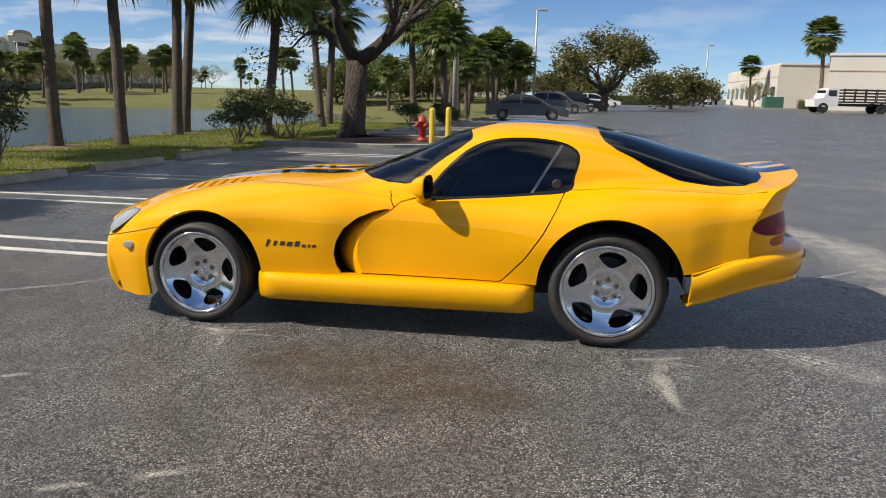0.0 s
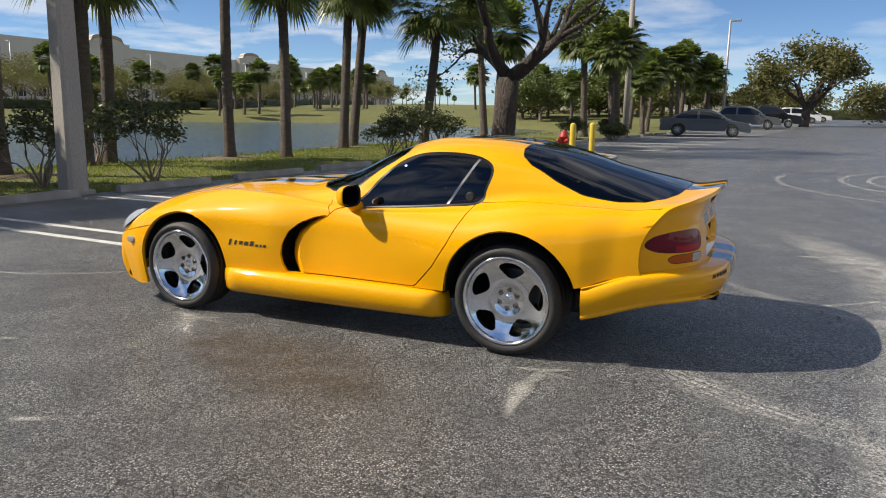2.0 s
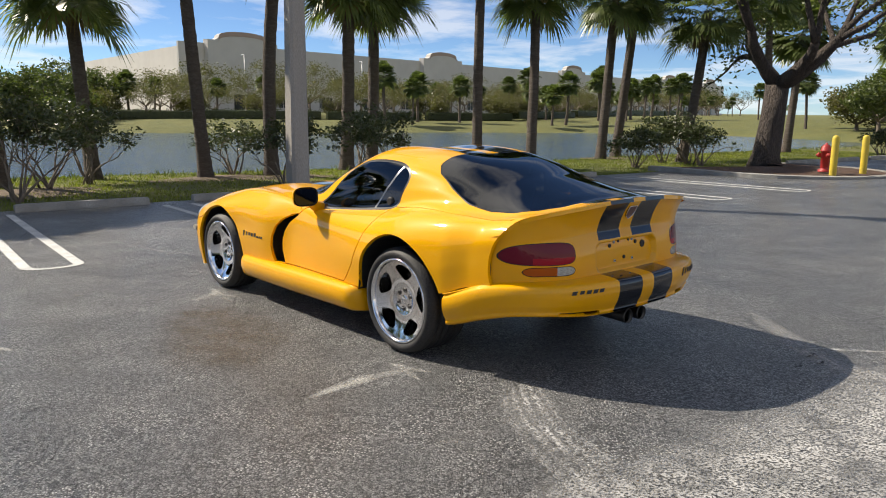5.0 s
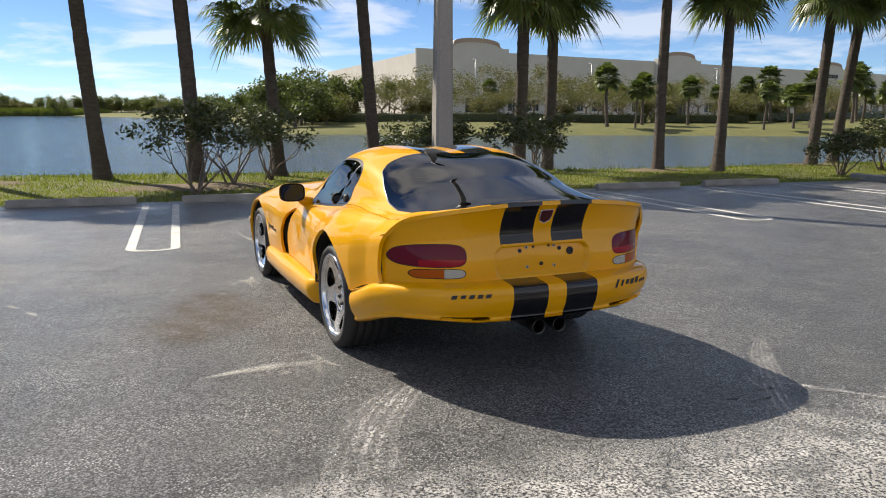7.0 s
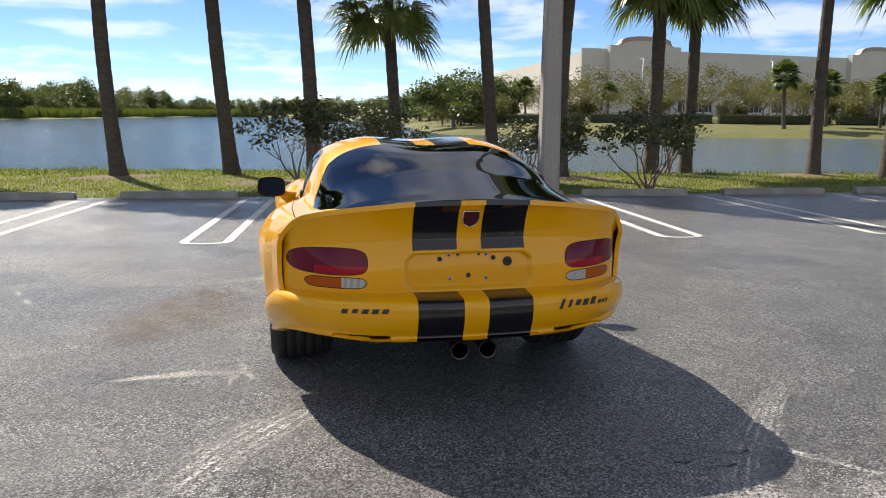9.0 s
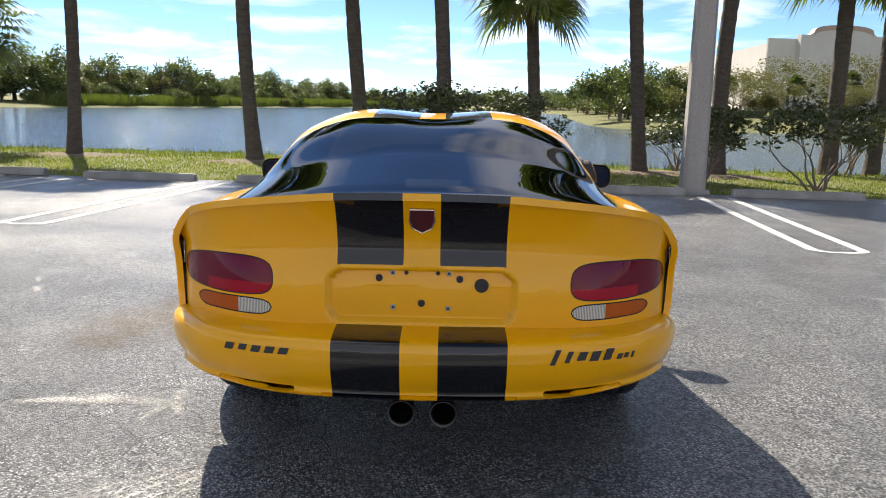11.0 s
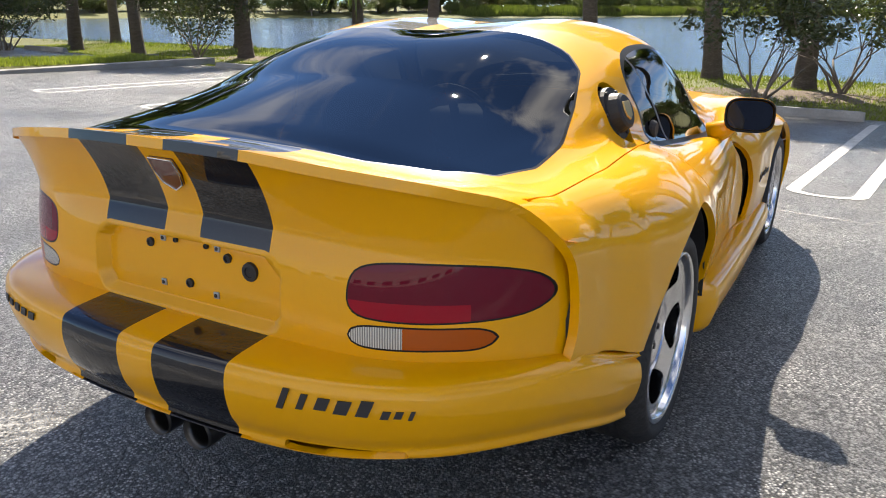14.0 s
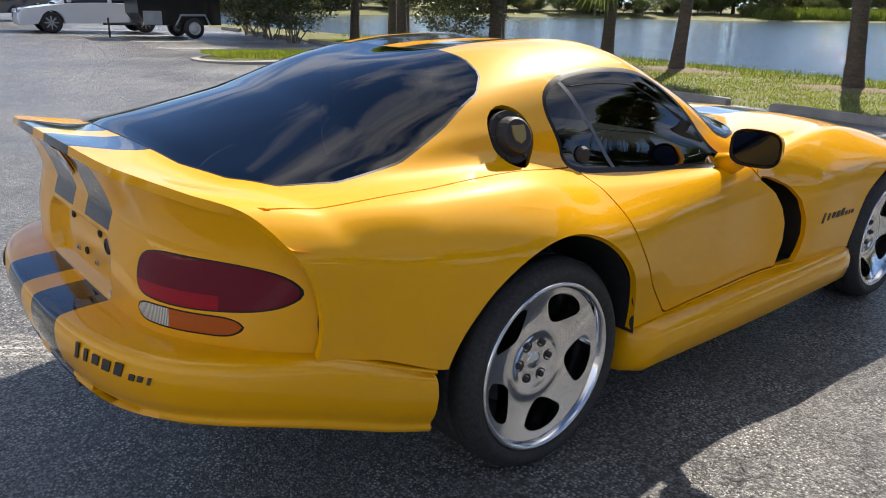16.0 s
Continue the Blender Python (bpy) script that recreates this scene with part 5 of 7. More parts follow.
shell("body_shell", (0, 5), [YELLOW, STRIPE], car, 0.022, "yellow bodywork with two wide black stripes")
split_off(body, (4,), 0.0)
shell("rear_window", (2,), CAR_GLASS, car, 0.004, "large dark tinted hatch glass")
shell("windscreen", (3,), CLEAR_GLASS, car, 0.004, "raked windscreen")
shell("window_seal", (6,), SEAL, car, 0.012, "black rubber window seal")


def half_of(bm, wanted, sign, depth):
    """One side of the car only."""
    tmp = bm.copy()
    lay = tmp.faces.layers.int["region"]
    bmesh.ops.delete(tmp, geom=[f for f in tmp.faces if f[lay] not in wanted or f.calc_center_median().y * sign < 0], context="FACES")
    tmp.normal_update()
    out = split_off(tmp, wanted, depth)
    tmp.free()
    return out


for sign in (-1, 1):
    door = part("door", half_of(body, (4,), sign, 0.02), YELLOW, car, "yellow door with no handle")
    part("side_window", half_of(body, (1,), sign, 0.004), CAR_GLASS, door, "dark tinted side glass")
    part("window_bar", half_of(body, (7,), sign, 0.004), WINDOW_CHROME, door, "thin metal window divider")
    bm = bmesh.new()
    lathe(bm, [(0.001, 0.014), (0.022, 0.014), (0.028, 0.006), (0.03, -0.004)], 16, "y")
    part("door_release", bm, DARK_PLASTIC, door, "black round door release", at=pose(0.925, sign * 0.704, 0.895, 0, 0, 0 if sign > 0 else 180))
    # air outlet behind the front wheel: hollow from the door's edge in behind the wing
    bm = bmesh.new()
    inner = VENT[:6]
    outer = VENT[6:][::-1]
    sa, so = np.linspace(0, 1, len(inner)), np.linspace(0, 1, len(outer))
    rows = []
    for t in np.linspace(0, 1, 18):
        xi, zi = np.interp(t, sa, [p[0] for p in inner]), np.interp(t, sa, [p[1] for p in inner])
        xo, zo = np.interp(t, so, [p[0] for p in outer]), np.interp(t, so, [p[1] for p in outer])
        row = []
        for k in range(9):
            f = k / 8
            x, z = xi + (xo - 0.05 - xi) * f, zi + (zo - zi) * f
            y = float(LINE_Y[2](xi)) - 0.004 - 0.20 * (1 - math.cos(f * math.pi / 2)) * (0.45 + 0.55 * math.sin(min(1, (1 - t) * 3) * math.pi / 2)) - 0.03 * t
            row.append(bm.verts.new((x, sign * y, z)))
        rows.append(row)
    for a, b in zip(rows, rows[1:]):
        for k in range(8):
            bm.faces.new((a[k], a[k + 1], b[k + 1], b[k]) if sign < 0 else (a[k], b[k], b[k + 1], a[k + 1]))
    for fc in bm.faces:
        if abs(fc.calc_center_median().y) < 0.668:
            fc.material_index = 1
    part("air_outlet", bm, [YELLOW, DARK_PLASTIC], car, "deep scooped air outlet behind the wheel", smooth=True)

# ---- nose below the bonnet ----
sN = np.array([STATION[0]])
PN = section_points(sN, 64)[:, 0, :]
bm = bmesh.new()
edge = [(p[0], -p[1], p[2]) for p in PN[3:]] + [(p[0], p[1], p[2]) for p in PN[3:-1][::-1]]
rows = []
for k in range(12):
    f = k / 11
    row = []
    for x, y, z in edge:
        zz = z + (min(0.15, z) - z) * f
        row.append(bm.verts.new((x - 0.03 * math.sin(f * math.pi * 0.8) + 0.06 * f * f, y * (1 - 0.02 * f * f), zz)))
    rows.append(row)
for a, b in zip(rows, rows[1:]):
    for k in range(len(a) - 1):
        bm.faces.new((a[k], b[k], b[k + 1], a[k + 1]))
part("front_bumper", bm, YELLOW, car, "yellow nose panel", smooth=True)
for sign in (-1, 1):
    bm = bmesh.new()
    lathe(bm, [(0.001, 0.012), (0.03, 0.01), (0.04, 0.0), (0.041, -0.01)], 16, "y")
    part("side_marker", bm, LAMP_CLEAR, car, "small clear side lamp", at=pose(-1.665, sign * 0.872, 0.475, 0, 0, 0 if sign > 0 else 180) @ Matrix.Diagonal((1.0, 1, 0.65, 1)))
    bm = bmesh.new()
    lathe(bm, [(0.001, 0.05), (0.06, 0.045), (0.11, 0.02), (0.13, -0.01)], 20, "z")
    part("headlamp", bm, HEADLAMP, car, "faired clear headlamp", smooth=True, at=pose(-1.79, sign * 0.70, 0.603, sign * -24, -30, sign * 12) @ Matrix.Diagonal((1.0, 0.75, 0.8, 1)))

# ---- sills ----
for sign in (-1, 1):
    bm = bmesh.new()
    rows = []
    for t in np.linspace(0, 1, 26):
        x = -0.835 + 1.655 * t
        w = 0.012 * math.sin(t * math.pi) + 0.035 * t
        cap = min(1, min(t, 1 - t) * 22 + 0.6)
        prof = [(0.78, 0.345), (0.865, 0.343), (0.885 + w, 0.335), (0.900 + w, 0.30), (0.900 + w, 0.26), (0.885 + w, 0.205), (0.86 + w, 0.178), (0.80, 0.17), (0.70, 0.17)]
        rows.append([bm.verts.new((x, sign * (0.78 + (y - 0.78) * cap), 0.255 + (z - 0.255) * (0.9 + 0.1 * cap) + 0.0 * t)) for y, z in prof])
    for a, b in zip(rows, rows[1:]):
        for k in range(len(a) - 1):
            bm.faces.new((a[k], a[k + 1], b[k + 1], b[k]) if sign > 0 else (a[k], b[k], b[k + 1], a[k + 1]))
    bm.faces.new(rows[0] if sign < 0 else rows[0][::-1])
    bm.faces.new(rows[-1][::-1] if sign < 0 else rows[-1])
    part("sill", bm, YELLOW, car, "yellow rocker panel", smooth=True)

# ---- tail panel between the ducktail's edge and the bumper ----
PT = section_points(np.array([STATION[-1]]), 64)[:, 0, :]
lip = PT[22:]
lip_z = spline(lip[::-1, 1][::4], lip[::-1, 2][::4])
lip_x = spline(lip[::-1, 1][::4], lip[::-1, 0][::4])
LIP_Y = float(lip[0, 1])
tail_plan = spline((0, .3, .47, .60, .73, .79, .822, .845), (2.245, 2.243, 2.232, 2.19, 2.095, 2.02, 1.955, 1.89))


def tail_point(y, f):
    """f runs from the bumper's ledge (0) up to the ducktail's edge (1)."""
    a = min(abs(y), LIP_Y)
    zt, z0 = float(lip_z(a)), 0.525
    crease = min(0.80 - 0.05 * (a / 0.845) ** 3, zt - 0.03)
    base = float(tail_plan(min(abs(y), 0.845)))
    dip = base - 0.032 * (1 - (a / 0.845) ** 4)
    if f < 0.55:
        z = z0 + (crease - z0) * f / 0.55
        t = min(1.0, (crease - z) / 0.18)
        x = dip + (base - dip) * t * (2 - t)
    else:
        u = (f - 0.55) / 0.45
        z = crease + (zt - crease) * u
        x = dip + (float(lip_x(a)) - dip) * (0.35 * u + 0.65 * u * u)
    return Vector((x, y, z))


tail = bmesh.new()
cols = []
NY, NZ = 150, 40
for i in range(NY + 1):
    y = 0.845 * math.sin((i / NY - 0.5) * math.pi * 0.94) / math.sin(0.47 * math.pi)
    cols.append([tail.verts.new(tail_point(y, j / NZ)) for j in range(NZ + 1)])
for a, b in zip(cols, cols[1:]):
    for j in range(NZ):
        tail.faces.new((a[j], b[j], b[j + 1], a[j + 1]))


def rear_shape(outline, grow=0.0):
    def f(co):
        return poly_distance((abs(co.y), co.z), outline) - grow if co.x > 1.7 else 0.1
    return f


TAIL_LAMP = smooth_outline([(.462, .70), (.475, .742), (.53, .760), (.64, .762), (.735, .754), (.787, .735), (.808, .700), (.795, .671), (.75, .655), (.64, .648), (.52, .650), (.472, .664)], 4)
SIGNAL = smooth_outline([(.466, .61), (.482, .627), (.53, .633), (.64, .633), (.705, .631), (.732, .613), (.705, .592), (.64, .590), (.53, .588), (.482, .593)], 4)
PLATE = [(.0, .575), (.25, .575), (.275, .585), (.285, .61), (.285, .70), (.275, .724), (.25, .734), (0, .734), (-.1, .734), (-.1, .575)]
carve(tail, rear_shape(TAIL_LAMP, 0.004), region=6)
carve(tail, rear_shape(TAIL_LAMP), region=1)
carve(tail, lambda co: max(abs(co.y) - 0.69, co.z - 0.684), region=11, only=(1,))
carve(tail, rear_shape(SIGNAL, 0.004), region=6)
carve(tail, rear_shape(SIGNAL), region=2)
carve(tail, lambda co: abs(co.y) - 0.575, region=3, only=(2,))
carve(tail, rear_shape(PLATE, 0.016), region=8)
carve(tail, rear_shape(PLATE, -0.006), region=10)
carve(tail, lambda co: max(abs(abs(co.y) - 0.158) - 0.102, 0.742 - co.z), region=5, only=(0,))
LIPLINE = lambda co: co.z - (float(lip_z(min(abs(co.y), LIP_Y))) - 0.018) if co.z > 0.8 else -0.1
carve_strip(tail, LIPLINE, 0.0035, 9, (0, 5))
tlay = tail.faces.layers.int["region"]
tail.normal_update()
# the plate's recess is pressed in
pressed = {v for f in tail.faces if f[tlay] == 10 for v in f.verts}
for v in pressed:
    v.co.x -= 0.030
tail.normal_update()
for f in tail.faces:
    if f[tlay] in (8, 10):
        f[tlay] = 0
bm = split_off(tail, (0, 5), 0.0)
part("tail_panel", bm, [YELLOW, STRIPE], car, "concave yellow tail panel with a pressed plate recess")


part("lip_seam", split_off(tail, (9,), 0.0), SEAL, car, "thin black seam under the ducktail's edge")


def proud(bm, d):
    for v in bm.verts:
        v.co += v.normal * d
    return bm


# black grille that fills the gap between the tail panel and each wing
for sign in (-1, 1):
    bm = bmesh.new()
    bow = [Vector((1.944, sign * (0.838 - 0.026 * (k / 8) ** 1.6), 0.685 - 0.150 * k / 8)) for k in range(9)]
    out, across = Vector((0.95, 0.312 * sign, 0)), Vector((-0.312 * sign, 0.95, 0))
    rows = [[bm.verts.new(c + across * a * (0.5 if k in (0, 8) else 1.0) + out * o) for a, o in ((-0.009, -0.05), (-0.009, 0.004), (0.009, 0.004), (0.009, -0.05))] for k, c in enumerate(bow)]
    for a, b in zip(rows, rows[1:]):
        for j in range(4):
            bm.faces.new((a[j], a[(j + 1) % 4], b[(j + 1) % 4], b[j]))
    bm.faces.new(rows[0])
    bm.faces.new(rows[-1][::-1])
    bmesh.ops.recalc_face_normals(bm, faces=bm.faces)
    part("side_grille", bm, DARK_PLASTIC, car, "narrow black grille beside the tail panel")

for sign in (-1, 1):
    part("lamp_seal", half_of(tail, (6,), sign, 0.01), SEAL, car)
    lamp = part("tail_lamp", proud(half_of(tail, (1,), sign, 0.0), 0.004), LAMP_RED, car, "long dark red tail lamp")
    part("brake_lens", proud(half_of(tail, (11,), sign, 0.0), 0.005), LAMP_BRIGHT, lamp, "brighter red brake lens")
    sig = part("turn_signal", proud(half_of(tail, (2,), sign, 0.0), 0.003), LAMP_AMBER, car, "amber turn signal lens")
    part("reversing_lens", proud(half_of(tail, (3,), sign, 0.0), 0.003), LAMP_RIBBED, car, "clear ribbed reversing lens")
def recess_x(y, z):
    """The depth of the plate recess at a height."""
    crease = 0.80 - 0.05 * (abs(y) / 0.845) ** 3
    return tail_point(y, 0.55 * (z - 0.525) / (crease - 0.525)).x - 0.030


# holes and lock of the missing number plate
for y, z, r, m in ((-.132, .705, .0105, DARK_PLASTIC), (.118, .705, .0105, DARK_PLASTIC), (.0, .628, .0105, DARK_PLASTIC), (.186, .686, .021, DARK_PLASTIC), (-.048, .722, .006, DARK_PLASTIC), (.05, .722, .006, DARK_PLASTIC)):
    bm = bmesh.new()
    lathe(bm, [(0.0005, 0.003), (r * 0.55, 0.003), (r * 0.6, 0.006), (r, 0.005), (r * 1.08, -0.002)], 16, "x")
    part("lock" if r > .02 else "grommet", bm, m, car, at=pose(recess_x(y, z) + 0.001, y, z))
for y, z in ((-.09, .722), (.085, .722), (-.088, .615), (.083, .613)):
    bm = bmesh.new()
    box(bm, 0, 0, 0, 0.006, 0.016, 0.016, 0.002)
    nut = part("clip_nut", bm, METAL_GREY, car, at=pose(recess_x(y, z) + 0.002, y, z))
    bm = bmesh.new()
    lathe(bm, [(0.0004, 0.0045), (0.0042, 0.0045), (0.005, 0.002)], 12, "x")
    part("nut_hole", bm, DARK_PLASTIC, nut)
# shield badge
bm = bmesh.new()
sh = [(-.036, .04), (.036, .04), (.038, .0), (.03, -.028), (0, -.046), (-.03, -.028), (-.038, 0)]
f0, f1 = [bm.verts.new((0.004, y, z)) for y, z in sh], [bm.verts.new((-0.012, y * 1.06, z * 1.06)) for y, z in sh]
bm.faces.new(f0)
for i in range(7):
    bm.faces.new((f0[(i + 1) % 7], f0[i], f1[i], f1[(i + 1) % 7]))
b_up = (tail_point(0, 0.86) - tail_point(0, 0.72)).normalized()
b_out = Vector((0, 1, 0)).cross(b_up).normalized()
tilt = Matrix.Translation(tail_point(0, 0.79) + b_out * 0.003) @ Matrix((b_out, Vector((0, 1, 0)), b_up)).transposed().to_4x4()
badge = part("badge", bm, BADGE_RED, car, "dark red shield badge", at=tilt)
bm = bmesh.new()
tube(bm, [(0.004, y, z) for y, z in sh + sh[:1]], [0.0028] * 8, 6)
part("badge_rim", bm, CHROME, badge)

# ---- rear bumper: a section carried round the tail ----
bx = spline((0, .12, .3, .5, .68, .82, .92, 1.0), (2.392, 2.386, 2.355, 2.27, 2.105, 1.945, 1.80, 1.665))
by = spline((0, .12, .3, .5, .68, .82, .92, 1.0), (0, .2, .45, .665, .812, .876, .910, .925))
btop = spline((0, .3, .5, .68, .82, 1.0), (.553, .556, .556, .552, .535, .445))
bbot = spline((0, .3, .5, .68, .82, 1.0), (.350, .356, .372, .366, .335, .256))
bumper = bmesh.new()
rows = []
NB = 120
for i in range(NB + 1):
    q = 2 * i / NB - 1
    a = abs(q)
    x, y = float(bx(a)), float(by(a)) * (1 if q >= 0 else -1)
    e = 0.004
    tx, ty = float(bx(min(1, a + e)) - bx(max(0, a - e))), float(by(min(1, a + e)) - by(max(0, a - e)))
    n = Vector((ty, -tx, 0)).normalized()
    n = Vector((n.x, n.y * (1 if q >= 0 else -1), 0))
    zt, zb = float(btop(a)), float(bbot(a))
    h = zt - zb
    led = 0.15 * max(0.0, 1 - a * 1.02) ** 0.5 + 0.012
    prof = [(-led - 0.03, zt + 0.012), (-led * 0.5, zt + 0.004), (-0.022, zt - 0.004), (-0.006, zt - 0.018), (0.0, zt - 0.05), (-0.003, zt - h * 0.42), (-0.014, zt - h * 0.62), (-0.030, zt - h * 0.76), (-0.034, zt - h * 0.82), (-0.032, zt - h * 0.9), (-0.052, zt - h * 0.97), (-0.105, zb), (-0.22, zb + 0.012)]
    row = []
    cv = [Vector((x + n.x * o, y + n.y * o, z)) for o, z in prof]
    for k in range(len(cv) - 1):
        for t in (0, 1 / 3, 2 / 3):
            p0, p1, p2, p3 = cv[max(k - 1, 0)], cv[k], cv[k + 1], cv[min(k + 2, len(cv) - 1)]
            row.append(bumper.verts.new(0.5 * (2 * p1 + (p2 - p0) * t + (2 * p0 - 5 * p1 + 4 * p2 - p3) * t * t + (3 * p1 - p0 - 3 * p2 + p3) * t**3)))
    row.append(bumper.verts.new(cv[-1]))
    rows.append(row)
for a, b in zip(rows, rows[1:]):
    for k in range(len(a) - 1):
        bumper.faces.new((a[k], a[k + 1], b[k + 1], b[k]))
SLOT = lambda co: max(abs(abs(co.y) - 0.50) - 0.125, abs(co.z - 0.388 + (abs(co.y) - 0.5) * -0.03) - 0.010) if co.x > 2.0 else 0.1
carve(bumper, SLOT, region=9)
SLOT2 = lambda co: max(abs(co.y) - 0.30, abs(co.z - 0.374) - 0.006) if co.x > 2.2 else 0.1
carve(bumper, SLOT2, region=9, only=(0,))
carve(bumper, lambda co: abs(abs(co.y) - 0.158) - 0.102, region=5, only=(0,))
bumper.normal_update()
rb = part("rear_bumper", split_off(bumper, (0, 5), 0.016), [YELLOW, STRIPE], car, "yellow rear bumper with black stripes")
bm = bmesh.new()
box(bm, 2.14, 0, 0.42, 0.2, 1.1, 0.1)
part("bumper_beam", bm, DARK_PLASTIC, rb)


# ---- lettering on the car, drawn as plain slanted strokes ----
def strokes(m, w, h, kind):
    """One plain slanted bar of a letter's size."""
    bm = bmesh.new()
    box(bm, 0, 0, h * (0.0, 0.06, 0.02)[kind], w * (0.78, 0.70, 0.40)[kind], 0.003, h * (0.9, 0.8, 1.0)[kind])
    for v in bm.verts:
        v.co.x += v.co.z * 0.4
    part("letter_bar", bm, SIGN_BLACK, car, at=m)


def bumper_pose(y, z, lift=0.003):
    """A pose on the bumper's face, x along it, z up."""
    qs = np.linspace(0, 1, 200)
    a = float(np.interp(abs(y), by(qs), qs))
    t = Vector((float(bx(a + .005) - bx(a - .005)), float(by(a + .005) - by(a - .005)) * (1 if y >= 0 else -1), 0)).normalized()
    if t.y < 0:
        t = -t
    n = Vector((t.y, -t.x, 0))
    m = Matrix((t, -n, Vector((0, 0, 1)))).transposed().to_4x4()
    return Matrix.Translation(Vector((float(bx(a)), y, z)) + n * (lift - 0.001)) @ m


for k in range(5):
    strokes(bumper_pose(-.572 + 0.043 * k, 0.512), 0.036, 0.022, (0, 1, 0, 0, 0)[k])
for k in range(5):
    strokes(bumper_pose(.402 + 0.041 * k, 0.508), 0.036, (0.046, 0.034, 0.032, 0.032, 0.042)[k], (2, 2, 1, 0, 1)[k])
for k in range(3):
    strokes(bumper_pose(.604 + 0.022 * k, 0.500), 0.021, 0.018, k)
for sign in (-1, 1):
    for k in range(8):
        dx = (-0.14 + 0.046 * k) if k < 5 else (0.085 + 0.032 * (k - 5))
        big = k < 5
        x = -0.62 - sign * dx
        y = sign * (0.42 * float(LINE_Y[1](x)) + 0.58 * float(LINE_Y[2](x)))
        yaw = math.degrees(math.atan2(float(LINE_Y[2](x + .05) - LINE_Y[2](x - .05)), 0.1))
        strokes(pose(x, y + sign * 0.003, 0.522 if big else 0.514, sign * -3, 0, sign * yaw + (0 if sign < 0 else 180)), 0.038 if big else 0.026, (0.044, 0.03, 0.03, 0.03, 0.04, 0.018, 0.018, 0.018)[k], (2, 2, 1, 0, 1, 0, 2, 0)[k])

# ---- mirrors ----
for sign in (-1, 1):
    bm = bmesh.new()
    rows = []
    for k in range(11):
        f = k / 10
        r = math.sin(min(1.0, 0.12 + f) * math.pi / 2) ** 0.6
        x = -0.035 + 0.095 * f
        rows.append([bm.verts.new((x, 0.093 * r * (abs(math.cos(a)) ** 0.62) * math.copysign(1, math.cos(a)), 0.067 * r * (abs(math.sin(a)) ** 0.62) * math.copysign(1, math.sin(a)))) for a in (2 * math.pi * i / 24 for i in range(24))])
    bm.faces.new(rows[0])
    for a, b in zip(rows, rows[1:]):
        for k in range(24):
            bm.faces.new((a[k], b[k], b[(k + 1) % 24], a[(k + 1) % 24]))
    inner = [bm.verts.new(v.co * 1.0 + Vector((-0.012, 0, 0)) - Vector((0, v.co.y * 0.1, v.co.z * 0.14))) for v in rows[-1]]
    for k in range(24):
        bm.faces.new((rows[-1][k], inner[k], inner[(k + 1) % 24], rows[-1][(k + 1) % 24])).material_index = 1
    bmesh.ops.recalc_face_normals(bm, faces=bm.faces)
    mirror = part("mirror", bm, [YELLOW, SEAL], car, "yellow wing mirror", smooth=True, at=pose(0.155, sign * 0.885, 0.882, 0, 0, sign * 6))
    bm = bmesh.new()
    g = [bm.verts.new((0.053, 0.082 * (abs(math.cos(a)) ** 0.62) * math.copysign(1, math.cos(a)), 0.056 * (abs(math.sin(a)) ** 0.62) * math.copysign(1, math.sin(a)))) for a in (2 * math.pi * i / 24 for i in range(24))]
    bm.faces.new(g)
    part("mirror_glass", bm, surface("mirror_silver", (0.02, 0.028, 0.05), (0.02, 0.026, 0.046), 0.03, 1.0, 10, None, 0.0, metal=1.0, rough2=0.03) if sign < 0 else bpy.data.materials["mirror_silver"], mirror)
    bm = bmesh.new()
    tube(bm, [(0.0, -sign * 0.05, -0.035), (0.0, -sign * 0.085, -0.065), (-0.01, -sign * 0.14, -0.09)], [0.03, 0.036, 0.05], 12)
    part("mirror_foot", bm, YELLOW, mirror, smooth=True)

# ---- fuel cap ----
cap = part("fuel_cap", (lambda b: (lathe(b, [(0.082, -0.03), (0.078, -0.012), (0.06, -0.012), (0.052, 0.016), (0.044, 0.022), (0.001, 0.022)], 24, "y"), b)[1])(bmesh.new()), DARK_PLASTIC, car, "black round fuel filler cap", at=pose(1.204, 0.680, 0.974, 22, 0, -4))
bm = bmesh.new()
f0 = [bm.verts.new((y * 0.62, 0.026, z * 0.62)) for y, z in sh]
f1 = [bm.verts.new((y * 0.66, 0.020, z * 0.66)) for y, z in sh]
bm.faces.new(f0)
for i in range(7):
    bm.faces.new((f0[i], f0[(i + 1) % 7], f1[(i + 1) % 7], f1[i]))
part("cap_badge", bm, surface("pale_gold", (0.40, 0.29, 0.10), (0.32, 0.23, 0.08), 0.3, 4.0, 40, None, 0.1, 0.001, metal=0.7), cap)
for k in range(6):
    bm = bmesh.new()
    lathe(bm, [(0.001, 0.004), (0.006, 0.003), (0.007, -0.004)], 8, "y")
    part("cap_bolt", bm, DARK_METAL, cap, at=pose(0.069 * math.cos(k * 1.047), -0.010, 0.069 * math.sin(k * 1.047)))

# ---- wipers, aerial ----
bm = bmesh.new()
tube(bm, [(-.36, .30, .885), (-.24, .05, .945), (-.16, -.2, .965), (-.12, -.40, .95)], [0.008, 0.008, 0.007, 0.006], 6)
part("wiper", bm, DARK_PLASTIC, car, "black windscreen wiper")
bm = bmesh.new()
tube(bm, [(-.36, -.18, .90), (-.30, -.4, .885), (-.18, -.58, .865)], [0.009, 0.008, 0.006], 6)
part("wiper", bm, DARK_PLASTIC, car, "black windscreen wiper")
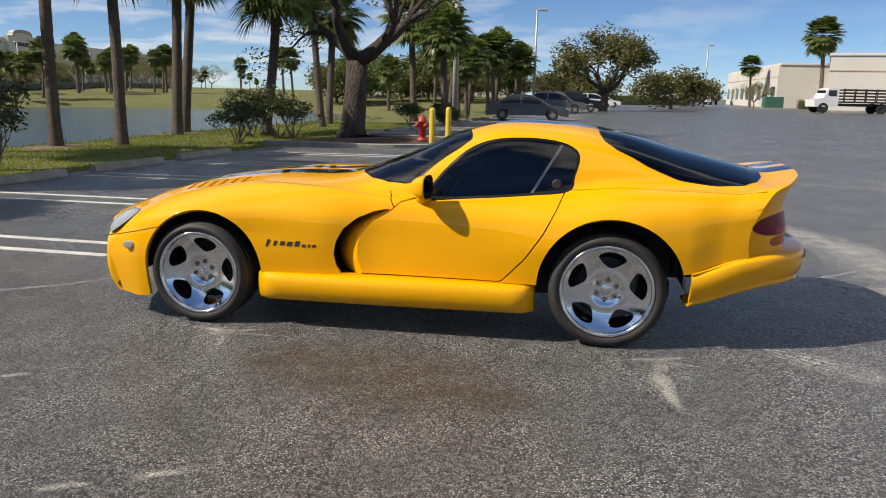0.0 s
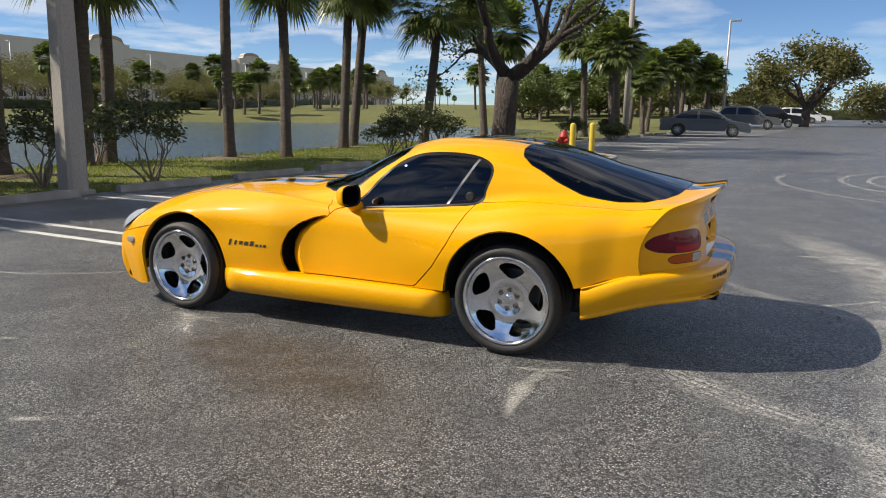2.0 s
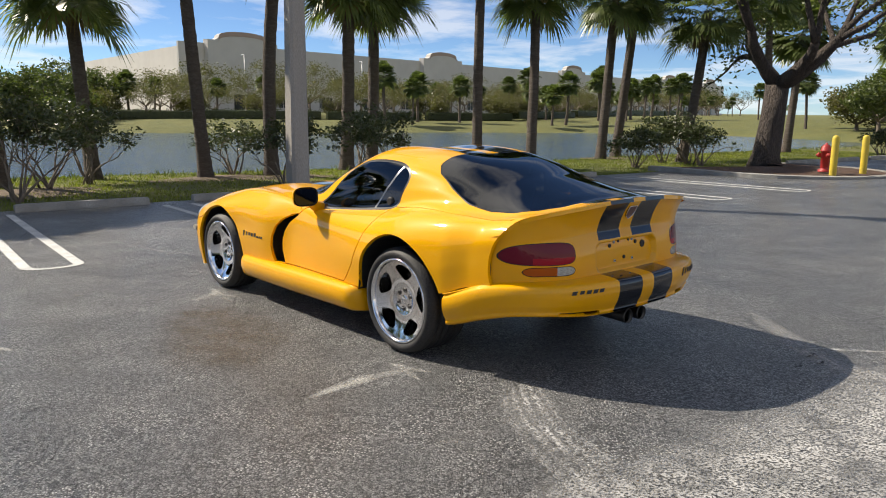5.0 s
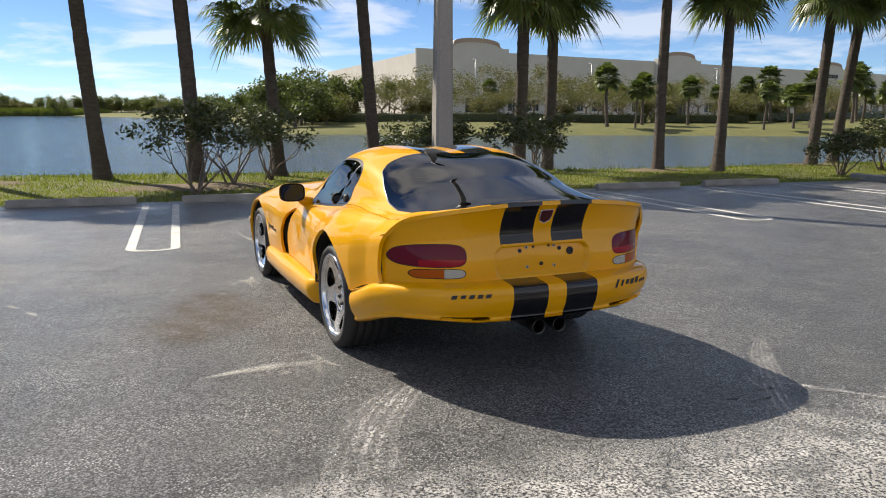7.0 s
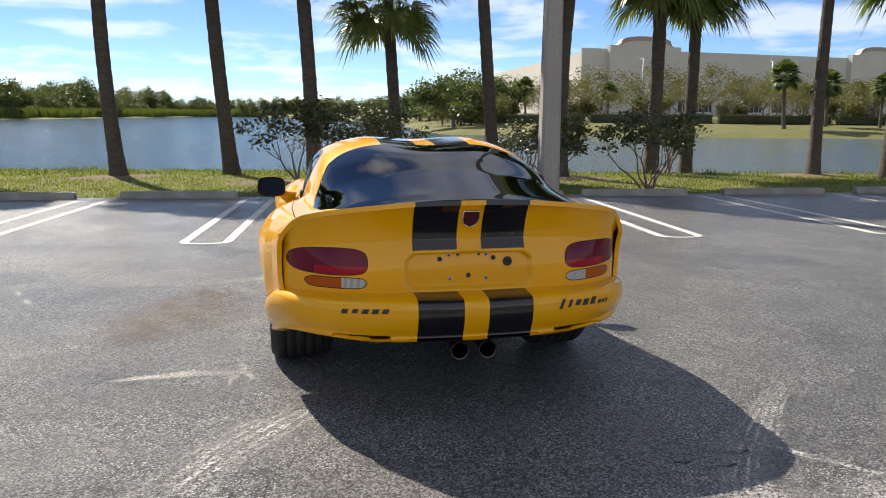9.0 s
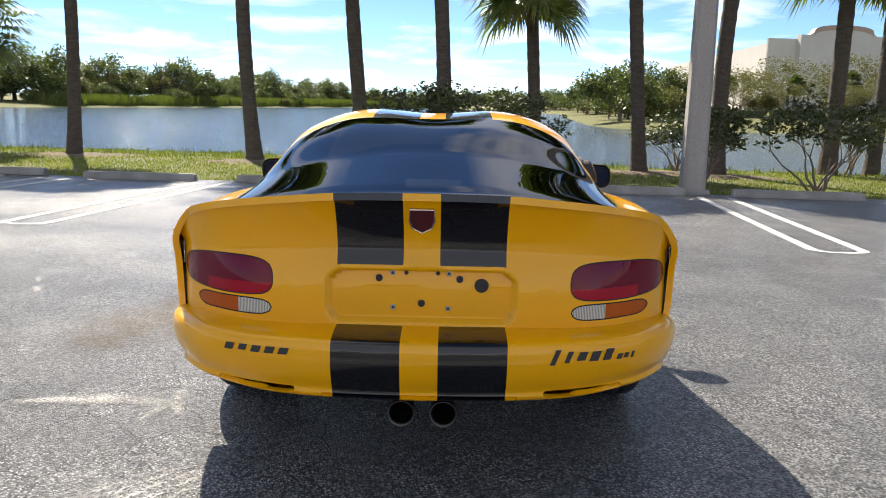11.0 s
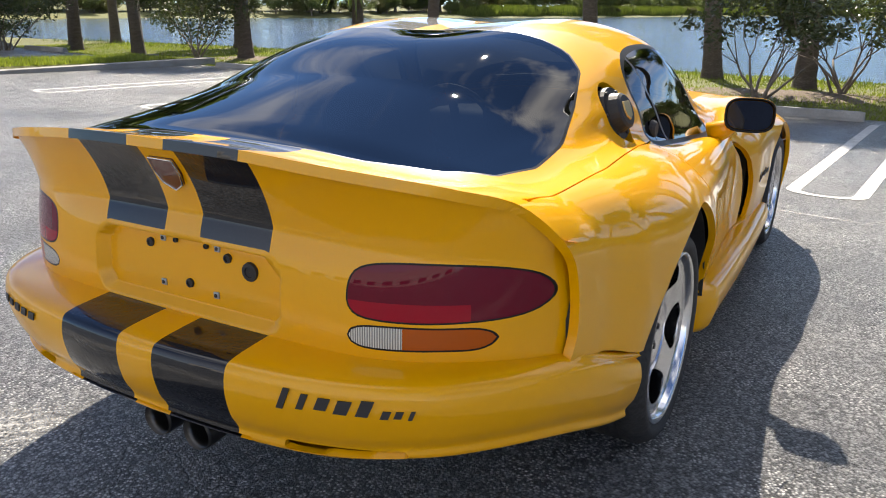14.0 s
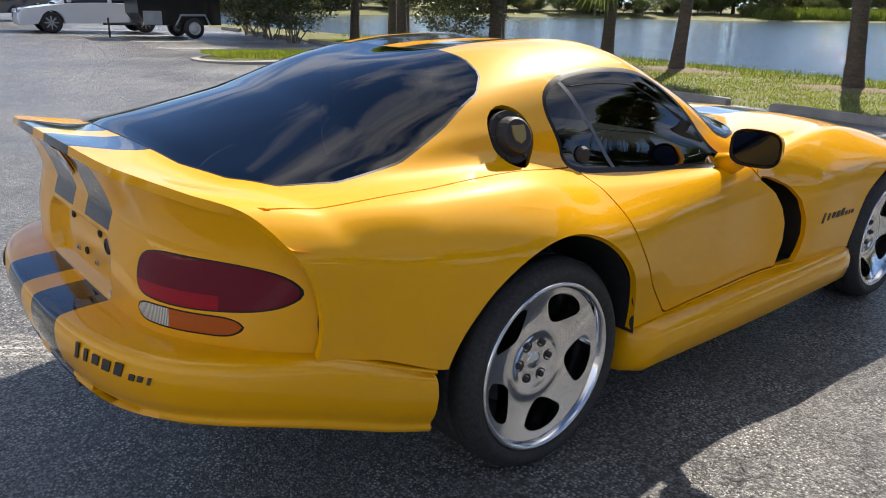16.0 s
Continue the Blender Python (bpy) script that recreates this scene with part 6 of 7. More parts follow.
# ---- exhaust ----
for y in (-.055, .075):
    bm = bmesh.new()
    rings = lathe(bm, [(0.034, 1.95), (0.036, 2.20), (0.043, 2.295), (0.041, 2.305), (0.036, 2.28), (0.032, 2.1)], 20, "x")
    part("exhaust_pipe", bm, EXHAUST, car, "dark steel exhaust tip", smooth=True, at=pose(0.0, y, 0.298, 0, 0, 0))

# dark liners behind the air outlets
for sign in (-1, 1):
    bm = bmesh.new()
    box(bm, -0.29, sign * 0.60, 0.52, 0.30, 0.06, 0.46, 0.01)
    box(bm, -0.42, sign * 0.70, 0.52, 0.03, 0.24, 0.46, 0.005)
    box(bm, -0.29, sign * 0.70, 0.325, 0.30, 0.24, 0.03, 0.005)
    part("outlet_liner", bm, DARK_PLASTIC, car)
# ---- underside, wheel wells ----
bm = bmesh.new()
box(bm, 0.0, 0, 0.27, 3.2, 1.1, 0.12, 0.02)
box(bm, 0.0, 0, 0.30, 1.55, 1.62, 0.1, 0.02)
box(bm, 1.85, 0, 0.42, 0.5, 1.2, 0.12, 0.02)
part("underbody", bm, DARK_PLASTIC, car, "black underbody")
for cx, r in ((-1.185, 0.373), (1.237, 0.406)):
    for sign in (-1, 1):
        bm = bmesh.new()
        rows = []
        for k in range(17):
            a = math.pi * k / 16
            for_z = 0.335 + r * math.sin(a)
            rows.append([bm.verts.new((cx + r * math.cos(a), sign * y, for_z)) for y in (0.50, 0.85 if cx < 0 else 0.90)])
        for a, b in zip(rows, rows[1:]):
            bm.faces.new((a[0], a[1], b[1], b[0]))
        bm.faces.new([rw[0] for rw in rows])
        part("wheel_well", bm, DARK_PLASTIC, car)

# ---- wheels ----
def wheel(front, parent):
    """Outer face towards +y; built round the hub."""
    w = 0.275 if front else 0.33
    R, rim = (0.316, 0.250) if front else (0.326, 0.257)
    out = 0.125 if front else 0.09        # tyre's outer wall beyond the hub face
    wh = new("wheel")
    wh.parent = parent
    bm = bmesh.new()
    o, i = out, out - w
    m = (o + i) / 2
    prof = [(rim, o - 0.018), (rim + 0.012, o - 0.006), (rim + 0.03, o), (R - 0.028, o - 0.004), (R - 0.012, o - 0.02), (R - 0.004, o - 0.035)]
    for k in range(5):
        y0 = o - 0.04 - k * (w - 0.08) / 5
        y1 = y0 - (w - 0.08) / 5
        prof += [(R, y0), (R, y1 + 0.012), (R - 0.008, y1 + 0.010), (R - 0.008, y1 + 0.002)]
    prof += [(R - 0.004, i + 0.035), (R - 0.02, i + 0.01), (rim + 0.03, i), (rim - 0.01, i + 0.02)]
    lathe(bm, prof[::-1], 72, "y")
    part("tyre", bm, RUBBER, wh, "low black tyre", smooth=True)
    # rim: polished lip and barrel
    bm = bmesh.new()
    lip_prof = [(rim + 0.004, o - 0.018), (rim + 0.004, o - 0.008), (rim - 0.006, o - 0.006), (rim - 0.014, o - 0.016), (rim - 0.022, o - 0.05), (rim - 0.03, i + 0.06), (rim - 0.012, i + 0.02)]
    lathe(bm, lip_prof[::-1], 72, "y")
    rimo = part("rim", bm, CHROME, wh, "polished chrome rim", smooth=True)
    # five broad spokes: a dished disc with five rounded openings
    bm = bmesh.new()
    seg, nr = 150, 26
    rr = rim - 0.016
    rows = []
    for j in range(nr + 1):
        f = j / nr
        r = 0.03 + (rr - 0.03) * f
        y = -0.012 + (o - 0.030 + 0.012) * (0.42 + 0.58 * f**1.8) + 0.006 * math.exp(-((f - 0.33) / 0.10) ** 2)
        rows.append([bm.verts.new((r * math.cos(2 * math.pi * k / seg), y, r * math.sin(2 * math.pi * k / seg))) for k in range(seg)])
    for a, b in zip(rows, rows[1:]):
        for k in range(seg):
            bm.faces.new((a[k], a[(k + 1) % seg], b[(k + 1) % seg], b[k]))
    bm.faces.new(rows[0][::-1])

    def opening(co):
        r, th = math.hypot(co.x, co.z), math.atan2(co.z, co.x)
        k = 2 * math.pi / 5
        d = (th - math.pi / 2 + k / 2 + math.pi * 4) % k - k / 2
        q = (r - 0.174 * rr / 0.24) / (0.047 * rr / 0.24)
        wd = 0.45 * (0.42 + 0.58 * min(1, max(0, (r - 0.115 * rr / 0.24) / (0.09 * rr / 0.24))))
        e = abs(d) / wd
        return ((abs(q) ** 2.6 + abs(e) ** 2.3) ** 0.4 - 1) * 0.05
    carve(bm, opening, region=9)
    bm.normal_update()
    for f in bm.faces:
        f.smooth = True
    disc = split_off(bm, (0,), 0.0)
    bm.free()
    edge = [e for e in disc.edges if len(e.link_faces) == 1]
    disc.normal_update()
    low = {}
    for e in edge:
        for v in e.verts:
            if v not in low:
                low[v] = disc.verts.new(v.co + Vector((0, -0.045, 0)))
    for e in edge:
        a, b = e.verts
        lp = e.link_loops[0]
        if lp.vert == a:
            a, b = b, a
        nf = disc.faces.new((disc.verts.new(a.co), disc.verts.new(b.co), low[b], low[a]))
    part("spoke_disc", disc, ALLOY, rimo, "five broad polished spokes")
    for k in range(6):
        a = 2 * math.pi * (k + 0.5) / 6
        bm = bmesh.new()
        lathe(bm, [(0.0005, 0.006), (0.008, 0.006), (0.0105, 0.003), (0.0105, -0.02)], 6, "y")
        lathe(bm, [(0.0105, -0.004), (0.0185, 0.000), (0.0185, -0.02)], 14, "y")
        part("lug_nut", bm, DARK_METAL, rimo, at=pose(0.062 * math.cos(a), (o - 0.018) * 0.44 - 0.010, 0.062 * math.sin(a)))
    bm = bmesh.new()
    lathe(bm, [(0.0005, (o - 0.018) * 0.42 - 0.008), (0.02, (o - 0.018) * 0.42 - 0.009), (0.03, (o - 0.018) * 0.42 - 0.013), (0.034, -0.02)], 24, "y")
    part("hub_cap", bm, CHROME, rimo, smooth=True)
    bm = bmesh.new()
    lathe(bm, [(0.05, -0.075), (0.165, -0.075), (0.165, -0.10), (0.05, -0.10)], 40, "y")
    part("brake_disc", bm, DARK_METAL, wh)
    bm = bmesh.new()
    box(bm, -0.13, -0.085, 0.06, 0.08, 0.07, 0.16, 0.015)
    part("brake_caliper", bm, DARK_PLASTIC, wh)
    bm = bmesh.new()
    lathe(bm, [(0.0005, i + 0.05), (0.2, i + 0.05)], 40, "y")
    part("back_plate", bm, DARK_PLASTIC, wh)
    return wh


fw, rw = wheel(True, car), wheel(False, car)
fw.matrix_basis = pose(-1.222, -0.748, 0.316, 0, 0, 180) @ pose(0, 0, 0, 0, -12, 0)
rw.matrix_basis = pose(1.222, -0.815, 0.326, 0, 0, 180) @ pose(0, 0, 0, 0, -8, 0)
copy_thing(fw, pose(-1.222, 0.748, 0.316, 0, 25, 0))
copy_thing(rw, pose(1.222, 0.815, 0.326, 0, -28, 0))

# ---- inside, seen dimly through the glass ----
for sign in (-1, 1):
    seat = new("seat")
    seat.parent = car
    bm = bmesh.new()
    box(bm, 0.55, sign * 0.36, 0.42, 0.5, 0.46, 0.2, 0.06)
    part("seat_cushion", bm, SEAT_LEATHER, seat, smooth=True)
    bm = bmesh.new()
    box(bm, 0, 0, 0.3, 0.16, 0.46, 0.62, 0.06)
    part("seat_back", bm, SEAT_LEATHER, seat, smooth=True, at=pose(0.80, sign * 0.36, 0.42, 0, 18, 0))
bm = bmesh.new()
box(bm, -0.05, 0, 0.70, 0.5, 1.25, 0.22, 0.07)
part("dashboard", bm, DASH_GREY, car, smooth=True)
bm = bmesh.new()
ring = [(0.19 * math.cos(a), 0.19 * math.sin(a), 0) for a in (2 * math.pi * k / 28 for k in range(29))]
tube(bm, ring, [0.016] * 29, 8, False)
box(bm, 0, 0, 0, 0.36, 0.04, 0.02, 0.005)
part("steering_wheel", bm, DARK_PLASTIC, car, smooth=True, at=pose(0.28, -0.36, 0.76, 0, -65, 0))
bm = bmesh.new()
box(bm, 1.45, 0, 0.68, 0.9, 1.2, 0.06, 0.02)
part("cargo_floor", bm, DARK_PLASTIC, car)

# ---- street furniture ----
bm = bmesh.new()
rows = []
for z, w in ((-0.1, 0.19), (0.3, 0.185), (3.0, 0.16), (6.0, 0.13), (9.0, 0.105)):
    c = w * 0.72
    rows.append([bm.verts.new((x, y, z)) for x, y in ((-w, -c), (-c, -w), (c, -w), (w, -c), (w, c), (c, w), (-c, w), (-w, c))])
for a, b in zip(rows, rows[1:]):
    for k in range(8):
        bm.faces.new((a[k], a[(k + 1) % 8], b[(k + 1) % 8], b[k]))
bm.faces.new(rows[-1])


def light_pole(label, at, height, head=True, material=None, w=0.1):
    t = thing("light_pole", label, "light pole", at)
    bm = bmesh.new()
    tube(bm, [(0, 0, -0.1), (0, 0, height * 0.5), (0, 0, height)], [w * 1.25, w, w * 0.8], 10)
    part("pole", bm, material or METAL_GREY, t, smooth=True)
    bm = bmesh.new()
    box(bm, 0.45, 0, height - 0.02, 0.7, 0.34, 0.16, 0.03)
    box(bm, 0.1, 0, height - 0.02, 0.3, 0.08, 0.08, 0.01)
    part("lamp_head", bm, METAL_GREY, t)
    return t


near_pole = thing("light_pole", "square tapered concrete light pole at the kerb", "light pole", pose(-8.2, 4.1, -0.12, 0, 0, -LOT_TURN))
part("pole", bm, POLE_CONCRETE, near_pole)
bm = bmesh.new()
box(bm, 0.0, 0, 0.0, 0.5, 0.5, 0.12, 0.03)
part("pole_foot", bm, CONCRETE, near_pole)
bm = bmesh.new()
box(bm, 0.5, 0, 8.9, 0.9, 0.4, 0.2, 0.03)
part("lamp_head", bm, METAL_GREY, near_pole)
light_pole("grey concrete light pole behind the hydrant", on_ground(-5.4, 35.9), 9.0, material=POLE_CONCRETE, w=0.14)
light_pole("grey light pole with a shoebox lamp head", pose(-2.6, 60.5, -0.05), 8.3)
for x, y, a in ((-112, 80.5, 180), (-114, 112, 180), (-118, 146, 180), (-110, 56, 180), (20, 118, 0), (-124, 180, 180)):
    light_pole("slim grey street light behind the lake", on_ground(x, y, 0, a), 9.2, w=0.12)


def hydrant(at):
    t = thing("fire_hydrant", "red cast-iron fire hydrant on the mulch island", "fire hydrant", at)
    bm = bmesh.new()
    lathe(bm, [(0.15, 0), (0.15, 0.05), (0.10, 0.06), (0.095, 0.10), (0.105, 0.12), (0.105, 0.50), (0.135, 0.51), (0.135, 0.54), (0.12, 0.56), (0.11, 0.62), (0.075, 0.67), (0.03, 0.69), (0.03, 0.73), (0.001, 0.73)], 20)
    part("barrel", bm, HYDRANT_RED, t, smooth=True)
    for a in (0, 120, 240):
        bm = bmesh.new()
        lathe(bm, [(0.05, 0.08), (0.05, 0.14), (0.065, 0.14), (0.065, 0.18), (0.03, 0.19), (0.03, 0.215), (0.001, 0.215)], 14, "x")
        part("nozzle", bm, HYDRANT_RED, t, smooth=True, at=pose(0, 0, 0.42, 0, 0, a - 60))
    return t


hydrant(pose(-3.3, 16.5, 0.055, 0, 0, 20))
for x, y in ((-2.95, 16.15), (-2.7, 17.4)):
    t = thing("bollard", "yellow painted steel bollard on the island", "bollard", pose(x, y, 0.05))
    bm = bmesh.new()
    lathe(bm, [(0.085, -0.1), (0.085, 0.86), (0.075, 0.90), (0.045, 0.93), (0.001, 0.94)], 18)
    part("post", bm, BOLLARD_YELLOW, t, smooth=True)


# ---- parked vehicles ----
CAR_WINDOW = surface("parked_car_glass", (0.012, 0.015, 0.018), (0.02, 0.023, 0.026), 0.05, 1.0, 20, None, 0.0)


def parked_car(label, colour, at, kind="sedan", metal=0.4):
    """Nose towards +x. The side outline is carried across the car, narrower above the belt."""
    t = thing("parked_car", label, "car", at, group="parked cars")
    pm = paint("car_paint_" + kind, colour, 0.3, 1.0, metal=metal)
    L = {"sedan": 4.75, "suv": 4.6, "pickup": 5.4}[kind]
    h = {"sedan": 1.45, "suv": 1.72, "pickup": 1.85}[kind]
    belt = {"sedan": 0.92, "suv": 1.05, "pickup": 1.15}[kind]
    lift = 0.0 if kind == "sedan" else 0.08
    hw = 0.91
    wb = L * 0.29
    # lower body with wheel arches
    low = [(-L / 2, 0.42 + lift), (-L / 2 + 0.05, 0.26 + lift)]
    for cx in (-wb - 0.02, wb + 0.05):
        low += [(cx + 0.38 * math.cos(a), 0.30 + lift + 0.40 * math.sin(a)) for a in (math.pi * (1 - i / 8) for i in range(9))]
    low += [(L / 2 - 0.06, 0.24 + lift), (L / 2, 0.45 + lift), (L / 2 - 0.04, 0.62 + lift)]
    hood = L / 2 - (1.25 if kind != "pickup" else 1.35)
    low += [(L / 2 - 0.2, belt - 0.16), (hood, belt - 0.02), (-L / 2 + (0.75 if kind == "sedan" else 0.1), belt + 0.04), (-L / 2 + 0.06, belt - 0.0)]
    bm = bmesh.new()
    rows = []
    for y, k in ((-hw, 0.965), (-hw * 0.97, 0.99), (-hw * 0.8, 1.0), (0, 1.012), (hw * 0.8, 1.0), (hw * 0.97, 0.99), (hw, 0.965)):
        rows.append([bm.verts.new((x * (k if z > 0.4 else 1), y, (0.5 + (z - 0.5) * k) if z > 0.7 else z)) for x, z in low])
    for a, b in zip(rows, rows[1:]):
        for i in range(len(low)):
            bm.faces.new((a[i], a[(i + 1) % len(low)], b[(i + 1) % len(low)], b[i]))
    bm.faces.new(rows[0][::-1])
    bm.faces.new(rows[-1])
    bmesh.ops.recalc_face_normals(bm, faces=bm.faces)
    body_o = part("body", bm, pm, t)
    rear = {"sedan": -L / 2 + 0.55, "suv": -L / 2 + 0.12, "pickup": -0.85}[kind]
    roof0 = {"sedan": -L / 2 + 1.60, "suv": -L / 2 + 0.75, "pickup": -0.6}[kind]
    # rounded cabin: a roof line with tumblehome sides, split into glass and painted frame
    front, roof1 = hood + 0.12, hood - 0.85
    key_x = (rear, (rear + roof0) / 2, roof0, (roof0 + roof1) / 2, roof1, (roof1 + front) / 2, front)
    key_z = (belt, belt + (h - belt) * 0.62, h - 0.03, h, h - 0.05, belt + (h - belt) * 0.55, belt - 0.02)
    skins = {"glass": bmesh.new(), "frame": bmesh.new()}
    xs = np.linspace(rear, front, 49)
    top = np.interp(xs, key_x, key_z)
    top = np.convolve(np.pad(top, 2, mode="edge"), np.ones(5) / 5, "valid")
    ring = []
    for x, zt in zip(xs, top):
        zt = max(zt, belt)
        side = [(0.83 - 0.20 * f ** 1.6 * (zt - belt) / (h - belt), belt - 0.03 + (zt - belt + 0.0) * f) for f in (0, 0.1, 0.3, 0.6, 0.86, 0.95)]
        roof_y = side[-1][0]
        side += [(roof_y - 0.06, zt), (roof_y * 0.55, zt + 0.015), (0, zt + 0.02)]
        ring.append([Vector((x, -y, z)) for y, z in side] + [Vector((x, y, z)) for y, z in side[-2::-1]])
    bar = (roof0 + roof1) / 2 - 0.12
    for j in range(48):
        xm = (xs[j] + xs[j + 1]) / 2
        for k in range(16):
            kk = min(k, 15 - k)
            on_side = 1 <= kk <= 3 and rear + 0.30 < xm < front - 0.28 and abs(xm - bar) > 0.05
            on_slope = kk >= 6 and (xm < roof0 - 0.08 or xm > roof1 + 0.08) and rear + 0.06 < xm < front - 0.06 and not (kind == "pickup" and xm < 0)
            b = skins["glass" if on_side or on_slope else "frame"]
            b.faces.new([b.verts.new(p) for p in (ring[j][k], ring[j + 1][k], ring[j + 1][k + 1], ring[j][k + 1])])
    for key, mat in (("glass", CAR_WINDOW), ("frame", pm)):
        bmesh.ops.remove_doubles(skins[key], verts=skins[key].verts, dist=0.001)
        part("window" if key == "glass" else "cabin_frame", skins[key], mat, t, "dark car glass" if key == "glass" else "", smooth=True)
    for sy in (-1, 1):
        bm = bmesh.new()
        box(bm, L / 2 - 0.13, sy * 0.70, 0.66 + lift, 0.2, 0.3, 0.12, 0.03)
        part("headlamp", bm, HEADLAMP, t)
        bm = bmesh.new()
        box(bm, -L / 2 + 0.10, sy * 0.72, 0.80 + lift, 0.16, 0.3, 0.15, 0.03)
        part("tail_lamp", bm, LAMP_RED, t)
        bm = bmesh.new()
        box(bm, hood - 0.25, sy * 0.95, belt + 0.08, 0.12, 0.18, 0.13, 0.03)
        part("mirror", bm, pm, t)
        for cx in (-wb - 0.02, wb + 0.05):
            wn_ = new("wheel")
            wn_.parent = t
            wn_.matrix_basis = pose(cx, sy * 0.80, 0.325 + lift * 0.5, 0, 0, 0 if sy > 0 else 180)
            bm = bmesh.new()
            lathe(bm, [(0.21, 0.09), (0.27, 0.11), (0.31, 0.09), (0.325, 0.05), (0.325, -0.08), (0.21, -0.1)][::-1], 28, "y")
            part("tyre", bm, RUBBER, wn_, smooth=True)
            bm = bmesh.new()
            lathe(bm, [(0.22, 0.095), (0.19, 0.07), (0.0005, 0.06)][::-1], 28, "y")
            part("rim", bm, DARK_METAL, wn_)
            bm = bmesh.new()
            for k in range(8):
                box(bm, 0.11, 0.078, 0, 0.19, 0.03, 0.04, 0.0, pose(0, 0, 0, 0, k * 45, 0))
            part("spoke", bm, METAL_GREY, wn_)
    return t


parked_car("dark grey sedan parked at the lawn", (0.075, 0.088, 0.10), pose(-1.8, 39.7, -0.04, 0, 0, 4))
parked_car("grey hatchback parked in the row", (0.12, 0.125, 0.13), pose(-0.5, 57.2, -0.02, 0, 0, 0), "suv")
parked_car("black pickup parked in the row", (0.012, 0.013, 0.016), pose(0.6, 63.5, 0.0, 0, 0, 0), "pickup")
parked_car("white van parked in the row", (0.7, 0.7, 0.7), pose(3.0, 88.0, 0.03, 0, 0, 0), "suv", 0.0)
parked_car("white sedan parked far down the row", (0.7, 0.7, 0.7), pose(4.4, 100.0, 0.06, 0, 0, 0), "sedan", 0.0)
parked_car("white sedan parked beside a black trailer", (0.72, 0.73, 0.74), pose(-5.2, -25.5, float(lot_z(-5.2, -25.5)), 0, 0, -6), "sedan", 0.0)
parked_car("dark blue sedan parked at the row's end", (0.02, 0.03, 0.05), pose(-4.0, -34.0, float(lot_z(-4.0, -34.0)), 0, 0, 172), "sedan")


def trailer(at):
    t = thing("cargo_trailer", "small black enclosed cargo trailer on the asphalt", "trailer", at)
    BLACKP = paint("trailer_black", (0.012, 0.012, 0.013), 0.35, 0.5)
    bm = bmesh.new()
    prof = [(-1.25, 0.40), (1.0, 0.40), (1.25, 0.75), (1.25, 1.65), (1.05, 1.85), (-1.25, 1.85)]
    a = [bm.verts.new((x, -0.75, z)) for x, z in prof]
    b = [bm.verts.new((x, 0.75, z)) for x, z in prof]
    bm.faces.new(a)
    bm.faces.new(b[::-1])
    for i in range(6):
        bm.faces.new((a[(i + 1) % 6], a[i], b[i], b[(i + 1) % 6]))
    part("body", bm, BLACKP, t)
    for sy in (-1, 1):
        wn_ = new("wheel")
        wn_.parent = t
        wn_.matrix_basis = pose(-0.35, sy * 0.84, 0.31, 0, 0, 0 if sy > 0 else 180)
        bm = bmesh.new()
        lathe(bm, [(0.19, 0.08), (0.30, 0.07), (0.31, 0.0), (0.30, -0.08), (0.19, -0.08)][::-1], 28, "y")
        part("tyre", bm, RUBBER, wn_, smooth=True)
        bm = bmesh.new()
        lathe(bm, [(0.195, 0.075), (0.16, 0.05), (0.10, 0.06), (0.05, 0.08), (0.0005, 0.08)][::-1], 20, "y")
        part("rim", bm, LINE_PAINT, wn_)
        bm = bmesh.new()
        tube(bm, [(-0.85, sy * 0.84, 0.42), (-0.72, sy * 0.84, 0.70), (0.02, sy * 0.84, 0.70), (0.18, sy * 0.84, 0.42)], [0.035] * 4, 6)
        part("mudguard", bm, METAL_GREY, t)
        bm = bmesh.new()
        box(bm, 0.85, sy * 0.758, 0.62, 0.55, 0.015, 0.4, 0.004)
        part("stone_guard", bm, METAL_GREY, t, "bright stone guard")
        for k in range(8):
            bm = bmesh.new()
            box(bm, 0, 0, 0, 0.085, 0.008, 0.12)
            part("number_bar", bm, LINE_PAINT, t, at=pose(-0.42 + 0.125 * k + (0.06 if k > 2 else 0), sy * 0.757, 1.22))
        for k in range(3):
            bm = bmesh.new()
            box(bm, 0, 0, 0, 0.16, 0.008, 0.08)
            part("letter_bar", bm, LINE_PAINT, t, at=pose(-0.2 + 0.2 * k, sy * 0.757, 1.45))
    bm = bmesh.new()
    tube(bm, [(1.1, 0.35, 0.42), (2.1, 0, 0.42)], [0.035, 0.035], 6)
    tube(bm, [(1.1, -0.35, 0.42), (2.1, 0, 0.42)], [0.035, 0.035], 6)
    part("drawbar", bm, DARK_METAL, t)
    bm = bmesh.new()
    tube(bm, [(1.95, 0, 0.0), (1.95, 0, 0.6)], [0.03, 0.03], 8)
    part("jack", bm, DARK_METAL, t)
    return t


trailer(pose(-6.7, -22.5, float(lot_z(-6.7, -22.5)), 0, 0, -4))


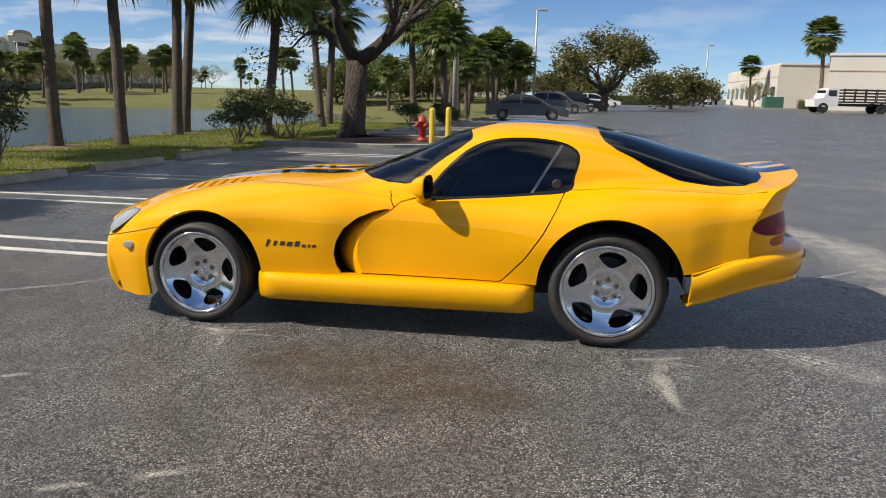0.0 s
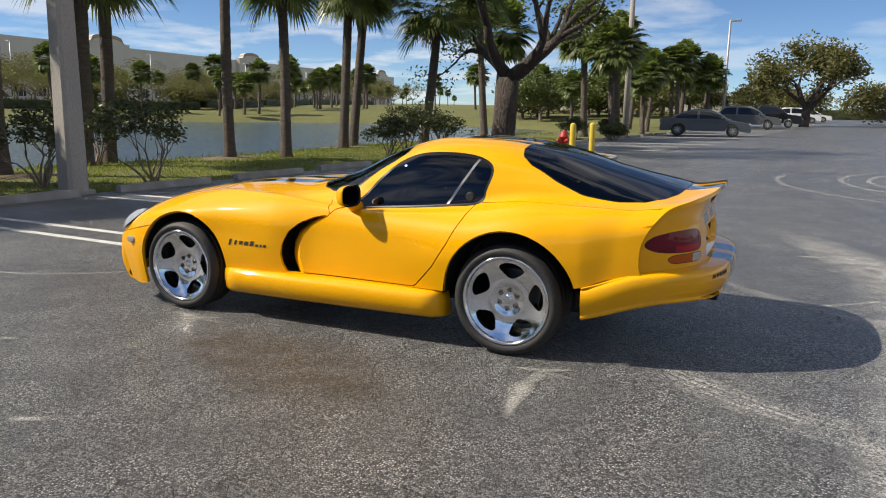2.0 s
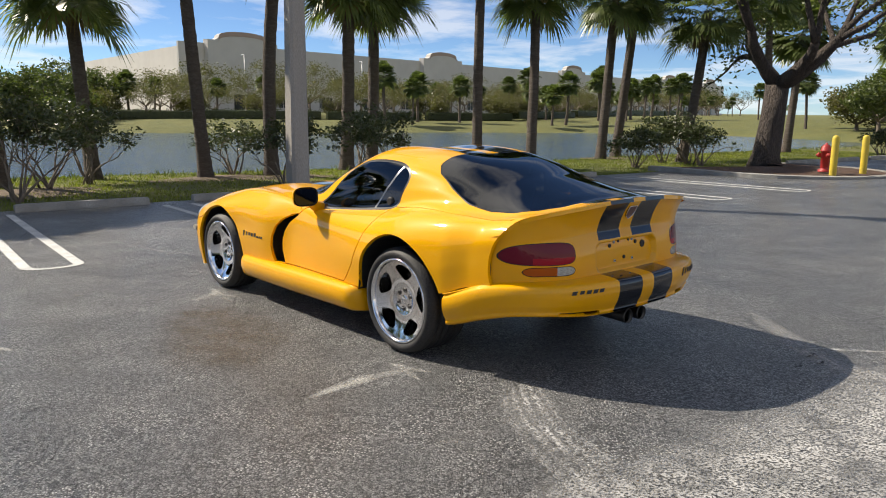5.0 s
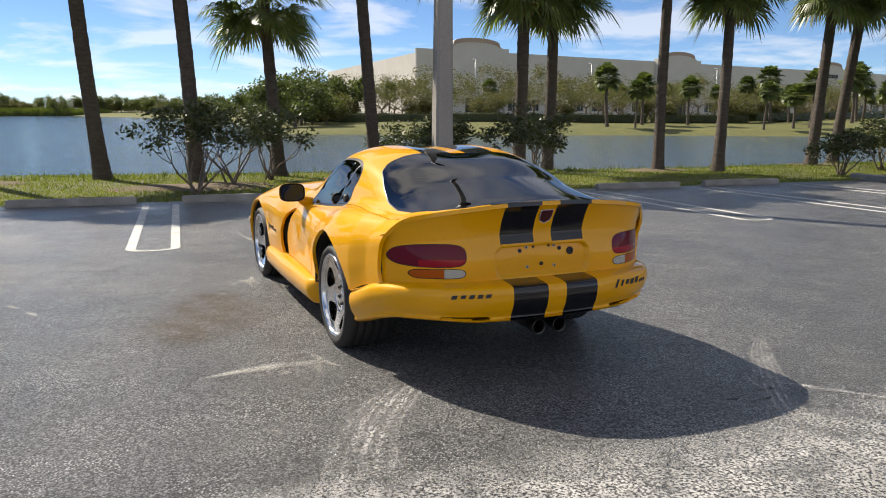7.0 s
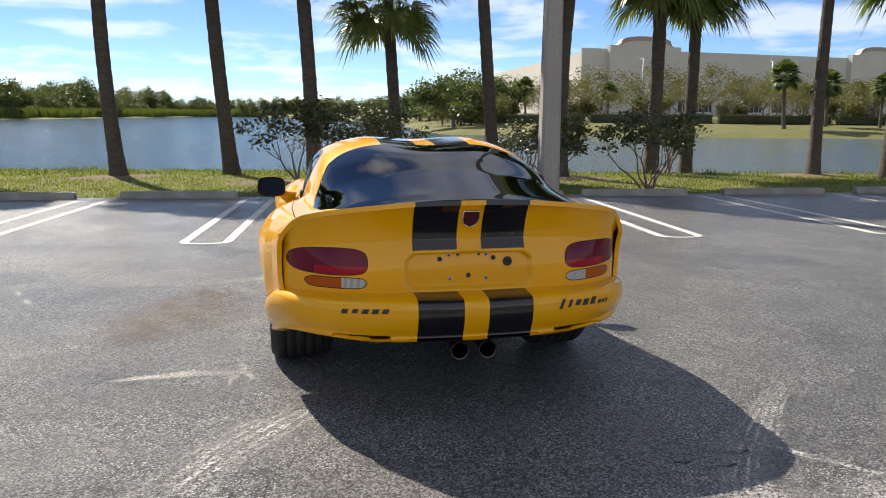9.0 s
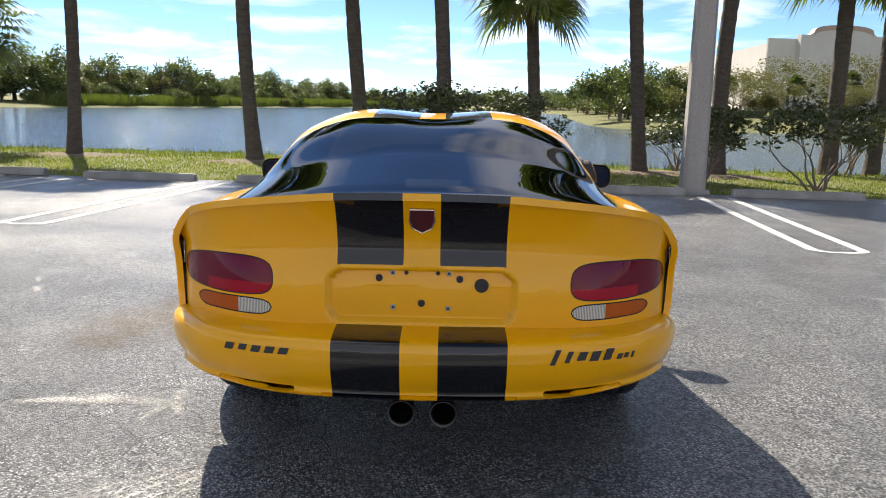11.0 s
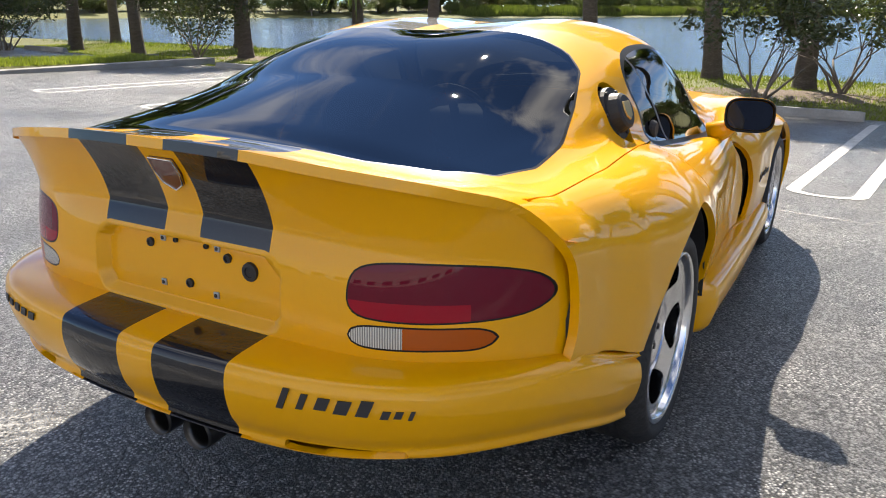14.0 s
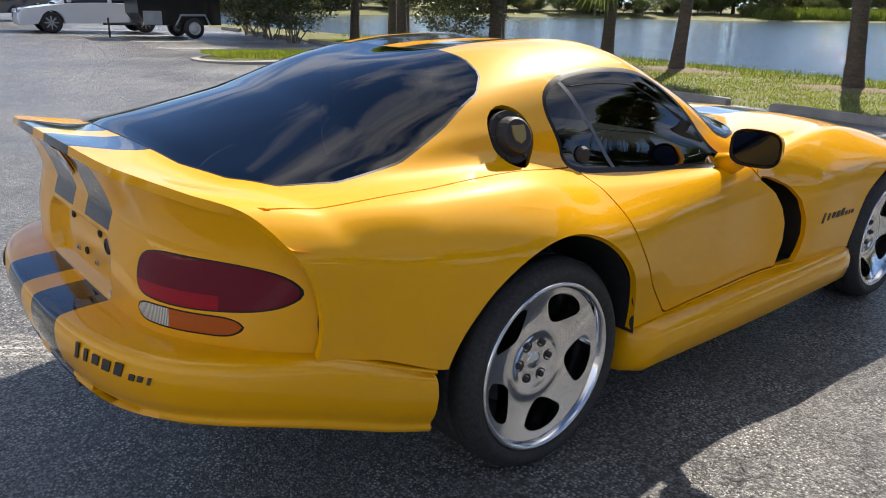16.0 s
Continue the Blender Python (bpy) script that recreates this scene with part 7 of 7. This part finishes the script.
def truck(name, label, at, box_body):
    t = thing(name, label, "truck", at)
    W = paint("truck_white_" + name, (0.75, 0.75, 0.75), 0.35, 0.6)
    bm = bmesh.new()
    prof = [(1.2, 0.55), (3.2, 0.55), (3.25, 1.15), (2.5, 1.35), (2.1, 2.15), (1.2, 2.25)]
    a = [bm.verts.new((x, -1.05, z)) for x, z in prof]
    b = [bm.verts.new((x, 1.05, z)) for x, z in prof]
    bm.faces.new(a)
    bm.faces.new(b[::-1])
    for i in range(6):
        bm.faces.new((a[(i + 1) % 6], a[i], b[i], b[(i + 1) % 6]))
    part("cab", bm, W, t)
    for sy in (-1, 1):
        bm = bmesh.new()
        box(bm, 1.75, sy * 1.055, 1.75, 0.7, 0.02, 0.5, 0.005)
        part("window", bm, CAR_WINDOW, t)
        for cx in (-2.6, 2.45):
            bm = bmesh.new()
            lathe(bm, [(0.0005, 0.1), (0.22, 0.12), (0.24, 0.16), (0.44, 0.15), (0.46, 0.0), (0.44, -0.15)][::-1], 24, "y")
            part("wheel", bm, RUBBER, t, at=pose(cx, sy * 0.92, 0.46, 0, 0, 0 if sy > 0 else 180))
    bm = bmesh.new()
    box(bm, 2.3, 0, 1.75, 0.02, 1.8, 0.5, 0.0, pose(0.0, 0, 0))
    part("windscreen", bm, CAR_WINDOW, t)
    bm = bmesh.new()
    box(bm, -1.0, 0, 0.75, 6.0, 0.9, 0.25, 0.02)
    part("chassis", bm, DARK_METAL, t)
    if box_body:
        bm = bmesh.new()
        box(bm, -1.6, 0, 2.25, 5.2, 2.3, 2.6, 0.04)
        part("cargo_box", bm, W, t)
    else:
        bm = bmesh.new()
        box(bm, -1.6, 0, 1.0, 5.0, 2.3, 0.15, 0.02)
        part("bed", bm, DARK_METAL, t)
        for sy in (-1, 1):
            for k in range(6):
                bm = bmesh.new()
                box(bm, -3.9 + 0.93 * k, sy * 1.12, 1.6, 0.08, 0.05, 1.15)
                part("stake", bm, DARK_METAL, t)
            for k in range(4):
                bm = bmesh.new()
                box(bm, -1.6, sy * 1.15, 1.25 + 0.27 * k, 5.0, 0.04, 0.13)
                part("slat", bm, DARK_METAL, t)
    return t


truck("stake_truck", "white truck with a dark stake bed", pose(24.8, 69.5, float(lot_z(24.8, 69.5)), 0, 0, 186), False)
truck("box_truck", "white box truck far down the drive", pose(24.0, 139, float(lot_z(24.0, 139)), 0, 0, 250), True)

# utility box and clipped hedges by the hall
t = thing("utility_box", "green metal utility box on a pad", "utility box", pose(25.0, 97, float(lot_z(25.0, 97))))
bm = bmesh.new()
box(bm, 0, 0, 0.75, 2.2, 1.6, 1.4, 0.05)
part("cabinet", bm, surface("utility_green", (0.03, 0.10, 0.07), (0.04, 0.12, 0.085), 0.5, 2.0, 30, None, 0.1, 0.002), t)
bm = bmesh.new()
box(bm, 0, 0, 0.03, 2.6, 2.0, 0.14, 0.02)
part("pad", bm, CONCRETE, t)


def hedge(label, at, L, W, H, n, seed, leaf=None):
    r = random.Random(seed)
    t = thing("hedge", label, "hedge", at)
    bm = bmesh.new()
    for _ in range(n):
        x, y, z = r.uniform(-L / 2, L / 2), r.uniform(-W / 2, W / 2), r.uniform(0.05, H) * r.uniform(0.9, 1.05)
        leaf_cloud(bm, Vector((x, y, z)), 0.25, 5, 0.11, r)
    box(bm, 0, 0, H * 0.45, L * 0.98, W * 0.8, H * 0.86, 0.1)
    part("leaves", bm, leaf or SHRUB_LEAF, t)
    return t


hedge("clipped green hedge beside the hall", pose(31.5, 93, 0.45, 0, 0, -16), 9, 1.2, 1.1, 500, 1, TREE_LEAF)
hedge("clipped green hedge across the drive", pose(12, 124, 0.15, 0, 0, 0), 14, 1.6, 1.6, 700, 2)
for i, ((x0, y0), (x1, y1)) in enumerate(zip(BANK_TOP, BANK_TOP[1:])):
    hedge("dark clipped hedge along the top of the bank", on_ground((x0 + x1) / 2, (y0 + y1) / 2, 0, math.degrees(math.atan2(y1 - y0, x1 - x0))), math.hypot(x1 - x0, y1 - y0) - 0.6, 1.5, 1.1, 650, 10 + i)
for i, (x, y, s) in enumerate(((31, 99, 1.9), (40, 96, 1.8), (25, 110, 1.2))):
    copy_thing(FAR_PALMS[1], pose(x, y, 0.4, 0, 0, 40 * i) @ Matrix.Diagonal((s, s, s, 1)))
for i, (x, y) in enumerate(((24, 103), (26, 112), (15, 118))):
    copy_thing(WOODS[2], pose(x, y, 0.3, 0, 0, 60 * i) @ Matrix.Diagonal((0.8, 0.8, 0.8, 1)))
